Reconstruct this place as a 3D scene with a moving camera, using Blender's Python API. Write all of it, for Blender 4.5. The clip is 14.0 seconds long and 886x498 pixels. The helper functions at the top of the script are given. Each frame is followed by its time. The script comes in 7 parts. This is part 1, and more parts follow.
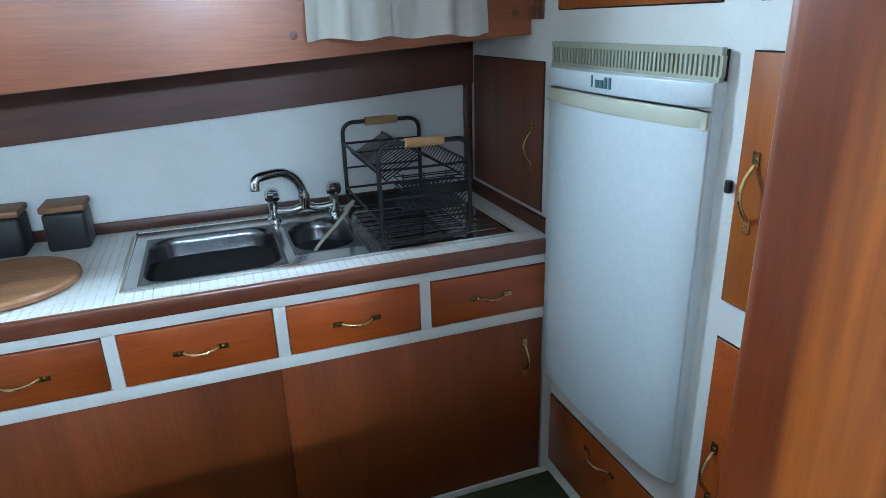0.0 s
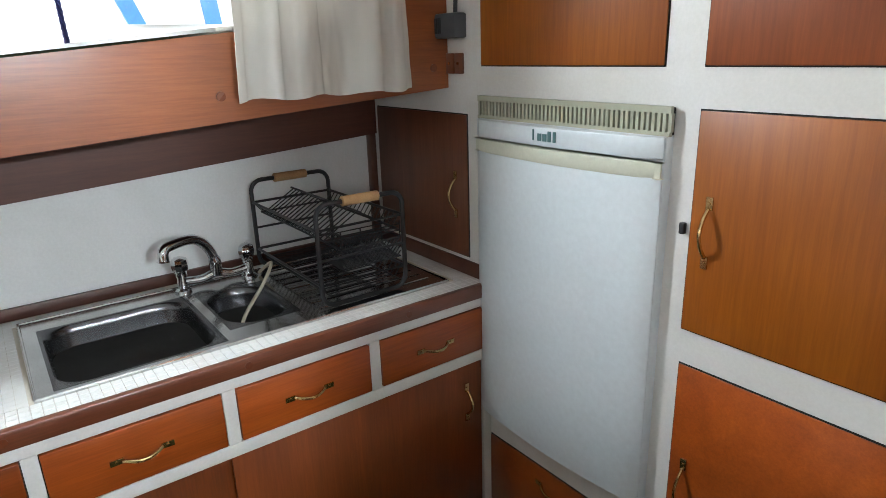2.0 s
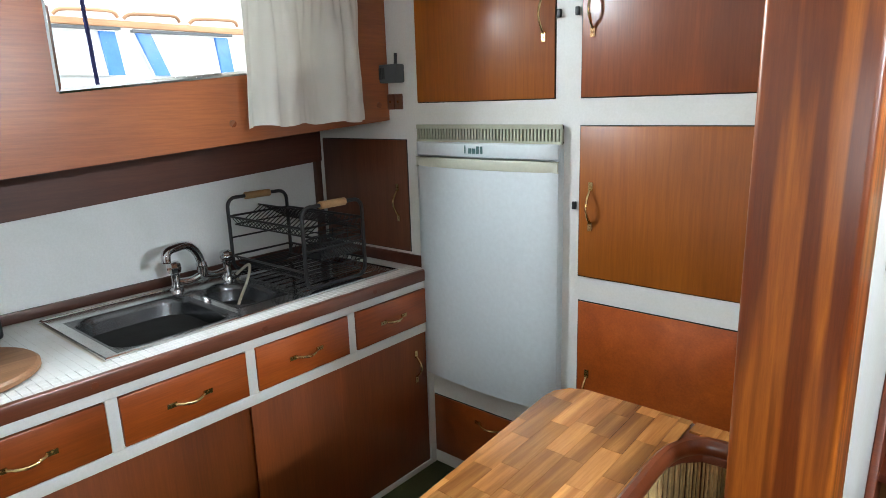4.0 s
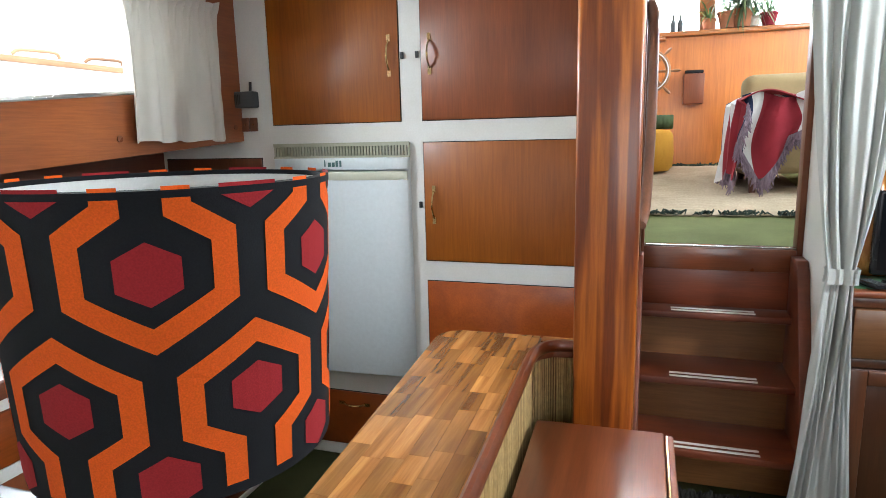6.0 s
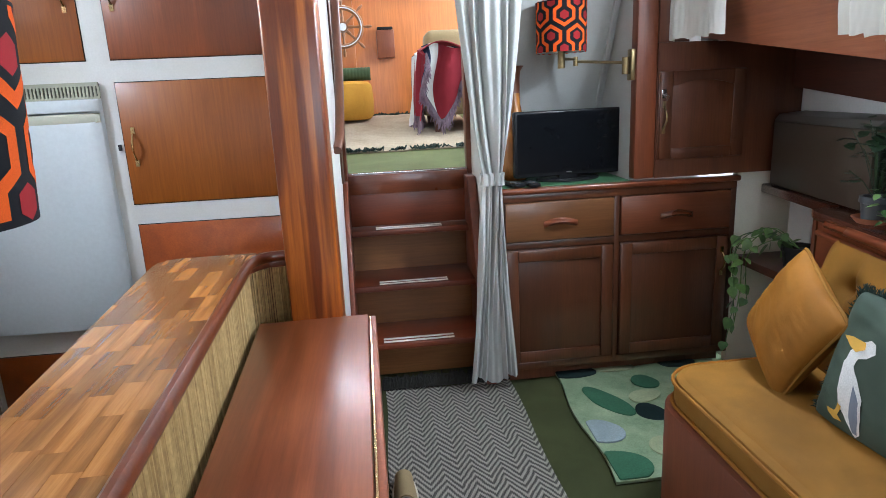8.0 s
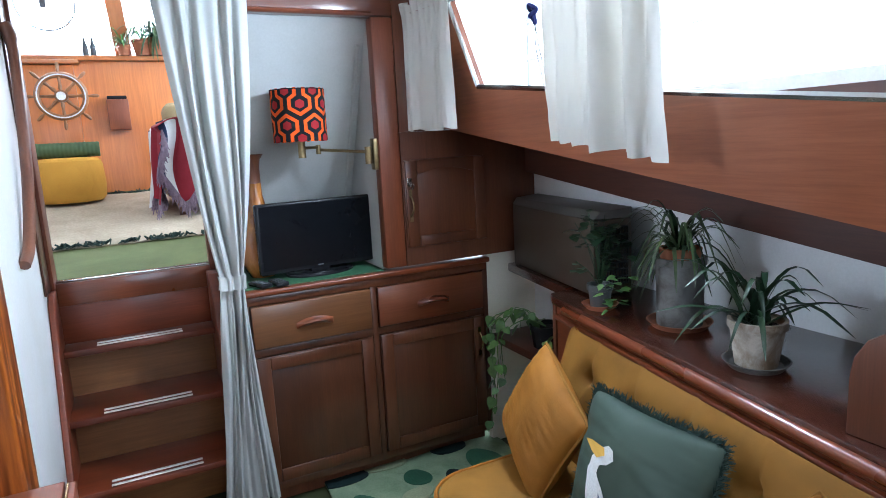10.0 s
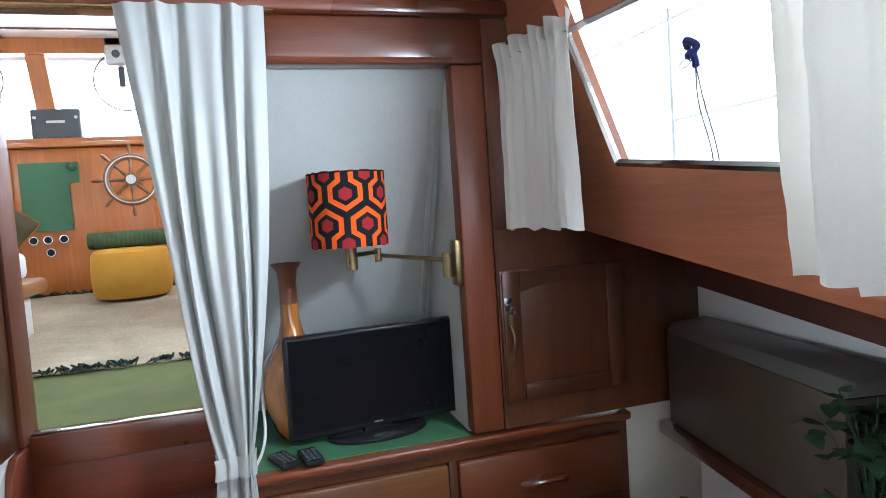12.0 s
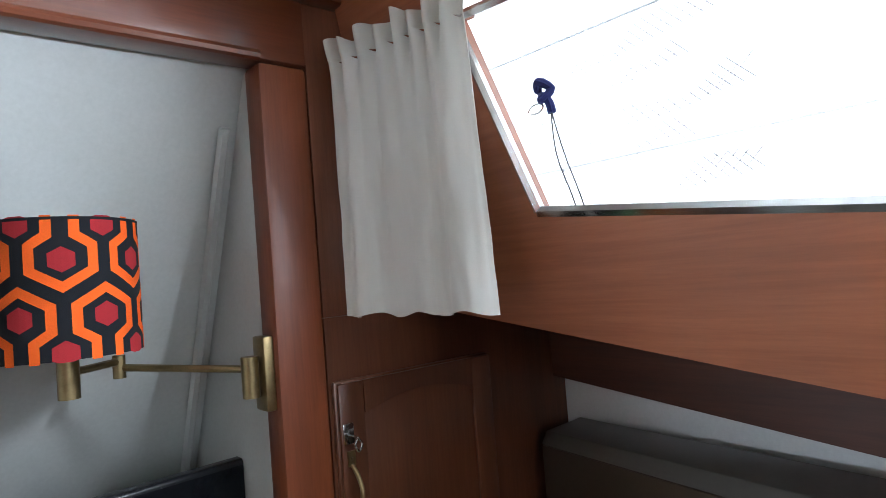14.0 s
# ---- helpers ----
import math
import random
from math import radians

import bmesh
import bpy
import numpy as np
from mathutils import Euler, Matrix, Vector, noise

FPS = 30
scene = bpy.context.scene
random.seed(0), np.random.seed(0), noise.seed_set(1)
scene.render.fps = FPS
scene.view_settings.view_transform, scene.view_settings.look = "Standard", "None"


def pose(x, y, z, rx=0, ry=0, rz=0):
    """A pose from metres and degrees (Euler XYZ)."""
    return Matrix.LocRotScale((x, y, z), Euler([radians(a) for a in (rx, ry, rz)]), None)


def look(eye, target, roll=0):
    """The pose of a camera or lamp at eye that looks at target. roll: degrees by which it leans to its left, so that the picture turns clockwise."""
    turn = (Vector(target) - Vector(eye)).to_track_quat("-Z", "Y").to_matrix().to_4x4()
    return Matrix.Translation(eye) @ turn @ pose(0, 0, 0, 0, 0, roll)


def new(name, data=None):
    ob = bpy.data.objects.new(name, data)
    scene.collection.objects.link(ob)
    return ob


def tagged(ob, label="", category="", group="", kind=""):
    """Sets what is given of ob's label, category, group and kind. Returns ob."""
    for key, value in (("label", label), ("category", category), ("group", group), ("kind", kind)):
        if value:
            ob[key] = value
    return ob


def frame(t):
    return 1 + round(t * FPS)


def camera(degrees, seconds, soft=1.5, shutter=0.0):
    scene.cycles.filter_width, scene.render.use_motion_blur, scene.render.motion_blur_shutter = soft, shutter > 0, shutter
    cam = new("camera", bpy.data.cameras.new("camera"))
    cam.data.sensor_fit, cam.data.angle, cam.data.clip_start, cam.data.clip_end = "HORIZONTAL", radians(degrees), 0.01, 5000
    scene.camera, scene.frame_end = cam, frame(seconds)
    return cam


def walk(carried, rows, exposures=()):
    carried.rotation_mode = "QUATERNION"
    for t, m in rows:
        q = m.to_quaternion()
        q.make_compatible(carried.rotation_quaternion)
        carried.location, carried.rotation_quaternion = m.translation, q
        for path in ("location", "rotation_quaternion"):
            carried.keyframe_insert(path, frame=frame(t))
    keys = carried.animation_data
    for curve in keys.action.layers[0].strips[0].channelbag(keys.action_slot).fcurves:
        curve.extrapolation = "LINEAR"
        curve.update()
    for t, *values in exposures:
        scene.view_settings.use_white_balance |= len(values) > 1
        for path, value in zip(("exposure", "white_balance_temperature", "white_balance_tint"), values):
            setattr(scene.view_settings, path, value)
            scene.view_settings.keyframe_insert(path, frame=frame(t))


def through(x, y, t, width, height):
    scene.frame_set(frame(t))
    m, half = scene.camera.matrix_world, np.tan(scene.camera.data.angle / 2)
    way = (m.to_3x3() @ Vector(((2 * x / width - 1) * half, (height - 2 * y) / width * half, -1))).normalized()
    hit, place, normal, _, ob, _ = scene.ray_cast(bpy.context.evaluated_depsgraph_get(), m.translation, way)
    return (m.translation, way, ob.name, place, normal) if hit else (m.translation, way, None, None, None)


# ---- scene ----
cam = camera(70.6, 14.0, 0.75)
PATH = [
    (0, (0.151, 0.075, 1.406), (-1.616, 0.713, 0.72), -1.7),
    (0.5, (0.05, 0.019, 1.394), (-1.678, 0.757, 0.709), -1.9),
    (1, (0.024, -0.044, 1.422), (-1.664, 0.797, 0.758), -1.9),
    (1.5, (0.026, -0.117, 1.46), (-1.579, 0.882, 0.808), -1.9),
    (2, (-0.016, -0.177, 1.468), (-1.552, 0.952, 0.861), -1.8),
    (2.2, (-0.032, -0.211, 1.468), (-1.556, 0.944, 0.88), -1.8),
    (4.3, (0.232, -0.841, 1.425), (-0.975, 0.682, 0.949), -1.56),
    (4.5, (0.213, -0.908, 1.445), (-0.932, 0.651, 0.954), -1.3),
    (5, (0.222, -1.059, 1.444), (-0.681, 0.661, 0.978), -1.17),
    (5.5, (0.21, -1.142, 1.416), (-0.55, 0.667, 1.028), -1.41),
    (6, (0.125, -1.32, 1.368), (-0.497, 0.547, 1.01), -1.4),
    (6.5, (0.111, -1.462, 1.363), (-0.381, 0.443, 1.0), -1.7),
    (7, (0.129, -1.514, 1.3), (-0.224, 0.42, 0.928), -2.0),
    (7.5, (0.176, -1.541, 1.248), (0.096, 0.412, 0.822), -2.3),
    (8, (0.226, -1.576, 1.249), (0.432, 0.354, 0.767), -2.7),
    (8.5, (0.264, -1.589, 1.249), (0.719, 0.293, 0.748), -3.0),
    (9, (0.304, -1.584, 1.287), (0.971, 0.232, 0.784), -3.3),
    (9.2, (0.321, -1.573, 1.305), (1.067, 0.221, 0.832), -3.5),
    (11.3, (0.706, -0.921, 1.433), (1.615, 0.849, 1.235), -3.7),
    (11.5, (0.758, -0.844, 1.431), (1.625, 0.95, 1.263), -3.8),
    (12, (0.78, -0.653, 1.465), (1.348, 1.261, 1.341), -3.9),
    (12.5, (0.773, -0.46, 1.478), (1.083, 1.515, 1.43), -3.1),
    (13, (0.84, -0.299, 1.482), (1.147, 1.677, 1.439), -3.6),
    (13.5, (0.886, -0.167, 1.476), (1.544, 1.72, 1.558), -3.0),
    (14, (0.834, -0.061, 1.464), (2.15, 1.443, 1.54), -4.5),
]
walk(cam, [(t, look(eye, target, roll)) for t, eye, target, roll in PATH],
     [(0, 0.25, 5000, -4), (0.5, 0.3, 5950, 2), (2, 0.3, 6350, 7), (5, 0.32, 6200, 4), (7, 0.2, 6450, 9), (9, 0.32, 5350, 9), (12, 0.05, 5750, 8), (13, -0.08, 5800, 8), (14, 0.02, 5900, 9)])


# ---- world, daylight and exposure ----
world = bpy.data.worlds.new("world")
scene.world = world
world.use_nodes = True
_wn = world.node_tree
_bg = _wn.nodes["Background"]
_sky = _wn.nodes.new("ShaderNodeTexSky")
_sky.sky_type = "NISHITA"
_sky.sun_disc = False
_sky.sun_elevation = radians(48)
_sky.sun_rotation = radians(140)
_wn.links.new(_sky.outputs[0], _bg.inputs[0])
_bg.inputs[1].default_value = 0.15

sun = new("sun", bpy.data.lights.new("sun", "SUN"))
sun.data.energy, sun.data.angle, sun.data.color = 2.5, radians(2), (1, 0.95, 0.86)
sun.matrix_world = look((0, 0, 8), (0 + 3.6, 0 - 3.0, 8 - 5.2))


def window_light(name, centre, target, w, h, watts, colour=(0.86, 0.93, 1.0)):
    """Sky light that enters by one opening."""
    ob = new(name, bpy.data.lights.new(name, "AREA"))
    ob.data.shape, ob.data.size, ob.data.size_y = "RECTANGLE", w, h
    ob.data.energy, ob.data.color = watts, colour
    ob.matrix_world = look(centre, target)
    return ob


window_light("window_light_galley", (-1.512, 0.09, 1.785), (0.1, -0.8, 1.25), 0.46, 0.055, 29)
window_light("window_light_saloon", (1.488, 0.165, 1.775), (-0.9, -0.6, 1.1), 0.30, 0.05, 33)
window_light("window_light_saloon_aft", (1.49, -0.98, 1.70), (-0.2, 0.7, 0.5), 1.05, 0.05, 5)
window_light("window_light_wheelhouse", (0.1, 4.35, 2.42), (0.2, 2.4, 1.2), 2.4, 0.5, 95)
window_light("window_light_wheelhouse_side", (1.75, 2.8, 2.2), (0.0, 2.8, 1.4), 1.6, 0.5, 42)
window_light("window_light_aft", (0.7, -3.35, 1.5), (-0.2, 0.2, 0.5), 1.1, 0.9, 5)


# ---- materials ----
def material(name):
    m = bpy.data.materials.new(name)
    m.use_nodes = True
    return m, m.node_tree.nodes, m.node_tree.links, m.node_tree.nodes["Principled BSDF"]


def ramp(nodes, stops):
    r = nodes.new("ShaderNodeValToRGB")
    while len(r.color_ramp.elements) < len(stops):
        r.color_ramp.elements.new(0.5)
    for e, (p, c) in zip(r.color_ramp.elements, stops):
        e.position, e.color = p, (*c, 1)
    return r


def coords(nodes, links, scale=(1, 1, 1), turn=(0, 0, 0)):
    tc = nodes.new("ShaderNodeTexCoord")
    mp = nodes.new("ShaderNodeMapping")
    mp.inputs["Scale"].default_value = scale
    mp.inputs["Rotation"].default_value = turn
    links.new(tc.outputs["Object"], mp.inputs["Vector"])
    return mp


def noise_tex(nodes, links, vec, scale, detail=4, rough=0.6, distort=0.0):
    n = nodes.new("ShaderNodeTexNoise")
    n.inputs["Scale"].default_value = scale
    n.inputs["Detail"].default_value = detail
    n.inputs["Roughness"].default_value = rough
    n.inputs["Distortion"].default_value = distort
    links.new(vec.outputs[0], n.inputs["Vector"])
    return n


def mix_col(nodes, links, a, b, fac, mode="MIX"):
    mx = nodes.new("ShaderNodeMix")
    mx.data_type, mx.blend_type = "RGBA", mode
    for sock, v in ((mx.inputs[0], fac), (mx.inputs[6], a), (mx.inputs[7], b)):
        if hasattr(v, "links"):
            links.new(v, sock)
        elif isinstance(v, (int, float)):
            sock.default_value = v
        else:
            sock.default_value = (*v, 1)
    return mx.outputs[2]


def bump(nodes, links, bsdf, height, strength=0.2, dist=0.002):
    b = nodes.new("ShaderNodeBump")
    b.inputs["Strength"].default_value = strength
    b.inputs["Distance"].default_value = dist
    links.new(height, b.inputs["Height"])
    links.new(b.outputs[0], bsdf.inputs["Normal"])


def wood(name, dark, light, axis="z", grain=38.0, rough=0.3, coat=0.5, stripe=0.0, vary=0.25):
    """Varnished timber with its grain along one axis; stripe adds the broad ribbon figure of mahogany."""
    m, n, l, b = material(name)
    stretch = {"x": (0.05, 1, 1), "y": (1, 0.05, 1), "z": (1, 1, 0.05)}[axis]
    info = n.new("ShaderNodeObjectInfo")
    tc = n.new("ShaderNodeTexCoord")
    off = n.new("ShaderNodeVectorMath")
    off.operation = "MULTIPLY_ADD"
    comb = n.new("ShaderNodeCombineXYZ")
    for i in range(3):
        l.new(info.outputs["Random"], comb.inputs[i])
    l.new(comb.outputs[0], off.inputs[0])
    off.inputs[1].default_value = (7, 5, 3)
    l.new(tc.outputs["Object"], off.inputs[2])
    mp = n.new("ShaderNodeMapping")
    mp.inputs["Scale"].default_value = stretch
    l.new(off.outputs[0], mp.inputs["Vector"])
    broad = noise_tex(n, l, mp, grain * 0.33, 3, 0.55, 0.6)
    fine = noise_tex(n, l, mp, grain * 6, 5, 0.7, 0.2)
    patch = n.new("ShaderNodeTexNoise")
    patch.inputs["Scale"].default_value = 2.3
    l.new(off.outputs[0], patch.inputs["Vector"])
    r = ramp(n, [(0.22, dark), (0.78, light)])
    l.new(broad.outputs[0], r.inputs[0])
    fr = ramp(n, [(0.35, (0.62, 0.56, 0.5)), (0.65, (1, 1, 1))])
    l.new(fine.outputs[0], fr.inputs[0])
    c = mix_col(n, l, r.outputs[0], fr.outputs[0], 0.6, "MULTIPLY")
    pr = ramp(n, [(0.3, (0.62, 0.56, 0.49)), (0.7, (1.1, 1.1, 1.08))])
    l.new(patch.outputs[0], pr.inputs[0])
    c = mix_col(n, l, c, pr.outputs[0], 0.7, "MULTIPLY")
    if stripe:
        w = noise_tex(n, l, mp, grain * 0.95, 1, 0.4, 0.1)
        wr = ramp(n, [(0.42, (0.34, 0.20, 0.12)), (0.58, (1, 1, 1))])
        l.new(w.outputs[0], wr.inputs[0])
        c = mix_col(n, l, c, wr.outputs[0], stripe, "MULTIPLY")
    hsv = n.new("ShaderNodeHueSaturation")
    mr = n.new("ShaderNodeMapRange")
    mr.inputs["To Min"].default_value, mr.inputs["To Max"].default_value = 1 - vary, 1 + vary
    l.new(info.outputs["Random"], mr.inputs["Value"])
    l.new(mr.outputs[0], hsv.inputs["Value"])
    l.new(c, hsv.inputs["Color"])
    l.new(hsv.outputs[0], b.inputs["Base Color"])
    rr = n.new("ShaderNodeMapRange")
    rr.inputs["To Min"].default_value, rr.inputs["To Max"].default_value = rough * 0.8, rough * 1.4
    l.new(patch.outputs[0], rr.inputs["Value"])
    l.new(rr.outputs[0], b.inputs["Roughness"])
    b.inputs["Coat Weight"].default_value = coat
    b.inputs["Coat Roughness"].default_value = 0.2
    bump(n, l, b, fine.outputs[0], 0.12, 0.0008)
    return m


def painted(name, colour, rough=0.45, grime=(0.86, 0.84, 0.78), relief=0.15, scale=6.0, coat=0.0, metal=0.0):
    m, n, l, b = material(name)
    mp = coords(n, l)
    big = noise_tex(n, l, mp, scale * 0.5, 5, 0.65, 0.4)
    small = noise_tex(n, l, mp, scale * 22, 3, 0.6)
    r = ramp(n, [(0.35, tuple(a * g for a, g in zip(colour, grime))), (0.62, colour)])
    l.new(big.outputs[0], r.inputs[0])
    sr = ramp(n, [(0.3, (0.93, 0.93, 0.93)), (0.7, (1, 1, 1))])
    l.new(small.outputs[0], sr.inputs[0])
    l.new(mix_col(n, l, r.outputs[0], sr.outputs[0], 1.0, "MULTIPLY"), b.inputs["Base Color"])
    rr = n.new("ShaderNodeMapRange")
    rr.inputs["To Min"].default_value, rr.inputs["To Max"].default_value = rough * 0.8, min(1, rough * 1.25)
    l.new(big.outputs[0], rr.inputs["Value"])
    l.new(rr.outputs[0], b.inputs["Roughness"])
    b.inputs["Metallic"].default_value = metal
    b.inputs["Coat Weight"].default_value = coat
    bump(n, l, b, small.outputs[0], relief, 0.001)
    return m


def cloth(name, colour, dark=None, weave=700.0, rough=0.9, sheen=0.0, through=0.0, blotch=3.0):
    m, n, l, b = material(name)
    mp = coords(n, l)
    big = noise_tex(n, l, mp, blotch, 4, 0.6, 0.5)
    fine = noise_tex(n, l, mp, weave, 2, 0.5)
    d = dark or tuple(c * 0.72 for c in colour)
    r = ramp(n, [(0.32, d), (0.66, colour)])
    l.new(big.outputs[0], r.inputs[0])
    fr = ramp(n, [(0.3, (0.8, 0.8, 0.8)), (0.7, (1, 1, 1))])
    l.new(fine.outputs[0], fr.inputs[0])
    c = mix_col(n, l, r.outputs[0], fr.outputs[0], 1.0, "MULTIPLY")
    l.new(c, b.inputs["Base Color"])
    b.inputs["Roughness"].default_value = rough
    b.inputs["Sheen Weight"].default_value = sheen
    b.inputs["Sheen Roughness"].default_value = 0.35
    b.inputs["Sheen Tint"].default_value = (*colour, 1)
    b.inputs["Specular IOR Level"].default_value = 0.2
    bump(n, l, b, fine.outputs[0], 0.25, 0.0008)
    if through:
        t = n.new("ShaderNodeBsdfTranslucent")
        l.new(c, t.inputs[0])
        mx = n.new("ShaderNodeMixShader")
        mx.inputs[0].default_value = through
        l.new(b.outputs[0], mx.inputs[1])
        l.new(t.outputs[0], mx.inputs[2])
        l.new(mx.outputs[0], n["Material Output"].inputs[0])
    return m


def metal(name, colour, rough=0.25, scratch=60.0):
    m, n, l, b = material(name)
    mp = coords(n, l)
    s = noise_tex(n, l, mp, scratch, 4, 0.7)
    r = ramp(n, [(0.3, tuple(c * 0.7 for c in colour)), (0.7, colour)])
    l.new(s.outputs[0], r.inputs[0])
    l.new(r.outputs[0], b.inputs["Base Color"])
    b.inputs["Metallic"].default_value = 1
    mr = n.new("ShaderNodeMapRange")
    mr.inputs["To Min"].default_value, mr.inputs["To Max"].default_value = rough * 0.7, rough * 1.5
    l.new(s.outputs[0], mr.inputs["Value"])
    l.new(mr.outputs[0], b.inputs["Roughness"])
    return m


def plain(name, colour, rough=0.5, metallic=0.0, vary=0.15, scale=30.0):
    return painted(name, colour, rough, (1 - vary,) * 3, 0.08, scale, 0.0, metallic)


def leafy(name, a, b_):
    m, n, l, b = material(name)
    geo = n.new("ShaderNodeNewGeometry")
    r = ramp(n, [(0.0, a), (1.0, b_)])
    l.new(geo.outputs["Random Per Island"], r.inputs[0])
    mp = coords(n, l)
    s = noise_tex(n, l, mp, 60, 3)
    sr = ramp(n, [(0.3, (0.7, 0.7, 0.7)), (0.7, (1.1, 1.1, 1.1))])
    l.new(s.outputs[0], sr.inputs[0])
    l.new(mix_col(n, l, r.outputs[0], sr.outputs[0], 1.0, "MULTIPLY"), b.inputs["Base Color"])
    b.inputs["Roughness"].default_value = 0.4
    return m


M = {}
# the port side's mahogany, browned in colour for the colder sky light to starboard
M["panel_brown"] = wood("skylit_mahogany_panel", (0.25, 0.080, 0.034), (0.36, 0.122, 0.054), "y", 14, 0.34, 0.35)
M["panel"] = wood("mahogany_panel", (0.29, 0.072, 0.018), (0.43, 0.132, 0.034), "y", 26, 0.34, 0.3)
M["drawer"] = wood("mahogany_drawer", (0.25, 0.046, 0.006), (0.42, 0.092, 0.012), "y", 30, 0.3, 0.5)
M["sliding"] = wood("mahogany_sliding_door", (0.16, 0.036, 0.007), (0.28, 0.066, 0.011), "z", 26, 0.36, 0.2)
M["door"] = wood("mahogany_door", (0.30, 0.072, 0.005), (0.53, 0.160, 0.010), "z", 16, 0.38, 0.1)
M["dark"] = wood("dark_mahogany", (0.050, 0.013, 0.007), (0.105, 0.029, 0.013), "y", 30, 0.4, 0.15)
M["dark_z"] = wood("dark_mahogany_upright", (0.09, 0.030, 0.014), (0.19, 0.064, 0.028), "z", 30, 0.35, 0.25)
M["column"] = wood("ribbon_mahogany", (0.30, 0.070, 0.008), (0.61, 0.185, 0.017), "z", 44, 0.32, 0.35, 0.9, 0.0)
M["trim"] = wood("red_mahogany_trim", (0.13, 0.030, 0.011), (0.23, 0.060, 0.020), "x", 30, 0.26, 0.6)
M["trim_z"] = wood("red_mahogany_post", (0.14, 0.032, 0.011), (0.25, 0.066, 0.020), "z", 30, 0.44, 0.1)
M["edge"] = wood("counter_edging", (0.10, 0.030, 0.015), (0.19, 0.060, 0.028), "y", 40, 0.3, 0.5)
M["table"] = wood("table_mahogany", (0.24, 0.058, 0.020), (0.40, 0.115, 0.042), "y", 22, 0.3, 0.35, 0.38)
M["dresser"] = wood("dresser_timber", (0.075, 0.024, 0.010), (0.15, 0.050, 0.020), "z", 30, 0.3, 0.5)
M["dresser_drawer"] = wood("dresser_drawer_front", (0.15, 0.060, 0.022), (0.24, 0.100, 0.036), "x", 24, 0.32, 0.5)
M["dresser_red"] = wood("dresser_drawer_red", (0.14, 0.036, 0.013), (0.22, 0.062, 0.022), "x", 24, 0.32, 0.5)
M["tread"] = wood("stair_timber", (0.15, 0.030, 0.011), (0.26, 0.055, 0.017), "x", 30, 0.4, 0.2)
M["riser"] = wood("stair_riser", (0.18, 0.070, 0.022), (0.34, 0.150, 0.048), "x", 22, 0.4, 0.3)
M["console"] = wood("console_veneer", (0.46, 0.135, 0.026), (0.60, 0.205, 0.042), "z", 9, 0.32, 0.4)
M["lightwood"] = wood("light_beech", (0.52, 0.30, 0.13), (0.68, 0.44, 0.22), "x", 60, 0.5, 0.1)
M["board"] = wood("acacia_board", (0.17, 0.075, 0.030), (0.42, 0.22, 0.10), "y", 30, 0.5, 0.1)
M["vase"] = wood("striped_vase_wood", (0.14, 0.048, 0.014), (0.62, 0.25, 0.05), "z", 30, 0.16, 0.8, 0.7)
M["block"] = wood("parquet_block", (0.27, 0.105, 0.024), (0.56, 0.26, 0.072), "y", 40, 0.22, 0.5, 0.5, 0.34)
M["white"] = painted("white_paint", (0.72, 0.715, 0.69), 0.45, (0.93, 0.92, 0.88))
# white lining greyed to hold the recess's shade; hull_white is the unshaded copy
M["wall_white"] = painted("shade_toned_lining", (0.50, 0.51, 0.49), 0.6, (0.92, 0.92, 0.9), 0.1)
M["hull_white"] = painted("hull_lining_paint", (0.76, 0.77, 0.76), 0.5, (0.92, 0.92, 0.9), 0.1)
# cream lining with the corner's strong light put into a paler colour
M["corner_cream"] = painted("lit_cream_lining", (0.84, 0.81, 0.70), 0.5, (0.94, 0.93, 0.9), 0.1)
M["shelf"] = wood("polished_dark_shelf", (0.040, 0.011, 0.006), (0.085, 0.023, 0.011), "y", 30, 0.22, 0.6)
M["trim_y"] = wood("red_mahogany_moulding", (0.15, 0.034, 0.012), (0.26, 0.066, 0.021), "y", 30, 0.26, 0.6)
M["ceiling"] = painted("ceiling_paint", (0.80, 0.80, 0.78), 0.35)
M["fridge"] = painted("fridge_enamel", (0.67, 0.73, 0.76), 0.3, (0.97, 0.97, 0.96), 0.012, 3.0, 0.1)
M["cream"] = painted("cream_plastic", (0.62, 0.63, 0.52), 0.4, (0.93, 0.93, 0.9))
M["vent"] = painted("vent_plastic", (0.40, 0.41, 0.32), 0.45)
M["brass"] = metal("aged_brass", (0.70, 0.50, 0.24), 0.2)
M["bronze"] = metal("antique_bronze", (0.32, 0.24, 0.12), 0.36)
M["chrome"] = metal("chrome", (0.80, 0.82, 0.84), 0.08)
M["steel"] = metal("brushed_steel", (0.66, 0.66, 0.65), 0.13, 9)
# the sink's steel, coloured darker for the shade down inside the bowls
M["bowl"] = plain("shaded_steel_bowl", (0.13, 0.13, 0.135), 0.24, 0.9)
M["alu"] = metal("spun_aluminium", (0.70, 0.71, 0.72), 0.35)
M["black"] = plain("black_metal", (0.014, 0.014, 0.016), 0.4)
M["blackplastic"] = plain("black_plastic", (0.016, 0.016, 0.018), 0.25)
M["screen"] = plain("dark_screen", (0.006, 0.007, 0.009), 0.16)
for _k in ("screen", "blackplastic"):
    M[_k].node_tree.nodes["Principled BSDF"].inputs["Specular IOR Level"].default_value = 0.22
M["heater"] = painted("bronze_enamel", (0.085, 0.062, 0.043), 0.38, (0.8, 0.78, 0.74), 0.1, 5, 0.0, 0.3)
# paler than the case: light falling on the lid is in its colour
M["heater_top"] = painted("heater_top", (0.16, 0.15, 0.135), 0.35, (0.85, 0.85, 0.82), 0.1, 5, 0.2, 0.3)
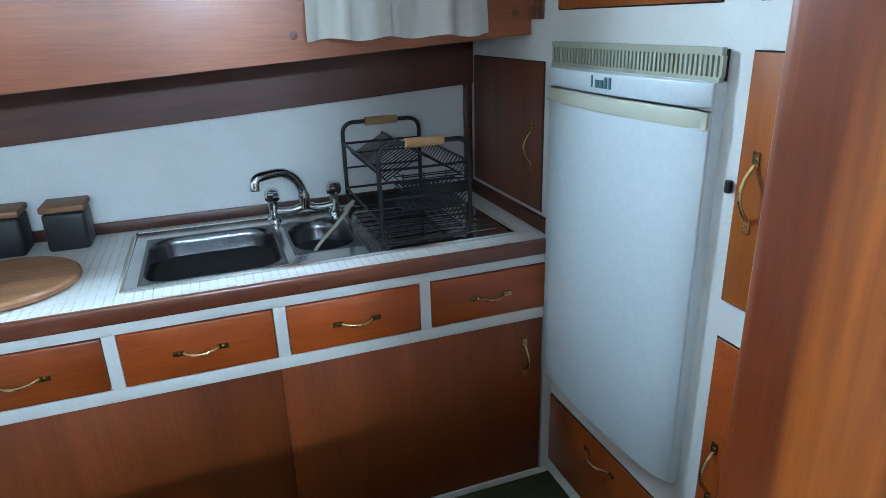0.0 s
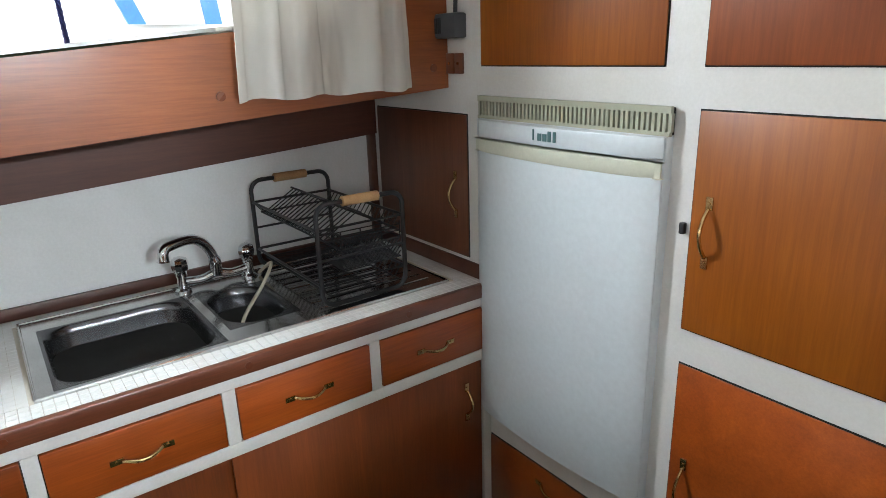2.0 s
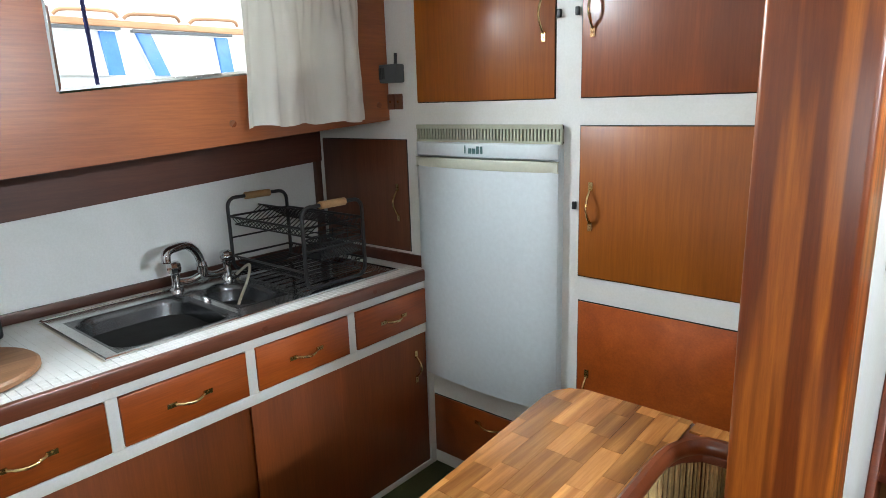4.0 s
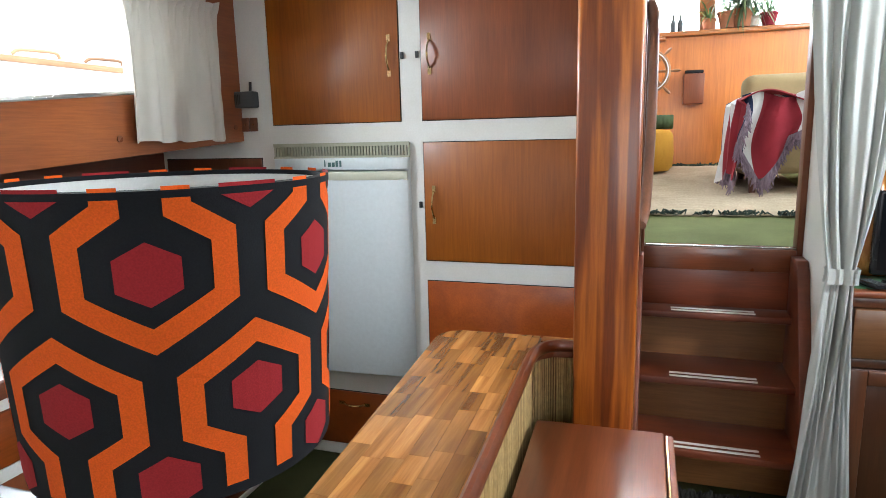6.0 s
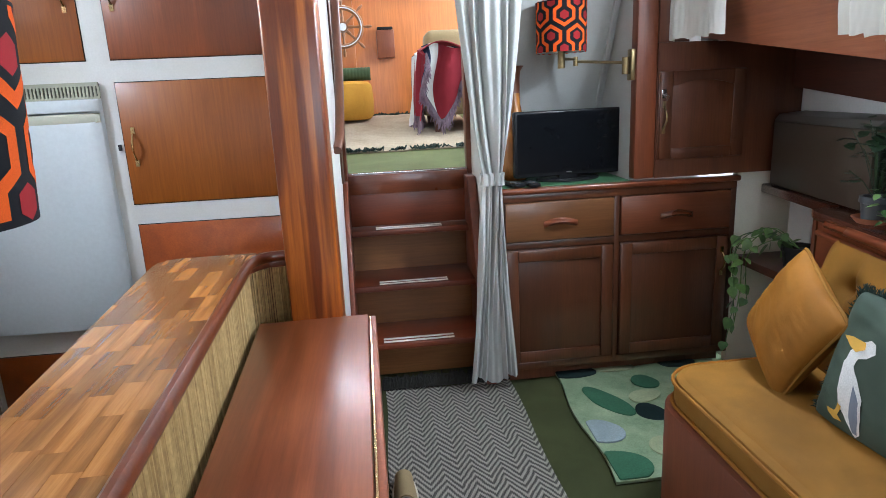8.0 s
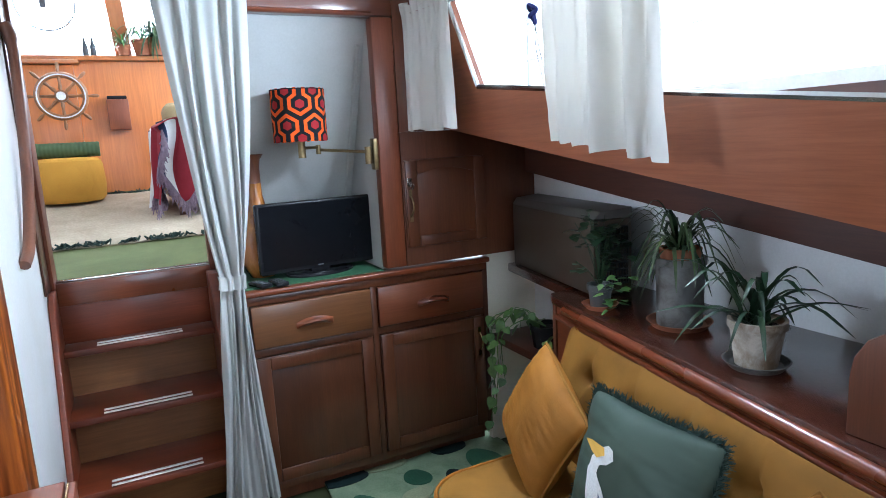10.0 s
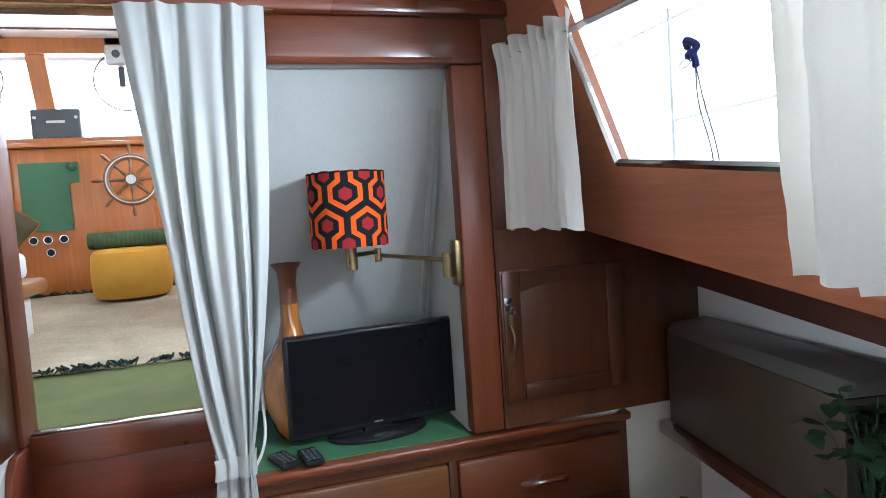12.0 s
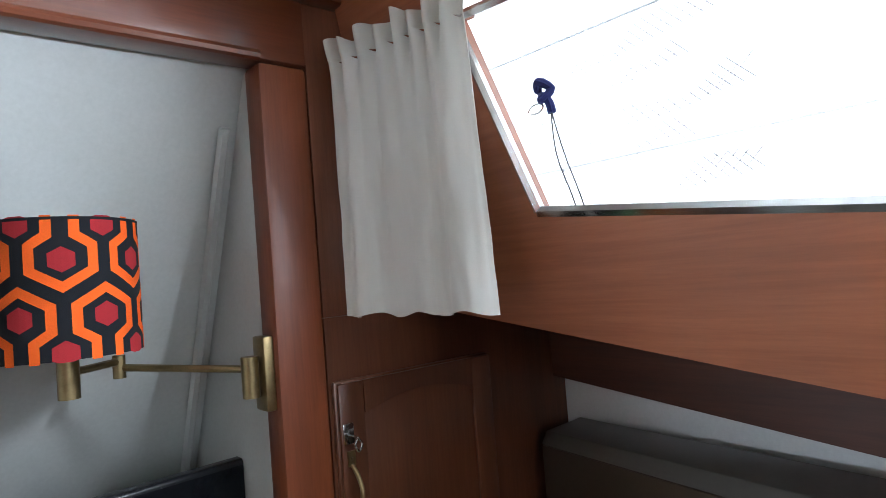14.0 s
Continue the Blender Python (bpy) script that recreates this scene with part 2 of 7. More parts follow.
# one white cotton twice: greyed for shade here, paler for backlight at the windows
M["curtain"] = cloth("shaded_cotton_curtain", (0.66, 0.67, 0.64), (0.60, 0.61, 0.58), 900, 0.9, 0.0, 0.3)
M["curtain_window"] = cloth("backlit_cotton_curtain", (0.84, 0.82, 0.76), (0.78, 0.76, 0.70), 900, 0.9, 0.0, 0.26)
M["velvet"] = cloth("mustard_velvet", (0.27, 0.122, 0.016), (0.165, 0.073, 0.009), 900, 0.75, 0.18)
M["velvet2"] = cloth("gold_velvet", (0.33, 0.130, 0.013), (0.18, 0.070, 0.007), 900, 0.7, 0.25)
M["green_velvet"] = cloth("green_velvet", (0.072, 0.102, 0.076), (0.036, 0.054, 0.040), 900, 0.6, 0.35)
M["fringe"] = cloth("dark_green_fringe", (0.035, 0.060, 0.050))
M["yellow"] = cloth("yellow_velvet", (0.62, 0.32, 0.045), (0.50, 0.24, 0.03), 900, 0.8, 0.4)
M["beak"] = cloth("yellow_thread", (0.72, 0.42, 0.08))
M["thread"] = cloth("white_thread", (0.78, 0.78, 0.74), (0.64, 0.65, 0.66), 300)
M["fringe_mauve"] = cloth("mauve_grey_fringe", (0.26, 0.20, 0.25), (0.12, 0.08, 0.12), 90)
M["grey_thread"] = cloth("grey_thread", (0.22, 0.25, 0.30))
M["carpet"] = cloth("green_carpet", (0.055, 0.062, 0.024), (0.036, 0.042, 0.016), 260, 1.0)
# the same green lightened to carry the wheelhouse's stronger daylight
M["carpet_up"] = cloth("green_carpet_daylit", (0.150, 0.165, 0.062), (0.105, 0.120, 0.045), 260, 1.0)
M["jute"] = cloth("jute_rug", (0.50, 0.41, 0.30), (0.38, 0.31, 0.22), 90, 1.0)
M["rug_green"] = cloth("pale_green_pile", (0.27, 0.34, 0.21), (0.17, 0.24, 0.14), 160, 1.0, 0, 0, 9)
M["rug_mid"] = cloth("mid_green_pile", (0.045, 0.135, 0.075), None, 160, 1.0)
M["rug_grey"] = cloth("pale_grey_pile", (0.33, 0.40, 0.43), None, 160, 1.0)
M["rug_navy"] = cloth("dark_teal_pile", (0.010, 0.022, 0.022), None, 160, 1.0)
M["rug_pale"] = cloth("pale_sage_pile", (0.33, 0.37, 0.22), None, 160, 1.0)
M["olive"] = cloth("olive_velvet", (0.075, 0.055, 0.022), None, 700, 0.7, 0.5)
M["corduroy"] = cloth("green_corduroy", (0.085, 0.125, 0.060), None, 300, 0.9, 0.4)
M["rug_dark"] = cloth("rug_black_wool", (0.030, 0.028, 0.025))
M["terracotta"] = painted("terracotta", (0.36, 0.13, 0.06), 0.8, (0.7, 0.7, 0.68), 0.4)
M["zinc"] = painted("weathered_zinc", (0.20, 0.20, 0.19), 0.6, (0.32, 0.27, 0.21), 0.4, 24, 0, 0.2)
M["old_pot"] = painted("stained_white_pot", (0.56, 0.52, 0.44), 0.6, (0.36, 0.26, 0.17), 0.5, 26)
M["soil"] = plain("potting_soil", (0.025, 0.018, 0.012), 1.0)
M["leaf"] = leafy("leaf_green", (0.055, 0.140, 0.035), (0.16, 0.30, 0.075))
M["leaf_dark"] = leafy("leaf_dark", (0.010, 0.032, 0.013), (0.028, 0.062, 0.022))
M["leaf_stripe"] = leafy("leaf_variegated", (0.016, 0.042, 0.016), (0.10, 0.15, 0.06))
M["greenpaint"] = painted("green_panel_paint", (0.050, 0.150, 0.070), 0.5)
M["pink_cloth"] = cloth("pink_cotton", (0.62, 0.22, 0.34), (0.70, 0.55, 0.56), 500, 0.9, 0, 0, 30)
M["canvas_blue"] = cloth("blue_canvas", (0.035, 0.12, 0.42), None, 300)
M["boat_blue"] = plain("blue_tinted_boat_window", (0.06, 0.20, 0.60), 0.15)
M["teak"] = wood("weathered_teak", (0.40, 0.20, 0.10), (0.62, 0.36, 0.2), "y", 20, 0.6, 0.0)
M["rope"] = cloth("navy_rope", (0.016, 0.020, 0.085))
M["orange"] = cloth("shade_orange", (0.85, 0.125, 0.014), (0.80, 0.115, 0.013), 900, 0.9, 0, 0.12, 2)
M["shade_black"] = cloth("shade_black", (0.012, 0.013, 0.016), None, 900, 0.9)
M["shade_red"] = cloth("shade_red", (0.33, 0.020, 0.025), (0.29, 0.018, 0.022), 900, 0.9)
M["shade_lining"] = plain("shade_lining", (0.72, 0.72, 0.70), 0.7)
M["red"] = cloth("red_wool", (0.26, 0.022, 0.035))
M["navy"] = cloth("navy_wool", (0.022, 0.035, 0.085))
M["white_wool"] = cloth("white_wool", (0.66, 0.66, 0.66))
M["beige"] = cloth("beige_upholstery", (0.34, 0.25, 0.13))
M["boat_white"] = painted("white_gelcoat", (0.82, 0.83, 0.84), 0.3)
M["boat_glass"] = plain("dark_boat_window", (0.03, 0.06, 0.12), 0.1)
M["dark_void"] = plain("dark_recess", (0.010, 0.009, 0.008), 0.9)
M["grout"] = painted("tile_grout", (0.56, 0.51, 0.42), 0.8)
M["tile"] = painted("white_glazed_tile", (0.74, 0.74, 0.72), 0.2, (0.94, 0.93, 0.9), 0.1, 20)
M["reed"] = leafy("reed", (0.31, 0.20, 0.075), (0.52, 0.37, 0.165))
M["strip"] = painted("anti_slip_strip", (0.84, 0.82, 0.78), 0.6)
M["grey_plastic"] = plain("grey_plastic", (0.075, 0.08, 0.085), 0.45)
M["blue_frame"] = painted("blue_grey_frame", (0.040, 0.075, 0.105), 0.4)
M["print"] = painted("faded_print", (0.55, 0.42, 0.36), 0.6, (0.4, 0.5, 0.6), 0.0, 30)
M["paper"] = plain("paper", (0.72, 0.71, 0.68), 0.8)
M["logo"] = plain("logo_grey_green", (0.08, 0.17, 0.17), 0.5)
M["copper"] = metal("copper", (0.62, 0.27, 0.16), 0.25)


def glass_material():
    m, n, l, b = material("window_glass")
    b.inputs["Base Color"].default_value = (1, 1, 1, 1)
    b.inputs["Roughness"].default_value = 0.0
    b.inputs["Transmission Weight"].default_value = 1.0
    b.inputs["IOR"].default_value = 1.02
    return m


M["glass"] = glass_material()


def herringbone():
    """Woven wool in broken zigzag columns."""
    m, n, l, b = material("herringbone_wool")
    tc = n.new("ShaderNodeTexCoord")
    nz = n.new("ShaderNodeTexNoise")
    nz.inputs["Scale"].default_value = 14
    l.new(tc.outputs["Object"], nz.inputs["Vector"])
    add = n.new("ShaderNodeVectorMath")
    add.operation = "MULTIPLY_ADD"
    l.new(nz.outputs["Color"], add.inputs[0])
    add.inputs[1].default_value = (0.014, 0.022, 0)
    l.new(tc.outputs["Object"], add.inputs[2])
    sep = n.new("ShaderNodeSeparateXYZ")
    l.new(add.outputs[0], sep.inputs[0])

    def math_node(op, a, v=None):
        k = n.new("ShaderNodeMath")
        k.operation = op
        for i, s in enumerate((a, v)):
            if s is None:
                continue
            if isinstance(s, (int, float)):
                k.inputs[i].default_value = s
            else:
                l.new(s, k.inputs[i])
        return k.outputs[0]
    tri = math_node("PINGPONG", sep.outputs["X"], 0.05)
    ph = math_node("ADD", math_node("MULTIPLY", sep.outputs["Y"], 190.0), math_node("MULTIPLY", tri, 300.0))
    wave = math_node("SINE", ph)
    thread = math_node("SINE", math_node("MULTIPLY", sep.outputs["X"], 1100.0))
    both = math_node("ADD", wave, math_node("MULTIPLY", thread, 0.35))
    r = ramp(n, [(0.25, (0.050, 0.047, 0.042)), (0.75, (0.27, 0.25, 0.215))])
    l.new(math_node("ADD", math_node("MULTIPLY", both, 0.33), 0.5), r.inputs[0])
    l.new(r.outputs[0], b.inputs["Base Color"])
    b.inputs["Roughness"].default_value = 1.0
    bump(n, l, b, both, 0.6, 0.003)
    return m


M["herringbone"] = herringbone()


def glow(name, colour, strength):
    m, n, l, b = material(name)
    e = n.new("ShaderNodeEmission")
    e.inputs[0].default_value = (*colour, 1)
    e.inputs[1].default_value = strength
    l.new(e.outputs[0], n["Material Output"].inputs[0])
    return m


M["haze"] = glow("bright_overcast_haze", (0.94, 0.97, 1.0), 4.0)


# ---- mesh helpers ----
def finish(bm, smooth_angle=38):
    lim = radians(smooth_angle)
    bmesh.ops.recalc_face_normals(bm, faces=bm.faces)
    for f in bm.faces:
        f.smooth = True
    for e in bm.edges:
        e.smooth = len(e.link_faces) == 2 and e.calc_face_angle(9) < lim
    return bm


def part(name, bm, mat, parent=None, label="", **tags):
    me = bpy.data.meshes.new(name)
    finish(bm)
    bm.to_mesh(me)
    bm.free()
    for mm in mat if isinstance(mat, (list, tuple)) else (mat,):
        me.materials.append(M[mm])
    ob = new(name, me)
    if parent:
        ob.parent = parent
        ob.matrix_parent_inverse = Matrix.Translation(-parent.location)
    return tagged(ob, label, **tags)


def thing(name, at, label, category, group="", kind=""):
    ob = new(name)
    ob.empty_display_size = 0.05
    ob.location = at
    return tagged(ob, label, category, group, kind)


def box(lo, hi, bev=0.0, seg=2, bm=None, turn=None):
    """A box with rounded edges; turn is a matrix put on it."""
    b = bmesh.new()
    bmesh.ops.create_cube(b, size=1)
    c = [(a + d) / 2 for a, d in zip(lo, hi)]
    s = [max(abs(d - a), 1e-5) for a, d in zip(lo, hi)]
    for v in b.verts:
        v.co = Vector((c[0] + v.co.x * s[0], c[1] + v.co.y * s[1], c[2] + v.co.z * s[2]))
    if bev:
        bmesh.ops.bevel(b, geom=list(b.edges), offset=min(bev, min(s) * 0.48), segments=seg, affect="EDGES", profile=0.5)
    if turn is not None:
        bmesh.ops.transform(b, matrix=turn, verts=b.verts)
    return join(bm, b)


def join(bm, b):
    if bm is None:
        return b
    me = bpy.data.meshes.new("tmp")
    b.to_mesh(me)
    b.free()
    bm.from_mesh(me)
    bpy.data.meshes.remove(me)
    return bm


def prism(outline, axis, a, b_, bev=0.0, bm=None):
    """An outline of 2D points drawn along an axis from a to b_. Axis x: (y, z); y: (x, z); z: (x, y)."""
    b = bmesh.new()
    def put(p, d):
        return {"x": (d, p[0], p[1]), "y": (p[0], d, p[1]), "z": (p[0], p[1], d)}[axis]
    lo = [b.verts.new(put(p, a)) for p in outline]
    hi = [b.verts.new(put(p, b_)) for p in outline]
    b.faces.new(lo)
    b.faces.new(hi[::-1])
    k = len(outline)
    for i in range(k):
        b.faces.new((lo[i], lo[(i + 1) % k], hi[(i + 1) % k], hi[i]))
    bmesh.ops.recalc_face_normals(b, faces=b.faces)
    if bev:
        es = [e for e in b.edges if e.calc_face_angle(0) > 0.5]
        bmesh.ops.bevel(b, geom=es, offset=bev, segments=2, affect="EDGES", profile=0.5)
    return join(bm, b)


def solid(corners, bm=None, bev=0.0):
    """A six-sided block: four corners below, then the four above them."""
    b = bmesh.new()
    v = [b.verts.new(c) for c in corners]
    for f in ((0, 1, 2, 3), (7, 6, 5, 4), (0, 4, 5, 1), (1, 5, 6, 2), (2, 6, 7, 3), (3, 7, 4, 0)):
        b.faces.new([v[i] for i in f])
    bmesh.ops.recalc_face_normals(b, faces=b.faces)
    if bev:
        bmesh.ops.bevel(b, geom=list(b.edges), offset=bev, segments=2, affect="EDGES", profile=0.5)
    return join(bm, b)


def smooth_line(pts, steps=6):
    """A smooth line through the points."""
    p = [Vector(q) for q in pts]
    out = []
    for i in range(len(p) - 1):
        a, b, c, d = p[max(i - 1, 0)], p[i], p[i + 1], p[min(i + 2, len(p) - 1)]
        for k in range(steps):
            t = k / steps
            out.append(0.5 * ((2 * b) + (c - a) * t + (2 * a - 5 * b + 4 * c - d) * t * t + (3 * b - a - 3 * c + d) * t ** 3))
    out.append(p[-1])
    return out


def tube(pts, r, n=8, bm=None, flat=1.0, caps=True):
    """A rod along a line; r is a radius or one for each point; flat squeezes it upwards."""
    b = bm if bm is not None else bmesh.new()
    p = [Vector(q) for q in pts]
    rad = r if isinstance(r, (list, tuple)) else [r] * len(p)
    rings, side = [], None
    for i, q in enumerate(p):
        d = (p[min(i + 1, len(p) - 1)] - p[max(i - 1, 0)]).normalized()
        if side is None:
            side = d.cross(Vector((0, 0, 1)) if abs(d.z) < 0.9 else Vector((0, 1, 0))).normalized()
        side = (side - d * side.dot(d)).normalized()
        up = side.cross(d)
        rings.append([b.verts.new(q + rad[i] * (math.cos(6.28319 * k / n) * side + flat * math.sin(6.28319 * k / n) * up)) for k in range(n)])
    for i in range(len(rings) - 1):
        for k in range(n):
            b.faces.new((rings[i][k], rings[i][(k + 1) % n], rings[i + 1][(k + 1) % n], rings[i + 1][k]))
    if caps:
        b.faces.new(rings[0][::-1])
        b.faces.new(rings[-1])
    return b


def lathe(profile, at=(0, 0, 0), n=32, bm=None):
    """A turned body: (radius, height) pairs round the upright through at."""
    b = bm if bm is not None else bmesh.new()
    rings = []
    for r, z in profile:
        if r < 1e-5:
            rings.append([b.verts.new((at[0], at[1], at[2] + z))])
        else:
            rings.append([b.verts.new((at[0] + r * math.cos(6.28319 * k / n), at[1] + r * math.sin(6.28319 * k / n), at[2] + z)) for k in range(n)])
    for a, c in zip(rings, rings[1:]):
        for k in range(n):
            q = [a[k % len(a)], a[(k + 1) % len(a)], c[(k + 1) % len(c)], c[k % len(c)]]
            q = list(dict.fromkeys(q))
            if len(q) > 2:
                b.faces.new(q)
    return b


def sheet(nu, nv, f, thick=0.0, bm=None):
    """A surface f(u, v) for u, v from 0 to 1, given thickness."""
    b = bmesh.new()
    g = [[b.verts.new(f(i / nu, j / nv)) for j in range(nv + 1)] for i in range(nu + 1)]
    for i in range(nu):
        for j in range(nv):
            b.faces.new((g[i][j], g[i + 1][j], g[i + 1][j + 1], g[i][j + 1]))
    if thick:
        bmesh.ops.recalc_face_normals(b, faces=b.faces)
        bmesh.ops.solidify(b, geom=list(b.faces), thickness=thick)
    return join(bm, b)


# ---- the setting ----
BY = 0.955      # face of the galley bulkhead
FLOOR_UP = lambda y: 0.89 + 0.085 * (y - 1.43)   # the wheelhouse sole climbs forward
L_SILL = lambda y: 1.478 + 0.095 * (y + 0.16)
R_SILL = lambda y: 1.54 + 0.107 * (y - 0.515)
L_LOW = lambda y: 1.302 + 0.064 * y
R_LOW = lambda y: 1.285 + 0.15 * y
R_X = lambda z: 1.52 - 0.2 * (z - 1.54)

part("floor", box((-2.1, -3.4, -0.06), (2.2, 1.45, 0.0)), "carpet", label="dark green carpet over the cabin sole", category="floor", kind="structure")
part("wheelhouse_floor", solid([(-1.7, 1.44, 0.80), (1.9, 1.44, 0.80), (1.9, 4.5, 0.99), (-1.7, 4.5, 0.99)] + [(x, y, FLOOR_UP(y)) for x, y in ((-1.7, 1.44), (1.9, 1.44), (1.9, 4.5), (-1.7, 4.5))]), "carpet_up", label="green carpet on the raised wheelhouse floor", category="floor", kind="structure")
part("ceiling", box((-1.75, -3.4, 2.03), (1.75, 0.96, 2.09)), "ceiling", label="white painted cabin ceiling", category="ceiling", kind="structure")
part("wall_bulkhead", box((-2.1, BY, 0.0), (0.02, BY + 0.03, 2.03)), "white", label="white painted plywood bulkhead with inset cupboards", category="wall", kind="structure")
part("wall_aft", box((-2.1, -1.33, 0.0), (-0.135, -1.19, 2.03), 0.01), "white", label="white painted partition behind the bar", category="wall", kind="structure")
bm = box((-2.1, -3.46, 0.0), (0.1, -3.4, 2.03))
box((1.3, -3.46, 0.0), (2.2, -3.4, 2.03), bm=bm)
box((0.1, -3.46, 0.0), (1.3, -3.4, 1.0), bm=bm)
box((0.1, -3.46, 1.95), (1.3, -3.4, 2.03), bm=bm)
part("wall_stern", bm, "wall_white", label="plain white stern wall with an opening", category="wall", kind="structure")
# hull linings, low down
part("wall_port", box((-2.1, -3.4, 0.0), (-1.955, BY, 1.36)), "hull_white", label="white hull lining behind the galley counter", category="wall", kind="structure")
part("wall_starboard", box((2.0, -3.4, 0.0), (2.12, 0.90, 1.36)), "hull_white", label="white hull lining behind the sofa shelf", category="wall", kind="structure")
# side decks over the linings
# dark timber colour here holds the shade under the decks
part("deck_port", box((-2.1, -3.4, 1.365), (-1.52, BY, 1.40)), "dark", label="side deck underside, coloured dark for its shade", category="deck", kind="structure")
part("deck_starboard", box((1.56, -3.4, 1.405), (2.12, 0.90, 1.43)), "dark", label="side deck underside, coloured dark for its shade", category="deck", kind="structure")


def side_panel(name, at, low, sill, head, y0, y1, w0, w1, lean_top, mat, label):
    """A cabin side along y with a window opening from w0 to w1; at(z) gives its face."""
    s = 1 if at(1.5) > 0 else -1
    th = 0.035 * s
    bm = bmesh.new()

    def block(ya, yb, lo, hi):
        c = []
        for f in (lo, hi):
            for y, o in ((ya, 0), (yb, 0), (yb, th), (ya, th)):
                c.append((at(f(y)) + o, y, f(y)))
        solid(c, bm)
    block(y0, w0, low, lambda y: 2.03)
    block(w0, w1, low, sill)
    block(w0, w1, head, lambda y: 2.03)
    block(w1, y1, low, sill)
    c = []
    for f, k in ((sill, 0.0), (lambda y: 2.03, lean_top)):
        for y, o in ((w1 + k, 0), (y1, 0), (y1, th), (w1 + k, th)):
            c.append((at(f(y)) + o, y, f(y)))
    solid(c, bm)
    return part(name, bm, mat, label=label, category="wall", kind="structure")


side_panel("wall_port_cabin", lambda z: -1.5, L_LOW, L_SILL, lambda y: L_SILL(y) + 0.33, -3.4, BY - 0.003, -0.16, 0.62, 0.0, "panel", "varnished orange mahogany cabin side with a window")
side_panel("wall_starboard_cabin", R_X, R_LOW, R_SILL, lambda y: 1.835 + 0.06 * (y - 0.5), -3.4, 0.872, -1.6, 0.515, 0.135, "panel_brown", "varnished mahogany cabin side with a long window")


def window(name, at, sill, head, y0, y1, top_shift, label):
    w = thing(name, (at(1.6), (y0 + y1) / 2, sill((y0 + y1) / 2)), label, "window", kind="structure")
    s = 1 if at(1.5) > 0 else -1
    pts = [(y0, sill(y0)), (y1, sill(y1)), (y1 + top_shift, head(y1)), (y0, head(y0))]
    loop = [Vector((at(z) + 0.006 * s, y, z)) for y, z in pts]
    for a, b in zip(loop, loop[1:] + loop[:1]):
        part("window_frame", tube([a, b], 0.009, 6), "steel", w, "bright metal window trim")
    c = [(at(z) + 0.018 * s, y, z) for y, z in pts] + [(at(z) + 0.022 * s, y, z) for y, z in pts]
    p = part("pane", solid(c), "glass", w)
    p.visible_shadow = False


window("window_port", lambda z: -1.5, L_SILL, lambda y: L_SILL(y) + 0.33, -0.16, 0.62, 0.0, "long cabin window with a thin metal frame")
window("window_starboard", R_X, R_SILL, lambda y: 1.835 + 0.06 * (y - 0.5), -1.6, 0.515, 0.085, "slanted cabin window with a thin metal frame")

# dark beams below the cabin sides
part("beam_port", solid([(-1.953, -1.19, 1.136 - 0.076), (-1.925, -1.19, 1.136 - 0.076), (-1.925, BY, 1.197), (-1.953, BY, 1.197), (-1.953, -1.19, 1.36), (-1.925, -1.19, 1.36), (-1.925, BY, 1.36), (-1.953, BY, 1.36)]), "dark", label="dark mahogany beam along the galley wall", category="beam", kind="structure")
# the starboard one stands in for the black shadow under the cabin side
part("beam_starboard", solid([(1.95, -3.4, 0.67), (1.998, -3.4, 0.67), (1.998, 0.87, 1.212), (1.95, 0.87, 1.212), (1.95, -3.4, 1.405), (1.998, -3.4, 1.405), (1.998, 0.87, 1.405), (1.95, 0.87, 1.405)]), "dark", label="dark mahogany beam filling the black shadow above the sofa shelf", category="beam", kind="structure")
part("trim_galley_post", box((-1.952, BY - 0.03, 0.845), (-1.925, BY - 0.004, 1.2), 0.004), "dark_z", label="dark upright corner trim", category="trim", kind="structure")

part("wall_corner", box((1.752, 0.895, 0.0), (2.1, 0.93, 0.871)), "corner_cream", label="cream hull lining beside the dresser", category="wall", kind="structure")

# partition beside the stairs, column, doorway
part("wall_stairs_port", box((0.02, 0.461, 0.0), (0.088, 1.40, 2.03)), "white", label="white painted wall beside the steps", category="wall", kind="structure")
part("wall_stairs_starboard", box((0.7005, 1.03, 0.0), (0.72, 1.40, 2.03)), "white", label="white painted partition beside the steps", category="wall", kind="structure")
bm = box((-0.056, 0.298, 0.0), (0.102, 0.458, 2.03), 0.010, 3)
part("column", bm, "column", label="glossy ribbon-figured mahogany column at the bar end", category="column", kind="structure")

d = thing("door_frame", (0.39, 1.43, 0.89), "red mahogany doorway up to the wheelhouse", "doorway", kind="structure")
part("jamb", box((0.0885, 1.345, 0.876), (0.110, 1.47, 2.16), 0.004), "trim_z", d)
part("door_edge", box((0.0885, 1.22, 0.88), (0.097, 1.343, 1.98), 0.003), "dark_z", d, "dark edge of the sliding door")
part("jamb", box((0.678, 1.40, 0.84), (0.708, 1.47, 2.16), 0.004), "trim_z", d)
part("sill", box((0.107, 1.385, 0.80), (0.677, 1.455, 0.893), 0.004), "trim", d)
part("sill_strip", box((0.107, 1.40, 0.894), (0.677, 1.44, 0.90), 0.002), "steel", d, "worn metal strip on the sill")

# upper bulkhead of the niche side
b = thing("niche_frame", (1.0, 0.9, 0.86), "dark mahogany framing round a recess above the dresser", "framing", kind="structure")
part("post", prism([(1.285, 0.872), (1.285, 0.93), (1.372, 0.93), (1.372, 0.872)], "z", 0.872, 1.83, 0.008), "trim_z", b)
part("beam", box((0.70, 0.868, 1.832), (1.372, 0.93, 1.945), 0.006), "trim", b)
part("moulding", tube([(0.70, 0.868, 1.838), (1.285, 0.868, 1.838)], 0.009, 8), "trim", b)
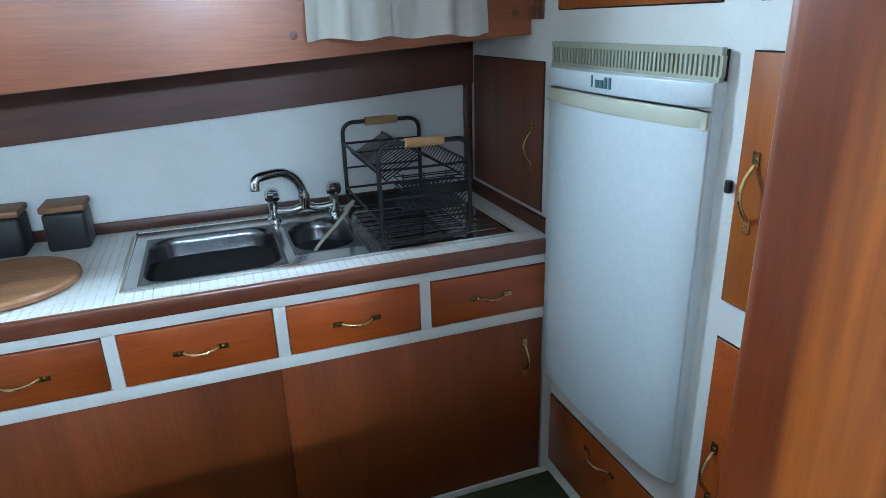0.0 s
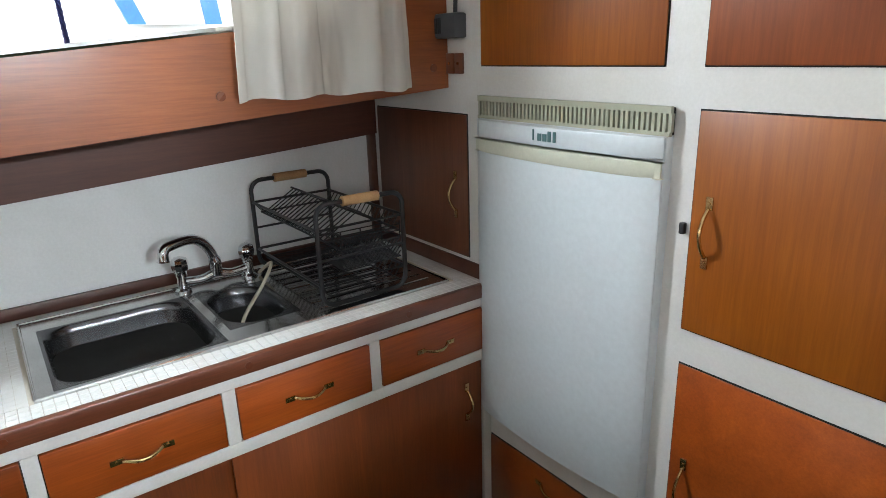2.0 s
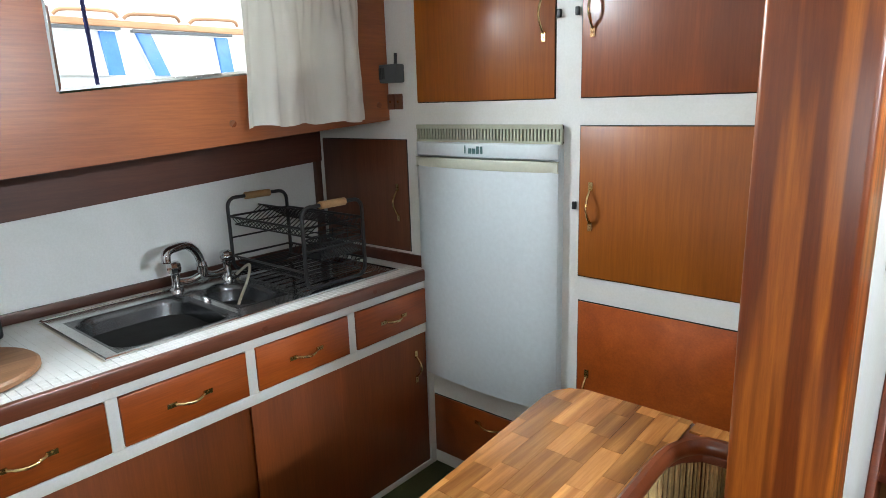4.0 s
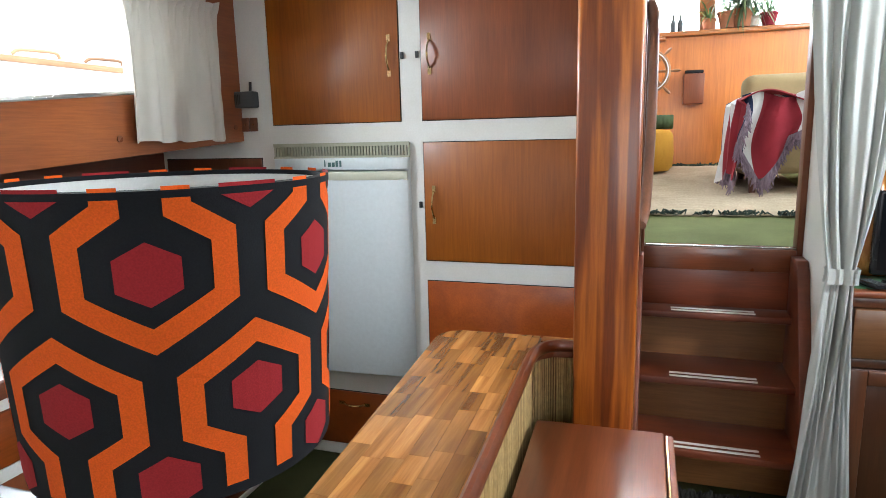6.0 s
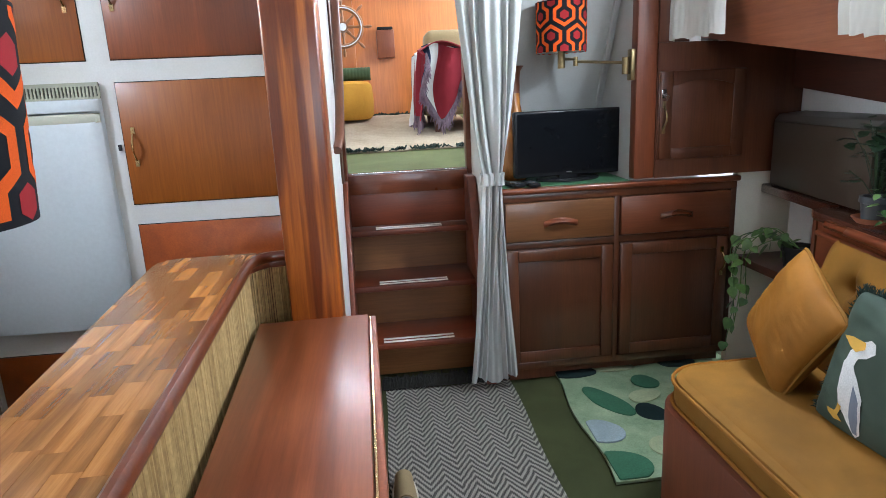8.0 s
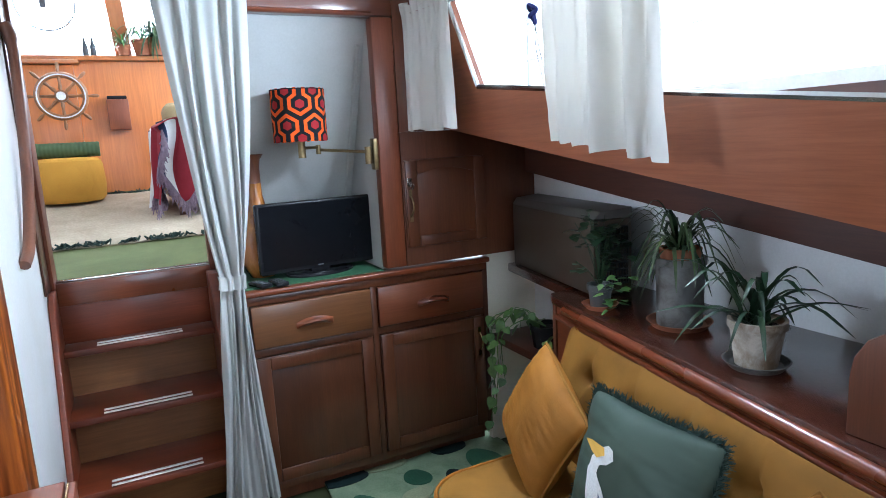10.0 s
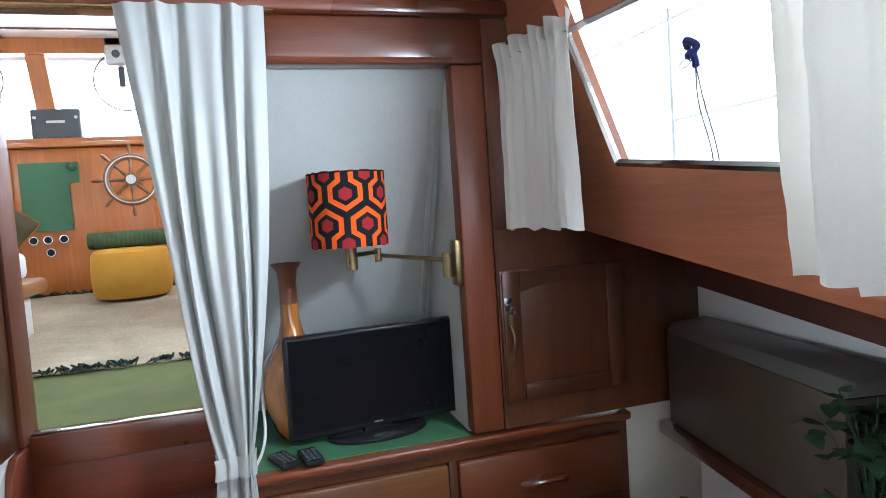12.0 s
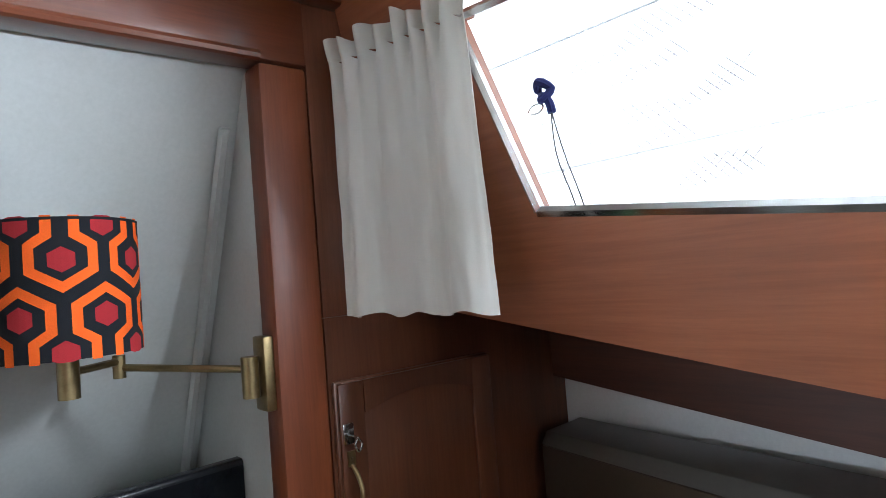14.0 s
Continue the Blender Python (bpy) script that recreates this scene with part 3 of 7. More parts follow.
part("cornice", box((0.03, 0.845, 1.947), (1.50, 0.93, 1.985), 0.01), "trim", b)
part("cornice", box((0.03, 0.86, 1.987), (1.50, 0.94, 2.03), 0.004), "dark", b)
part("upper_board", box((1.374, 0.876, 1.404), (1.50, 0.93, 1.945)), "dark_z", b)
part("side_board", box((1.374, 0.876, 0.872), (1.999, 0.93, 1.403)), "dark_z", b, "dark varnished boards beside the recess")
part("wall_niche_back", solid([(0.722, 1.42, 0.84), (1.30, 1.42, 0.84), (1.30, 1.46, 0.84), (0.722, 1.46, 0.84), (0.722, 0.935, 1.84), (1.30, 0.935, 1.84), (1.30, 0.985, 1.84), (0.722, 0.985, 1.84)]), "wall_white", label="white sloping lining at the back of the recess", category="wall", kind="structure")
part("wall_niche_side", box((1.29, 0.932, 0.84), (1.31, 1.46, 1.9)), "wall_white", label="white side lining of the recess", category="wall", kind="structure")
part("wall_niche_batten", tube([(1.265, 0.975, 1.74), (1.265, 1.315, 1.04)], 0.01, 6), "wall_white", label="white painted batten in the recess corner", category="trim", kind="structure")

# wheelhouse shell
part("wall_wheelhouse_front", box((-1.7, 3.92, 1.0), (1.9, 3.98, 2.05)), "console", label="orange veneered front of the wheelhouse", category="wall", kind="structure")
bm = box((-1.7, 1.47, 0.8), (-1.64, 4.3, 2.05))
box((-1.7, 1.47, 2.5), (-1.64, 4.3, 2.8), bm=bm)
part("wall_wheelhouse_port", bm, "wall_white", label="white wheelhouse side below its window", category="wall", kind="structure")
bm = box((1.84, 1.47, 0.8), (1.9, 4.3, 2.0))
box((1.84, 1.47, 2.5), (1.9, 4.3, 2.8), bm=bm)
part("wall_wheelhouse_starboard", bm, "wall_white", label="white wheelhouse side below its window", category="wall", kind="structure")
bm = box((-1.7, 1.43, 0.0), (0.0, 1.47, 2.8))
box((0.709, 1.43, 0.0), (1.9, 1.47, 2.8), bm=bm)
box((-0.0, 1.43, 2.16), (0.709, 1.47, 2.8), bm=bm)
part("wall_wheelhouse_aft", bm, "white", label="white wall round the wheelhouse doorway", category="wall", kind="structure")
part("ceiling_wheelhouse", box((-1.7, 0.6, 2.72), (1.9, 4.5, 2.78)), "ceiling", label="white panelled wheelhouse ceiling", category="ceiling", kind="structure")
for y in (2.2, 3.0, 3.7):
    part("trim_ceiling_seam", box((-1.64, y - 0.008, 2.712), (1.84, y + 0.008, 2.72)), "trim", label="dark seam strip on the ceiling", category="trim", kind="structure")
for x in (-0.62, 0.75):
    part("trim_ceiling_seam", box((x - 0.008, 1.47, 2.708), (x + 0.008, 4.2, 2.716)), "trim", label="dark seam strip on the ceiling", category="trim", kind="structure")
part("wall_stairs_upper", box((0.02, 0.56, 2.03), (0.72, 0.60, 2.72)), "white", label="white coaming above the steps", category="wall", kind="structure")
part("wall_stairs_upper_side", box((0.70, 0.60, 2.032), (0.72, 1.43, 2.72)), "white", label="white coaming above the steps", category="wall", kind="structure")
w = thing("window_wheelhouse", (0.1, 4.0, 2.05), "row of wheelhouse windows with varnished posts", "window", kind="structure")
part("window_sill", box((-1.7, 3.86, 2.052), (1.9, 4.2, 2.085), 0.006), "console", w)
for x in (-1.55, -0.43, 0.5, 1.75):
    part("window_post", solid([(x - 0.055, 4.0, 2.08), (x + 0.055, 4.0, 2.08), (x + 0.055, 4.07, 2.08), (x - 0.055, 4.07, 2.08), (x - 0.10, 3.92, 2.72), (x + 0.01, 3.92, 2.72), (x + 0.01, 3.99, 2.72), (x - 0.10, 3.99, 2.72)]), "console", w)
part("window_head", box((-1.7, 3.90, 2.62), (1.9, 3.98, 2.72)), "console", w)
pane = part("pane", solid([(-1.6, 4.03, 2.08), (1.8, 4.03, 2.08), (1.8, 4.034, 2.08), (-1.6, 4.034, 2.08), (-1.6, 3.95, 2.66), (1.8, 3.95, 2.66), (1.8, 3.954, 2.66), (-1.6, 3.954, 2.66)]), "glass", w)
pane.visible_shadow = False


# ---- galley ----
def arc_handle(p, q, out, r=0.004, mat="brass", parent=None, bow=0.028):
    """A bowed pull with flat feet between two points."""
    p, q, out = Vector(p), Vector(q), Vector(out).normalized()
    d = (q - p)
    p, q = p + d.normalized() * 0.016, q - d.normalized() * 0.016
    d = (q - p)
    line = [p, p + out * 0.004] + [p + d * t + out * (bow * math.sin(math.pi * t) ** 0.7) for t in (0.08, 0.18, 0.35, 0.5, 0.65, 0.82, 0.92)] + [q + out * 0.004, q]
    bm = tube(smooth_line(line, 3), r, 8)
    side = d.normalized().cross(out)
    for e, s in ((p, -1), (q, 1)):
        c = e + d.normalized() * (0.012 * s)
        a = [c + d.normalized() * i * 0.013 + side * j * 0.007 for i, j in ((-1, -1), (1, -1), (1, 1), (-1, 1))]
        solid([*a, *[v + out * 0.003 for v in a]], bm)
        tube([c + out * 0.003, c + out * 0.005], 0.003, 6, bm)
    return part("handle", bm, mat, parent, "bowed brass pull handle")


def cupboard(x0, x1, z0, z1, label, mat="door", handle=None, hinge=None, name="wall_cupboard"):
    t = thing(name, ((x0 + x1) / 2, BY, z0), label, "cupboard")
    part("recess", box((x0 - 0.003, BY - 0.001, z0 - 0.003), (x1 + 0.003, BY + 0.002, z1 + 0.003)), "dark_void", t)
    dr = part("door", box((x0, BY - 0.006, z0), (x1, BY - 0.001, z1), 0.002), mat, t)
    if handle:
        hx, ha, hb = handle
        arc_handle((hx, BY - 0.006, ha), (hx, BY - 0.006, hb), (0, -1, 0), parent=dr)
    if hinge:
        part("catch", box((hinge[0] - 0.006, BY - 0.012, hinge[1] - 0.012), (hinge[0] + 0.006, BY - 0.001, hinge[1] + 0.012), 0.002), "black", t)
    return t


cupboard(-1.352, -0.79, 1.425, 1.91, "glossy mahogany upper cupboard door with a brass pull", "door", (-0.828, 1.60, 1.735), (-0.775, 1.665))
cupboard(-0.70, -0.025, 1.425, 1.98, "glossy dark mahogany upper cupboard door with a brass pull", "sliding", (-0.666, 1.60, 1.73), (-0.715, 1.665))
cupboard(-0.70, -0.025, 0.886, 1.342, "bright mahogany cupboard door beside the fridge", "door", (-0.662, 1.04, 1.17), (-0.716, 1.105))
cupboard(-0.697, -0.025, 0.30, 0.803, "mahogany lower cupboard door beside the fridge", "drawer", (-0.662, 0.44, 0.57))
cupboard(-1.905, -1.42, 0.868, 1.290, "dark mahogany cupboard door above the counter end", "dark_z", (-1.473, 0.99, 1.115))
lo = cupboard(-1.322, -0.76, 0.055, 0.298, "mahogany drawer below the fridge with a brass pull", "drawer", None, None, "fridge_drawer")
arc_handle((-1.11, BY - 0.006, 0.245), (-0.985, BY - 0.006, 0.245), (0, -1, 0), parent=lo.children[1])

f = thing("refrigerator", (-1.05, BY, 0.40), "white single-door refrigerator built into the bulkhead", "refrigerator")
part("body", box((-1.345, 0.93, 0.40), (-0.757, 1.0, 1.29), 0.006), "fridge", f)


def fridge_face(u, v, z0, z1, bulge=0.022):
    x = -1.343 + 0.584 * u
    return (x, 0.905 - bulge * (1 - (2 * u - 1) ** 2) - 0.0, z0 + (z1 - z0) * v)


def bowed_slab(z0, z1, y_back=0.93, bulge=0.022):
    pts = []
    for i in range(17):
        u = i / 16
        e = min(u, 1 - u)
        pts.append((-1.343 + 0.584 * u, 0.915 - bulge * (1 - (2 * u - 1) ** 2) + (0.012 * (1 - e / 0.03) ** 2 if e < 0.03 else 0)))
    pts += [(-0.759, y_back), (-1.343, y_back)]
    return prism(pts, "z", z0, z1, 0.003)


part("door", bowed_slab(0.408, 1.236), "fridge", f)
part("top_panel", bowed_slab(1.243, 1.288), "fridge", f)
hd = part("door_grip", bowed_slab(1.203, 1.237, 0.92, 0.025), "cream", f, "cream moulded grip along the door top")
bm = bmesh.new()
for i, (w_, h_) in enumerate(((0.004, 0.026), (0.012, 0.017), (0.012, 0.017), (0.010, 0.024), (0.008, 0.024))):
    x = -1.095 + i * 0.0165
    box((x, 0.8905, 1.256), (x + w_, 0.8925, 1.256 + h_), bm=bm)
part("name_mark", bm, "logo", f, "grey-green printed name mark")
v = thing("vent_grille", (-1.05, BY, 1.29), "cream slotted vent grille above the refrigerator", "vent")
part("backing", box((-1.345, BY - 0.012, 1.29), (-0.757, BY - 0.001, 1.345)), "dark_void", v)
bm = box((-1.348, BY - 0.022, 1.288), (-0.754, BY - 0.012, 1.297))
box((-1.348, BY - 0.022, 1.334), (-0.754, BY - 0.012, 1.348), bm=bm)
part("frame", bm, "vent", v)
for i in range(46):
    x = -1.346 + i * 0.01305
    part("slat", box((x, BY - 0.021, 1.297), (x + 0.0075, BY - 0.012, 1.334)), "vent", v)
part("screw", lathe([(0, 0.002), (0.004, 0.002), (0.004, 0)], (-1.05, BY - 0.02, 1.346), 8), "steel", v)

rd = thing("radio", (-1.47, BY, 1.49), "small grey plastic radio on the bulkhead", "radio")
part("case", box((-1.538, BY - 0.045, 1.497), (-1.412, BY - 0.002, 1.562), 0.006), "grey_plastic", rd)
bm = bmesh.new()
for i in range(7):
    box((-1.525 + i * 0.008, BY - 0.047, 1.51), (-1.521 + i * 0.008, BY - 0.0452, 1.55), bm=bm)
part("speaker_slots", bm, "black", rd)
part("aerial", tube([(-1.44, BY - 0.02, 1.56), (-1.437, BY - 0.02, 1.60)], 0.006, 8), "black", rd)
sw = thing("switch_plate", (-1.47, BY, 1.40), "brown bakelite double socket plate", "switch")
for x in (-1.503, -1.463):
    pl = part("plate", box((x, BY - 0.010, 1.402), (x + 0.036, BY - 0.001, 1.458), 0.003), "dark_z", sw)
    part("screw", tube([(x + 0.018, BY - 0.010, 1.43), (x + 0.018, BY - 0.013, 1.43)], 0.004, 8), "brass", pl)

# counter unit
FX = -1.325
k = thing("counter_base", (-1.6, 0, 0), "white painted counter base along the galley", "cabinet")
bm = box((-1.95, -1.185, 0.0), (FX - 0.03, BY - 0.003, 0.76))
part("carcass", bm, "dark_void", k)
ys = [-1.185, -0.965, -0.615, -0.59, -0.233, -0.204, 0.153, 0.183, 0.538, 0.568, 0.924, 0.952]
part("rail", box((FX - 0.03, -1.185, 0.745), (FX, 0.952, 0.772), 0.002), "white", k)
part("rail", box((FX - 0.03, -1.185, 0.571), (FX, 0.952, 0.605), 0.002), "white", k)
part("rail", box((FX - 0.03, -1.185, 0.0), (FX, 0.952, 0.022), 0.002), "white", k)
for a, c in ((-1.185, -0.965), (-0.615, -0.59), (-0.233, -0.204), (0.153, 0.183), (0.538, 0.568)):
    part("stile", box((FX - 0.03, a, 0.605), (FX - 0.0005, c, 0.745)), "white", k)
part("end_stile", box((FX - 0.03, 0.924, 0.022), (FX - 0.0004, 0.952, 0.745)), "white", k)
for y0, y1 in ((-0.963, -0.617), (-0.588, -0.235), (-0.202, 0.151), (0.185, 0.536), (0.570, 0.922)):
    dw = thing("drawer", (FX, (y0 + y1) / 2, 0.607), "varnished mahogany drawer front with a brass pull", "drawer", "drawers under the counter")
    dw_front = part("front", box((FX - 0.028, y0, 0.608), (FX + 0.004, y1, 0.742), 0.003), "drawer", dw)
    m_ = (y0 + y1) / 2 + 0.0
    arc_handle((FX + 0.004, m_ - 0.055, 0.672), (FX + 0.004, m_ + 0.055, 0.672), (1, 0, -0.15), parent=dw_front, bow=0.024)
for y0, y1, back, hy in ((-1.10, 0.17, 0.022, None), (0.155, 0.918, 0.004, 0.86)):
    sd = thing("sliding_door", (FX, (y0 + y1) / 2, 0.02), "large varnished mahogany sliding door below the drawers", "door", "sliding doors under the counter")
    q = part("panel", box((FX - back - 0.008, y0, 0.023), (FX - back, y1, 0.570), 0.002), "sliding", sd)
    if hy:
        arc_handle((FX - back, hy, 0.39), (FX - back, hy, 0.50), (1, 0, 0), parent=q)

CT = 0.813
wt = thing("worktop", (-1.63, -0.1, CT), "white mosaic-tiled worktop with a dark wooden edge", "worktop")
bm = box((-1.953, -1.187, 0.775), (-1.34, -0.182, CT - 0.003))
box((-1.953, 0.858, 0.775), (-1.34, BY - 0.002, CT - 0.003), bm=bm)
box((-1.953, -0.182, 0.775), (-1.885, 0.858, CT - 0.003), bm=bm)
box((-1.412, -0.182, 0.775), (-1.34, 0.858, CT - 0.003), bm=bm)
part("bed", bm, "grout", wt)
part("edging", box((-1.339, -1.187, 0.773), (-1.318, BY - 0.003, CT + 0.003), 0.005), "edge", wt, "dark wooden front edging")
for y in (-0.72, -0.25, 0.22, 0.66):
    part("plug", tube([(-1.319, y, CT - 0.018), (-1.3165, y, CT - 0.018)], 0.009, 12), "trim", wt, "round wooden plug")
part("upstand", box((-1.953, -1.187, CT), (-1.938, BY - 0.003, CT + 0.035), 0.004), "dark", wt, "dark wooden upstand along the wall")
part("upstand", box((-1.936, BY - 0.016, CT), (-1.34, BY - 0.003, CT + 0.045), 0.004), "dark", wt, "dark wooden upstand along the wall")

# sink
def rounded_ring(cx, cy, hx, hy, r, z, n=10):
    out = []
    for sx, sy, a0 in ((1, 1, 0), (-1, 1, 90), (-1, -1, 180), (1, -1, 270)):
        for i in range(n):
            a = radians(a0 + 90 * i / (n - 1))
            out.append((cx + sx * (hx - r) + r * math.cos(a), cy + sy * (hy - r) + r * math.sin(a), z))
    return out


def loft(rings, bm, close_end=True):
    vs = [[bm.verts.new(p) for p in r] for r in rings]
    n = len(vs[0])
    for a, c in zip(vs, vs[1:]):
        for i in range(n):
            bm.faces.new((a[i], a[(i + 1) % n], c[(i + 1) % n], c[i]))
    if close_end:
        bm.faces.new(vs[-1])
    return bm


sk = thing("sink", (-1.65, 0.34, CT), "stainless steel sink with one and a half bowls and a drainer", "sink")
ZS = CT + 0.004
bm = bmesh.new()
def square_ring(x0, x1, y0, y1, z, n=10):
    out = []
    for (ax, ay) in ((x1, y1), (x0, y1), (x0, y0), (x1, y0)):
        out += [(ax, ay, z)] * n
    return out


def deck(x0, x1, y0, y1):
    box((x0, y0, ZS - 0.006), (x1, y1, ZS), bm=bm)


B1 = (-1.618, 0.032, 0.182, 0.175)
B2 = (-1.635, 0.334, 0.140, 0.088)
deck(-1.892, -1.406, -0.188, B1[1] - B1[3] - 0.008)
deck(-1.892, B1[0] - B1[2] - 0.008, B1[1] - B1[3] - 0.008, B2[1] + B2[3] + 0.008)
deck(B1[0] + B1[2] + 0.008, -1.406, B1[1] - B1[3] - 0.008, B2[1] - B2[3] - 0.008)
deck(B2[0] + B2[2] + 0.008, -1.406, B2[1] - B2[3] - 0.008, B2[1] + B2[3] + 0.008)
deck(B1[0] - B1[2] - 0.008, B2[0] - B2[2] - 0.008, B2[1] - B2[3] - 0.008, B2[1] + B2[3] + 0.008)
deck(B1[0] - B1[2] - 0.008, B1[0] + B1[2] + 0.008, B1[1] + B1[3] + 0.008, B2[1] - B2[3] - 0.008)
deck(-1.892, -1.406, B2[1] + B2[3] + 0.008, 0.864)
tube([(-1.888, -0.184, ZS), (-1.41, -0.184, ZS), (-1.41, 0.86, ZS), (-1.888, 0.86, ZS), (-1.888, -0.184, ZS)], 0.004, 6, bm)
part("deck", bm, "steel", sk)
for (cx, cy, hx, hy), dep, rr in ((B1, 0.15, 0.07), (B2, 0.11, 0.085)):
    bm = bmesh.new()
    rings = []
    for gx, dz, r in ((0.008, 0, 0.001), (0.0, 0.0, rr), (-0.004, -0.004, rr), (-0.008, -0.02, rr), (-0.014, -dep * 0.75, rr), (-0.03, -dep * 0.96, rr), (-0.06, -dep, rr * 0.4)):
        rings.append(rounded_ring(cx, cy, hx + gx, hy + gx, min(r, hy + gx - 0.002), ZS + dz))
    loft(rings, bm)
    bw = part("bowl", bm, "bowl", sk, "steel bowl coloured dark for the shade inside")
    part("drain", lathe([(0, 0.003), (0.012, 0.003), (0.03, 0.005), (0.034, 0.0)], (cx, cy, ZS - dep + 0.0005), 20), "chrome", bw)
for i in range(9):
    x = -1.845 + i * 0.047
    part("ridge", tube([(x, 0.47, ZS), (x, 0.83, ZS + 0.001)], 0.005, 6, None, 0.5), "steel", sk)
wu = thing("washing_up_bowl", (B1[0], B1[1], ZS - 0.149), "black plastic washing-up bowl standing in the sink", "bowl")
bm = bmesh.new()
loft([rounded_ring(B1[0], B1[1], B1[2] + g_, B1[3] + g_, 0.06, ZS + z_) for g_, z_ in ((-0.05, -0.147), (-0.034, -0.14), (-0.022, -0.075), (-0.012, -0.072), (-0.013, -0.069), (-0.026, -0.07), (-0.038, -0.138), (-0.055, -0.142))], bm)
part("tub", bm, "blackplastic", wu)
tp = thing("mixer_tap", (-1.85, 0.325, ZS), "chrome two-handled kitchen mixer tap", "tap")
bm = tube(smooth_line([(-1.85, 0.225, ZS + 0.03), (-1.85, 0.28, ZS + 0.025), (-1.85, 0.325, ZS + 0.035), (-1.85, 0.37, ZS + 0.025), (-1.85, 0.422, ZS + 0.03)], 5), 0.013, 12)
part("bridge", bm, "chrome", tp)
for y in (0.225, 0.422):
    vb = part("valve", lathe([(0.024, 0), (0.024, 0.006), (0.016, 0.012), (0.014, 0.045), (0.017, 0.05), (0.017, 0.058), (0.012, 0.062)], (-1.85, y, ZS), 20), "chrome", tp)
    part("knob", lathe([(0.012, 0.06), (0.022, 0.066), (0.025, 0.08), (0.022, 0.098), (0.014, 0.104), (0, 0.105)], (-1.85, y, ZS), 8), "chrome", vb)
part("spout", tube(smooth_line([(-1.85, 0.325, ZS + 0.03), (-1.848, 0.322, ZS + 0.085), (-1.84, 0.30, ZS + 0.13), (-1.828, 0.265, ZS + 0.155), (-1.803, 0.21, ZS + 0.158), (-1.79, 0.178, ZS + 0.15), (-1.787, 0.172, ZS + 0.118)], 6), [0.019] * 6 + [0.015] * 30 + [0.018], 12), "chrome", tp)
hs = thing("sink_hose", (-1.70, 0.36, ZS), "thin grey hose draped over the small bowl", "hose")
part("hose", tube(smooth_line([(-1.84, 0.45, ZS + 0.008), (-1.78, 0.47, ZS + 0.05), (-1.70, 0.41, ZS + 0.02), (-1.62, 0.32, ZS - 0.03), (-1.58, 0.29, ZS - 0.07)], 6), 0.005, 8), "grout", hs)

# dish rack
rk = thing("dish_rack", (-1.67, 0.6, ZS), "black two-tier wire dish rack with wooden grips", "dish rack")
Y0, Y1, X0, X1 = 0.476, 0.738, -1.895, -1.447
RH = 0.284
for x in (X0, X1):
    rim_ = []
    for cy, cz, a0 in ((Y1 - 0.035, ZS + RH - 0.035, 0), (Y0 + 0.035, ZS + RH - 0.035, 90), (Y0 + 0.035, ZS + 0.043, 180), (Y1 - 0.035, ZS + 0.043, 270)):
        rim_ += [(x, cy + 0.035 * math.cos(radians(a0 + 18 * i)), cz + 0.035 * math.sin(radians(a0 + 18 * i))) for i in range(6)]
    fr = part("end_frame", tube(rim_ + rim_[:2], 0.0068, 8), "black", rk)
    ym = (Y0 + Y1) / 2
    part("grip", tube([(x, ym - 0.055, ZS + RH), (x, ym - 0.053, ZS + RH), (x, ym + 0.053, ZS + RH), (x, ym + 0.055, ZS + RH)], [0.011, 0.0135, 0.0135, 0.011], 14), "lightwood", fr, "pale wooden grip")
    part("cross_bar", tube([(x, Y0, ZS + 0.135), (x, Y1, ZS + 0.135)], 0.0035, 6), "black", rk)
for lev, peak in ((0.045, 0.0), (0.195, 0.062)):
    zr = ZS + lev + 0.022
    tr = part("tray_rim", tube([(X0, Y0, zr), (X1, Y0, zr), (X1, Y1, zr), (X0, Y1, zr), (X0, Y0, zr)], 0.0042, 6), "black", rk)
    part("tray_rim", tube([(X0, Y0 + 0.025, zr - 0.034), (X1, Y0 + 0.025, zr - 0.034), (X1, Y1 - 0.025, zr - 0.034), (X0, Y1 - 0.025, zr - 0.034), (X0, Y0 + 0.025, zr - 0.034)], 0.0028, 6), "black", rk)
    if peak:
        part("ridge_bar", tube([(X0, ym, zr - 0.034 + peak), (X1, ym, zr - 0.034 + peak)], 0.003, 6), "black", rk)
    for i in range(19):
        x = X0 + 0.02 + i * (X1 - X0 - 0.04) / 18
        pts = [(x, Y0, zr), (x, Y0 + 0.025, zr - 0.034), (x, ym, zr - 0.034 + peak), (x, Y1 - 0.025, zr - 0.034), (x, Y1, zr)]
        part("wire", tube(pts, 0.0021, 5), "black", tr)
bm = bmesh.new()
CX0, CX1, CY0, CY1 = X1 - 0.10, X1 - 0.006, 0.545, 0.73
for z in (0.172, 0.19):
    tube([(CX1, CY0, ZS + z), (CX0, CY0, ZS + z), (CX0, CY1, ZS + z), (CX1, CY1, ZS + z), (CX1, CY0, ZS + z)], 0.0018, 5, bm)
for y in (CY0, CY0 + 0.06, CY1 - 0.06, CY1):
    tube([(CX1, y, ZS + 0.15), (CX1, y, ZS + 0.20)], 0.0018, 5, bm)
part("basket_rails", bm, "black", rk)
bm = box((CX0, CY0, ZS + 0.094), (CX1, CY1, ZS + 0.098))
for k_ in range(14):
    for sgn in (1, -1):
        for x in (CX0, CX1):
            a_ = CY0 + k_ * (CY1 - CY0) / 14
            b2 = min(max(a_ + sgn * 0.05, CY0), CY1)
            tube([(x, a_, ZS + 0.098), (x, b2, ZS + 0.098 + abs(b2 - a_) * 1.08)], 0.0022, 4, bm)
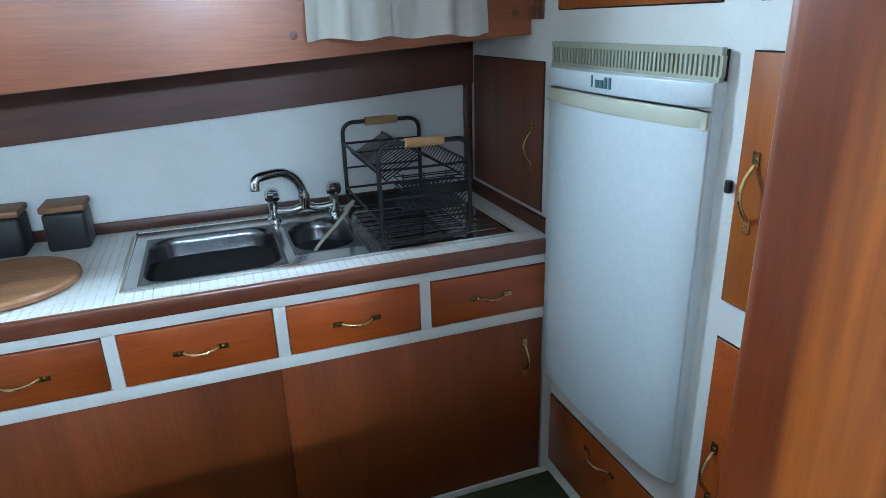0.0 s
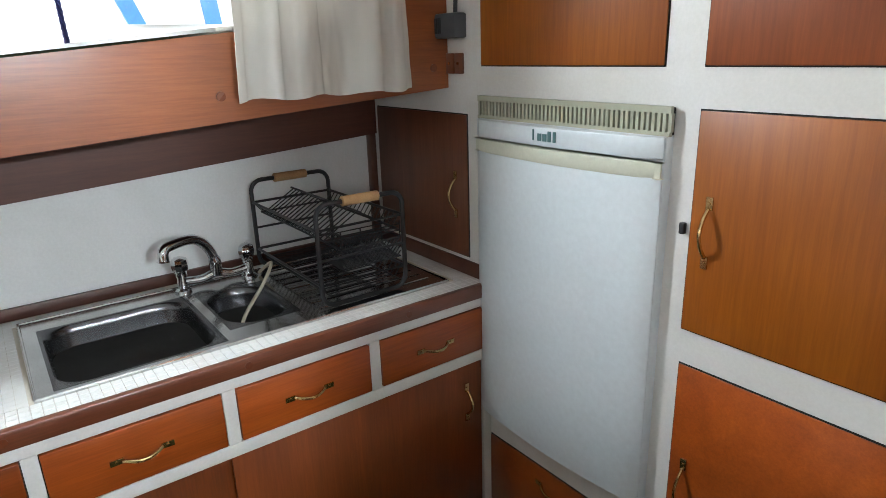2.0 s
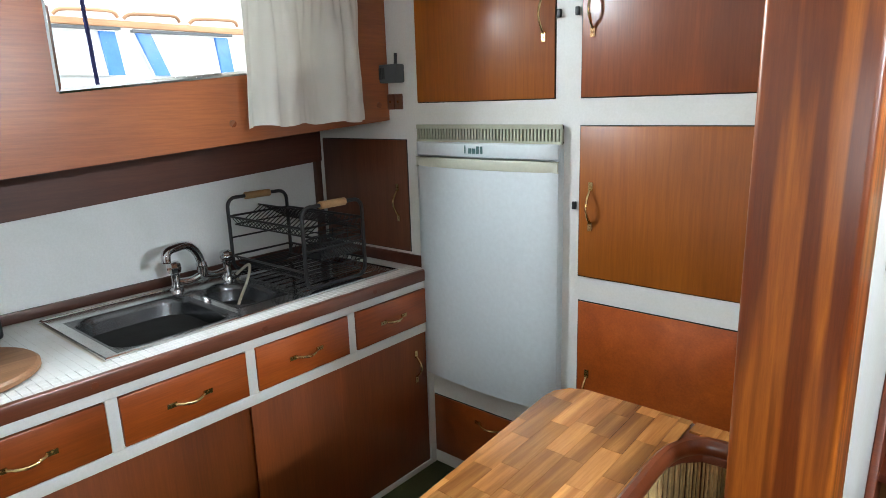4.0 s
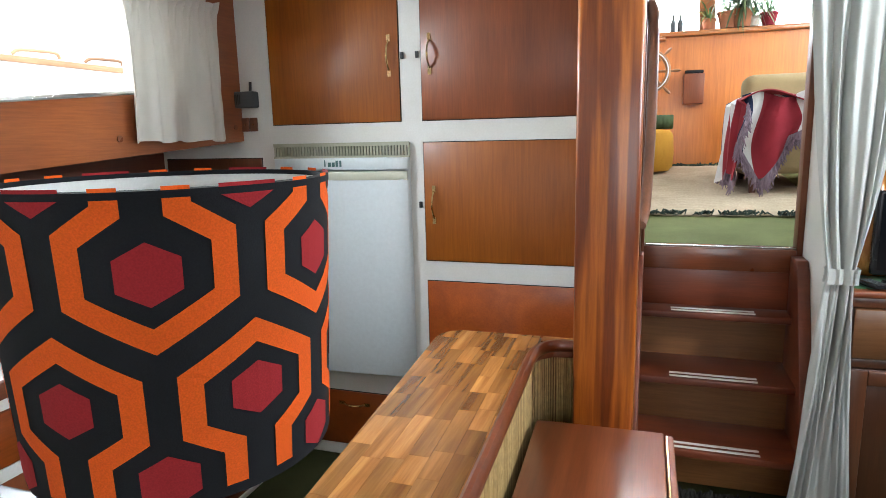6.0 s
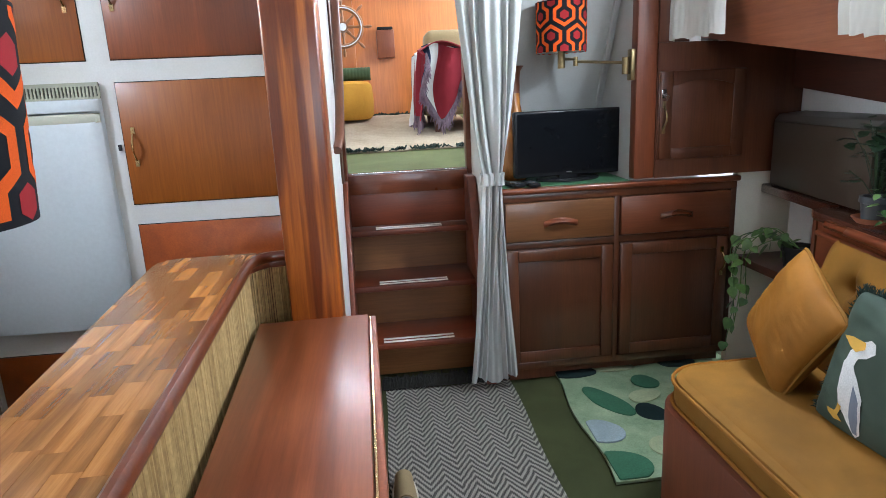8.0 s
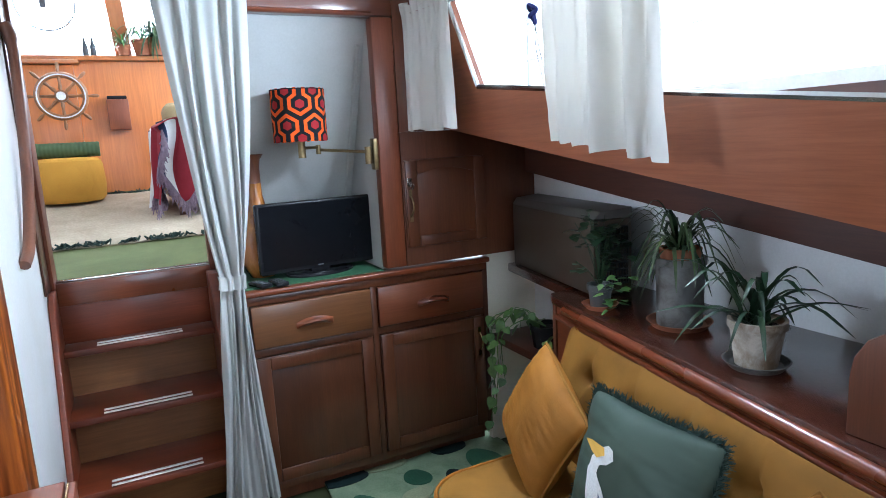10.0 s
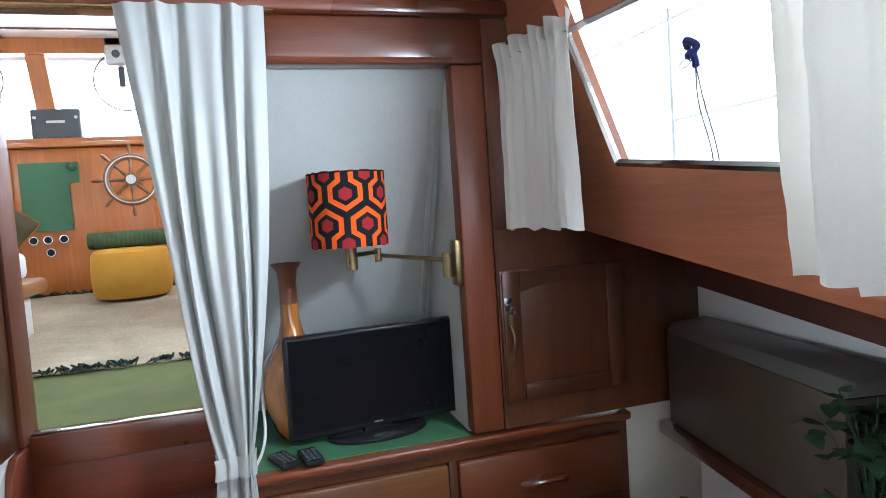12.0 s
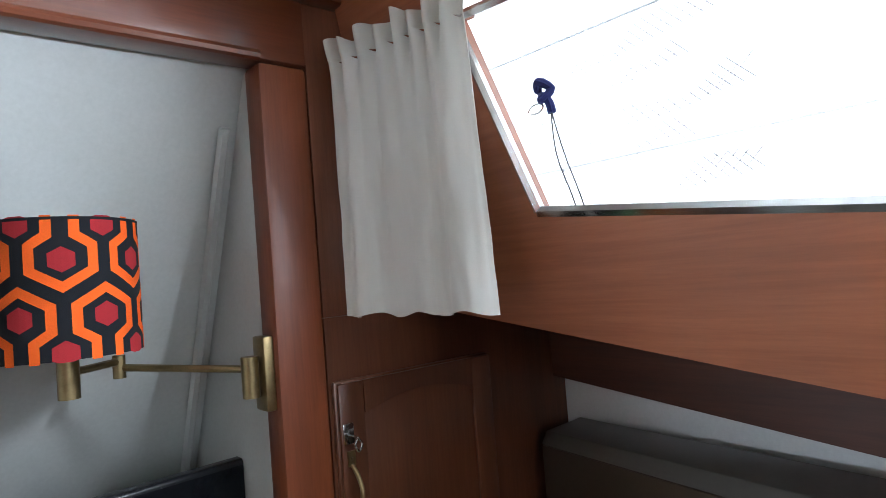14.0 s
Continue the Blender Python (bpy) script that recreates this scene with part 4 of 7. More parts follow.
tube([(CX1, CY0, ZS + 0.152), (CX0, CY0, ZS + 0.152), (CX0, CY1, ZS + 0.152), (CX1, CY1, ZS + 0.152), (CX1, CY0, ZS + 0.152)], 0.003, 5, bm)
part("cutlery_basket", bm, "black", rk, "black mesh cutlery basket", kind="stuff")

for y in (-0.353, -0.515):
    cn = thing("canister", (-1.86, y, CT), "dark ribbed canister with a pale wooden lid", "canister", "canisters by the sink")
    part("body", box((-1.915, y - 0.055, CT + 0.002), (-1.805, y + 0.055, CT + 0.115), 0.012, 3), "black", cn)
    part("lid", box((-1.918, y - 0.058, CT + 0.116), (-1.802, y + 0.058, CT + 0.135), 0.006), "board", cn, "pale wooden lid")
cb = thing("chopping_board", (-1.57, -0.46, CT), "round acacia chopping board on the worktop", "chopping board")
part("board", lathe([(0, 0), (0.165, 0), (0.175, 0.006), (0.175, 0.016), (0.168, 0.022), (0, 0.022)], (-1.565, -0.465, CT + 0.001), 40), "board", cb)


# gathered curtains
def curtain(name, p, q, top, bot, folds, depth, label, out, slide=(0.0, 0.0), header=0.04, hem=None, thick=0.0015, seed=1, nu=170, nv=30):
    """Cloth between plan points p and q, from top to bot height; out is the side that the folds stand to; slide moves the hem's two ends."""
    p, q, out = Vector(p), Vector(q), Vector(out)
    rnd = random.Random(seed)
    ph = [rnd.uniform(0, 6.28) for _ in range(8)]
    t = thing(name, (p.x, p.y, bot), label, "curtain")

    def pleat(u, k, a):
        w = math.sin(k * 6.2832 * u + a)
        return math.copysign(abs(w) ** 0.65, w)

    def f(u, v):
        z = top + (bot - top) * v
        s = u + 0.05 * math.sin(5.1 * u + ph[5]) + 0.02 * math.sin(11 * u + ph[4] + v)
        wide = pleat(s, folds, ph[0] + 0.9 * math.sin(10.7 * u + ph[1]) + 0.35 * v) * 0.55 + 0.45 * math.sin(folds * 3.3 * s + ph[2] + v * 1.2)
        small = math.sin(folds * 17.0 * u + ph[3] + 1.1 * math.sin(9 * u + ph[6]))
        g = math.exp(-v / 0.16)
        crease = 0.10 * noise.noise(Vector((u * 9 + seed, v * 3.5, seed))) + 0.05 * noise.noise(Vector((u * 22, v * 9, seed + 3)))
        off = depth * (wide * (0.3 + 0.7 * min(1, v / 0.45)) * (1 - 0.7 * g) + 0.55 * small * g + crease * 2.2 * (1 - g))
        e = p + (q - p) * (u + v * (slide[0] * (1 - u) + slide[1] * u))
        c = e + out * (depth * 1.25 + off)
        if hem:
            z += hem(u) * v
        return Vector((c.x, c.y, z + 0.005 * small * g + 0.004 * math.sin(u * 21 + ph[7]) * v ** 6))
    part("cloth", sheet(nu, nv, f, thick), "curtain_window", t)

    def h(u, v):
        small = math.sin(folds * 17.0 * u + ph[3] + 1.1 * math.sin(9 * u + ph[6]))
        c = p + (q - p) * (u + 0.03 * (u - 0.5) * v) + out * (depth * (1.25 + 0.55 * small * (1 + 0.5 * v)))
        return Vector((c.x, c.y, top + header * v * (0.85 + 0.2 * math.sin(folds * 9 * u + ph[5])) - 0.004 * math.sin(3.14 * v) * small))
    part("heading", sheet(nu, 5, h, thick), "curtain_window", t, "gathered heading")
    part("rod", tube([(p.x, p.y, top), (q.x, q.y, top)], 0.004, 6), "steel", t)
    return t


curtain("window_curtain", (-1.498, 0.335, 0), (-1.498, 0.80, 0), 1.84, 1.368, 4.5, 0.028, "short gathered white cotton curtain at the galley window", (1, 0, 0), (-0.03, 0.035), seed=3)
curtain("window_curtain", (1.42, 0.838, 0), (1.468, 0.555, 0), 1.83, 1.405, 3.0, 0.018, "short gathered white cotton curtain beside the dresser", (-1, -0.2, 0), (0.0, 0.06), seed=5)
curtain("window_curtain", (1.488, -0.005, 0), (1.488, -0.425, 0), 1.86, 1.345, 4.2, 0.042, "gathered white cotton curtain at the sofa window", (-1, 0, 0), (0.0, 0.02), hem=lambda u: -0.012 * math.floor(u * 4.2), seed=8)


# ---- bar and table ----
BZ = 0.770
bar = thing("bar_counter", (-0.3, -0.3, 0), "bar counter with a wood-block top and reed-covered side", "bar")
L0, L1 = Vector((-0.475, 0.42)), Vector((-0.365, -1.0))
R0, R1 = Vector((-0.168, 0.30)), Vector((-0.122, -1.0))
top_line = [(-0.052, 0.475), (-0.38, 0.475), (-0.425, 0.468), (-0.458, 0.445), (-0.474, 0.40), (L1.x, -1.185), (R1.x - 0.004, -1.185), (R0.x - 0.006, 0.24), (-0.165, 0.31), (-0.148, 0.352), (-0.118, 0.38), (-0.052, 0.388)]
part("bed", prism(top_line, "z", BZ - 0.03, BZ - 0.005, 0.003), "edge", bar)
side = [(-0.052, 0.44), (-0.40, 0.44), (-0.43, 0.40), (-0.335, -1.18), (-0.155, -1.18), (-0.195, 0.24), (-0.185, 0.33), (-0.13, 0.40), (-0.052, 0.41)]
part("core", prism(side, "z", 0.0, BZ - 0.031), "dark_z", bar)
rail_line = smooth_line([(-0.052, 0.392, BZ + 0.004), (-0.115, 0.385, BZ + 0.004), (-0.15, 0.345, BZ + 0.004), (-0.163, 0.27, BZ + 0.004), (-0.158, 0.1, BZ + 0.004), (-0.14, -0.5, BZ + 0.004), (-0.118, -1.18, BZ + 0.004)], 8)
part("rail", tube(rail_line, 0.0155, 10, None, 1.15), "trim", bar, "rounded mahogany rail along the bar edge")
# reeds on the side, in one sheet of thin uprights
bm = bmesh.new()
rnd = random.Random(4)
edge = [(-0.054, 0.402)] + [(p.x - 0.012, p.y - 0.006) for p in rail_line[6:]]
acc = 0.0
for (ax, ay), (bx, by) in zip(edge, edge[1:]):
    ln = math.hypot(bx - ax, by - ay)
    k_ = max(1, int(ln / 0.0052))
    for i in range(k_):
        t_ = (i + 0.5) / k_
        x, y = ax + (bx - ax) * t_, ay + (by - ay) * t_
        if y > -0.98:
            tube([(x + rnd.uniform(-0.001, 0.001), y, 0.02), (x + rnd.uniform(-0.001, 0.001), y + rnd.uniform(-0.002, 0.002), BZ - 0.008)], rnd.uniform(0.0024, 0.0034), 4, bm, 1.0, False)
part("reeds", bm, "reed", bar, "upright dried reeds covering the side", kind="stuff")

tb = thing("drop_leaf_table", (0.02, -0.3, 0), "polished red mahogany drop-leaf table with its leaf down", "table")
part("top", prism([(-0.152, 0.295), (0.180, 0.303), (0.192, -0.95), (-0.112, -0.95)], "z", 0.566, 0.588, 0.004), "table", tb)
part("leaf", prism([(0.186, 0.300), (0.204, 0.300), (0.216, -0.94), (0.198, -0.94)], "z", 0.20, 0.583, 0.004), "trim_z", tb, "hanging table leaf")
part("hinge", tube([(0.187, 0.29, 0.583), (0.197, -0.92, 0.583)], 0.004, 6), "brass", tb, "brass leaf hinge")
for y in (0.2, -0.85):
    part("leg", box((-0.10, y - 0.03, 0.0), (-0.04, y + 0.03, 0.565), 0.006), "trim_z", tb)
    part("leg", box((0.10, y - 0.03, 0.0), (0.16, y + 0.03, 0.565), 0.006), "trim_z", tb)
part("apron", box((-0.09, -0.84, 0.48), (0.15, 0.2, 0.564), 0.003), "trim", tb)

# ---- steps ----
st = thing("companion_steps", (0.39, 1.1, 0), "steep red mahogany steps with pale anti-slip strips", "steps")
for i, (z, y) in enumerate(((0.645, 1.285), (0.422, 1.132), (0.20, 0.985))):
    tr = part("tread", box((0.104, y, z - 0.028), (0.664, y + 0.29, z), 0.006), "tread", st)
    for k_ in (0, 1):
        yy = y + 0.024 + k_ * 0.034
        s_ = part("strip", box((0.222, yy - 0.0065, z - 0.001), (0.535, yy + 0.0065, z + 0.004), 0.002), "strip", tr, "pale anti-slip strip")
    part("riser", box((0.104, y + 0.13, z - 0.225), (0.664, y + 0.145, z - 0.03)), "riser", st)
part("top_riser", box((0.104, 1.392, 0.647), (0.664, 1.41, 0.80), 0.002), "tread", st)
for x0, x1 in ((0.0885, 0.110), (0.657, 0.6995)):
    part("stringer", prism([(0.90, 0.0), (0.925, 0.06), (1.255, 0.84), (1.285, 0.872), (1.385, 0.872), (1.385, 0.0)], "x", x0, x1, 0.005), "tread", st)
part("side_board", box((0.7005, 1.012, 0.0), (0.7205, 1.0285, 0.874), 0.003), "tread", st)
hr = thing("handrail", (0.09, 1.15, 1.15), "curved dark mahogany grab rail on the white wall", "handrail")
part("rail", tube(smooth_line([(0.10, 1.22, 1.83), (0.118, 1.205, 1.77), (0.122, 1.15, 1.62), (0.12, 1.04, 1.33), (0.112, 0.90, 1.12), (0.10, 0.82, 1.06)], 8), [0.012] + [0.022] * 8 + [0.018] * 32, 10, None, 1.0), "dark_z", hr)
ph = thing("framed_picture", (0.08, 1.05, 1.75), "small faded print in a blue-grey frame", "picture")
part("print", box((0.0765, 0.965, 1.775), (0.080, 1.135, 1.905)), "print", ph)
bm = box((0.0765, 0.945, 1.748), (0.093, 1.155, 1.772), 0.004)
box((0.0765, 0.945, 1.908), (0.093, 1.155, 1.932), 0.004, bm=bm)
box((0.0765, 0.945, 1.773), (0.093, 0.965, 1.907), 0.004, bm=bm)
box((0.0765, 1.135, 1.773), (0.093, 1.155, 1.907), 0.004, bm=bm)
part("frame", bm, "blue_frame", ph)
hk = thing("hatch_rail", (0.1, 1.1, 1.98), "dark sliding rail for the companion hatch", "rail")
part("rail", solid([(0.0765, 0.62, 1.985), (0.11, 0.62, 1.985), (0.11, 1.385, 1.985), (0.0765, 1.385, 1.985), (0.0765, 0.62, 2.03), (0.11, 0.62, 2.03), (0.11, 1.385, 2.03), (0.0765, 1.385, 2.03)], None, 0.004), "dark", hk)
part("rod", tube([(0.118, 0.64, 2.0), (0.118, 1.38, 2.0)], 0.009, 8), "trim", hk)

# ---- dresser ----
DY = 0.887
ds = thing("dresser", (1.22, 1.1, 0), "dark wooden dresser with two drawers and two doors", "dresser")
part("carcass", box((0.722, 0.905, 0.065), (1.748, 1.40, 0.838)), "dresser", ds)
part("plinth", box((0.74, 0.935, 0.0), (1.73, 1.38, 0.064)), "dark_z", ds)
part("top", box((0.718, 0.868, 0.838), (1.755, 1.415, 0.862), 0.008, 3), "trim", ds)
part("baize", box((0.73, 0.90, 0.8625), (1.283, 1.41, 0.8655)), "greenpaint", ds, "green lining on the dresser top")
part("frame_rail", box((0.722, DY, 0.805), (1.748, 0.9045, 0.837), 0.003), "dresser", ds)
part("frame_rail", box((0.722, DY + 0.001, 0.607), (1.748, 0.9045, 0.636), 0.003), "dresser", ds)
part("frame_rail", box((0.722, DY + 0.001, 0.066), (1.748, 0.9045, 0.098), 0.003), "dresser", ds)
for a, c in ((0.722, 0.745), (1.212, 1.236), (1.722, 1.748)):
    part("frame_stile", box((a, DY + 0.0005, 0.066), (c, 0.904, 0.837), 0.003), "dresser", ds)
for a, c, m_ in ((0.748, 1.209, "dresser_drawer"), (1.239, 1.719, "dresser_red")):
    dr = part("drawer", box((a, DY - 0.012, 0.640), (c, 0.9035, 0.802), 0.006), m_, ds)
    mid = (a + c) / 2
    bm = sheet(16, 6, lambda u, v: Vector((mid - 0.07 + 0.14 * u, DY - 0.012 - 0.026 * math.sin(math.pi * u) ** 0.6 * math.sin(math.pi * v) ** 0.8, 0.708 + 0.022 * (v - 0.5) + 0.012 * math.sin(math.pi * u))), 0.003)
    part("handle", bm, "trim", dr, "carved wooden pull")
for a, c, lx in ((0.748, 1.209, 1.18), (1.239, 1.719, 1.69)):
    dr = part("door", box((a, DY - 0.002, 0.101), (c, 0.9035, 0.604), 0.003), "dresser", ds)
    bm = box((a + 0.002, DY - 0.012, 0.103), (a + 0.052, DY - 0.002, 0.602), 0.004)
    box((c - 0.052, DY - 0.012, 0.103), (c - 0.002, DY - 0.002, 0.602), 0.004, bm=bm)
    box((a + 0.053, DY - 0.0115, 0.103), (c - 0.053, DY - 0.002, 0.153), 0.004, bm=bm)
    box((a + 0.053, DY - 0.0115, 0.552), (c - 0.053, DY - 0.002, 0.602), 0.004, bm=bm)
    part("door_frame", bm, "dresser", dr)
    if lx > 1.6:
        arc_handle((lx, DY - 0.012, 0.44), (lx, DY - 0.012, 0.55), (0, -1, 0), parent=dr)
cd = thing("side_cupboard", (1.55, 0.876, 0.94), "dark arched cupboard door with a key in its lock", "cupboard")
dd = part("door", box((1.378, 0.866, 0.945), (1.745, 0.8755, 1.295), 0.004), "dark_z", cd)
bm = box((1.382, 0.858, 0.949), (1.432, 0.866, 1.291), 0.003)
box((1.69, 0.858, 0.949), (1.741, 0.866, 1.291), 0.003, bm=bm)
box((1.433, 0.8585, 0.949), (1.689, 0.866, 0.99), 0.003, bm=bm)
prism([(1.433, 1.291), (1.433, 1.235)] + [(1.433 + 0.256 * i / 10, 1.235 + 0.022 * math.sin(math.pi * i / 10)) for i in range(1, 10)] + [(1.689, 1.235), (1.689, 1.291)], "y", 0.8585, 0.866, 0, bm)
part("moulding", bm, "dark_z", dd)
kp = part("lock_plate", box((1.385, 0.855, 1.19), (1.405, 0.858, 1.225), 0.001), "steel", dd)
part("key", tube(smooth_line([(1.395, 0.855, 1.205), (1.395, 0.83, 1.205), (1.388, 0.828, 1.195), (1.395, 0.828, 1.183), (1.402, 0.828, 1.195), (1.395, 0.83, 1.205)], 3), 0.002, 6), "steel", kp)
arc_handle((1.397, 0.857, 1.06), (1.397, 0.857, 1.17), (0, -1, 0), mat="bronze", parent=dd)

tv = thing("television", (1.05, 1.04, 0.866), "small black flat television on the dresser", "television")
m_tv = Matrix.Translation((1.06, 1.04, 0)) @ pose(0, 0, 0, 0, 0, 5)
part("case", box((-0.24, -0.012, 0.884), (0.24, 0.022, 1.160), 0.008, 3, None, m_tv), "blackplastic", tv)
part("screen", box((-0.228, -0.0145, 0.902), (0.228, -0.0125, 1.150), 0, 2, None, m_tv), "screen", tv)
bm = box((-0.04, -0.01, 0.872), (0.04, 0.03, 0.90), 0.004, 2, None, m_tv)
part("neck", bm, "blackplastic", tv)
bm = prism([(0.14 * math.cos(6.2832 * i / 28), 0.0 + 0.085 * math.sin(6.2832 * i / 28)) for i in range(28)], "z", 0.866, 0.876, 0.003)
bmesh.ops.transform(bm, matrix=m_tv, verts=bm.verts)
part("foot", bm, "blackplastic", tv)
part("logo_bar", box((-0.012, -0.0155, 0.898), (0.012, -0.0125, 0.902), 0, 2, None, m_tv), "alu", tv)
va = thing("wooden_vase", (0.86, 1.15, 0.866), "tall striped wooden bottle vase", "vase")
part("body", lathe([(0, 0), (0.05, 0), (0.068, 0.03), (0.085, 0.09), (0.088, 0.14), (0.078, 0.19), (0.055, 0.245), (0.034, 0.285), (0.026, 0.325), (0.0245, 0.37), (0, 0.37)], (0.852, 1.13, 0.866), 36), "vase", va)
part("neck", lathe([(0.0245, 0.3705), (0.0245, 0.43), (0.029, 0.462), (0.042, 0.48), (0.04, 0.482), (0.026, 0.462), (0.018, 0.40), (0, 0.40)], (0.852, 1.13, 0.866), 36), "dark_z", va, "dark flared neck")
for x, y, a in ((0.80, 0.925, 20), (0.865, 0.915, 10)):
    rm = thing("remote_control", (x, y, 0.866), "small black remote control", "remote")
    mm = Matrix.Translation((x, y, 0)) @ pose(0, 0, 0, 0, 0, a)
    part("case", box((-0.024, -0.05, 0.8665), (0.024, 0.05, 0.882), 0.006, 2, None, mm), "blackplastic", rm)
    bm = bmesh.new()
    for i in range(3):
        for j in range(6):
            box((-0.016 + i * 0.012, -0.04 + j * 0.013, 0.882), (-0.008 + i * 0.012, -0.033 + j * 0.013, 0.8835), bm=bm, turn=mm)
    part("buttons", bm, "grey_plastic", rm)
cbl = thing("white_cable", (0.85, 1.2, 0.87), "thin white cable looping behind the vase", "cable")
part("cable", tube(smooth_line([(0.735, 0.93, 0.87), (0.76, 1.05, 0.90), (0.77, 1.16, 1.06), (0.86, 1.24, 1.12), (0.96, 1.23, 1.09), (1.02, 1.2, 1.0), (1.03, 1.12, 0.95)], 8), 0.004, 8), "white", cbl)


# ---- lamps with printed shades ----
def shade_print(R, H, c, turn, lift):
    """The hexagon print: orange bands and red hexagons laid on the shade's round."""
    S = R / 230.0

    def at(u, v, up=0.0005):
        a = u * S / R + turn
        return (c[0] + (R + up) * math.cos(a), c[1] + (R + up) * math.sin(a), c[2] + H / 2 + v * S * 0.95)
    made = []
    top, bot = 235 * H / 0.19 * 0.1 / R, -235 * H / 0.19 * 0.1 / R

    def quad(bm, p):
        n = max(1, int((max(q[0] for q in p) - min(q[0] for q in p)) / 14))
        (x0, y0), (x1, y1), (x2, y2), (x3, y3) = p
        for i in range(n):
            a, b = i / n, (i + 1) / n
            pts = [(x0 + (x1 - x0) * a, y0 + (y1 - y0) * a), (x0 + (x1 - x0) * b, y0 + (y1 - y0) * b), (x3 + (x2 - x3) * b, y3 + (y2 - y3) * b), (x3 + (x2 - x3) * a, y3 + (y2 - y3) * a)]
            pts = [(px, min(max(py, bot), top)) for px, py in pts]
            bm.faces.new([bm.verts.new(at(*q)) for q in pts])
    hw = 15.0
    per = 2 * math.pi * R / 6 / S

    def motif(u0, v0, s):
        orange = bmesh.new()
        made.append(("orange_band", orange, "orange"))
        line = [(37, 145), (37, 80), (86, 46), (86, -34), (0, -89)]
        off = []
        for i, p in enumerate(line):
            a = Vector(line[max(i - 1, 0)])
            b_ = Vector(line[min(i + 1, len(line) - 1)])
            p_ = Vector(p)
            if 0 < i < len(line) - 1:
                d1, d2 = (p_ - a).normalized(), (b_ - p_).normalized()
                n1, n2 = Vector((-d1.y, d1.x)), Vector((-d2.y, d2.x))
                n_ = (n1 + n2).normalized()
                w_ = hw / max(0.3, n_.dot(n1))
            elif i == 0:
                n_, w_ = Vector((1, 0)), hw
            else:
                n_, w_ = Vector((0, -1)), hw * 1.2
            if i > 0 and n_.x < 0 and i < len(line) - 1:
                n_ = -n_
            off.append((p_ + n_ * w_, p_ - n_ * w_))
        for sx in (1, -1):
            for (a0, a1), (b0, b1) in zip(off, off[1:]):
                quad(orange, [(u0 + sx * a0.x, v0 + s * a0.y), (u0 + sx * b0.x, v0 + s * b0.y), (u0 + sx * b1.x, v0 + s * b1.y), (u0 + sx * a1.x, v0 + s * a1.y)])
        hexagon(u0, v0)

    def hexagon(u0, v0):
        red = bmesh.new()
        made.append(("red_hexagon", red, "shade_red"))
        for sx in (1, -1):
            quad(red, [(u0, v0 + 42), (u0 + sx * 37, v0 + 21), (u0 + sx * 37, v0 - 21), (u0, v0 - 42)])
    for i in range(6):
        motif(i * per, 92 + lift, 1)
        motif((i + 0.5) * per, -92 + lift, -1)
        hexagon((i + 0.5) * per, 208 + lift)
        hexagon(i * per, -208 + lift)
    return made


def lampshade(parent, c, R, H, turn, lean=(0.0, 0.0), lift=0.0):
    """A printed drum shade on c; lean is how far its top stands off to the side."""
    sh_ = part("shade", lathe([(R - 0.003, 0.0), (R, 0.0), (R, H), (R - 0.003, H)], c, 64), "shade_black", parent, "drum shade with an orange, black and red hexagon print")
    part("lining", lathe([(R - 0.0045, 0.001), (R - 0.0035, 0.001), (R - 0.0035, H - 0.001), (R - 0.0045, H - 0.001), (R - 0.0045, 0.001)], c, 64), "shade_lining", sh_, "white shade lining")
    for name, bm, mat in shade_print(R, H, c, turn, lift):
        part(name, bm, mat, sh_)
    bm = lathe([(R + 0.0008, H - 0.004), (R + 0.0008, H), (R - 0.005, H + 0.0005), (R - 0.005, H - 0.003)], c, 64)
    part("rim", bm, "shade_black", sh_)
    part("spider", tube([(c[0] - R + 0.004, c[1], c[2] + H - 0.03), (c[0], c[1], c[2] + H - 0.05), (c[0] + R - 0.004, c[1], c[2] + H - 0.03)], 0.002, 6), "brass", sh_)
    part("bulb", lathe([(0, 0.14), (0.02, 0.13), (0.028, 0.11), (0.02, 0.08), (0.013, 0.06), (0.013, 0.03), (0, 0.03)], c, 16), "shade_lining", parent)
    if lean != (0.0, 0.0):
        tip = Matrix.Translation(c) @ Matrix(((1, 0, lean[0] / H, 0), (0, 1, lean[1] / H, 0), (0, 0, 1, 0), (0, 0, 0, 1))) @ Matrix.Translation(-Vector(c))
        for ob in (sh_, *sh_.children):
            ob.data.transform(tip)


lm = thing("wall_lamp", (1.26, 0.90, 1.33), "brass swing-arm wall lamp with a hexagon-print drum shade", "lamp", "swing-arm lamps")
lampshade(lm, (1.015, 0.985, 1.388), 0.1, 0.19, -1.75)
part("backplate", box((1.268, 0.885, 1.265), (1.286, 0.928, 1.385), 0.004), "bronze", lm)
part("knuckle", tube([(1.252, 0.905, 1.29), (1.252, 0.905, 1.355)], 0.014, 12), "bronze", lm)
part("arm", tube([(1.252, 0.905, 1.335), (1.10, 1.06, 1.352)], 0.006, 8), "bronze", lm)
part("elbow", tube([(1.10, 1.06, 1.335), (1.10, 1.06, 1.372)], 0.01, 10), "bronze", lm)
part("arm", tube([(1.10, 1.06, 1.362), (1.015, 0.985, 1.362)], 0.006, 8), "bronze", lm)
part("socket", tube([(1.015, 0.985, 1.325), (1.015, 0.985, 1.395)], 0.015, 12), "bronze", lm)
lm = thing("wall_lamp", (-0.2, -1.19, 1.13), "brass swing-arm wall lamp with a hexagon-print drum shade", "lamp", "swing-arm lamps")
lampshade(lm, (-0.204, -0.958, 1.148), 0.1055, 0.196, -0.955, (0.025, -0.026), 30.0)
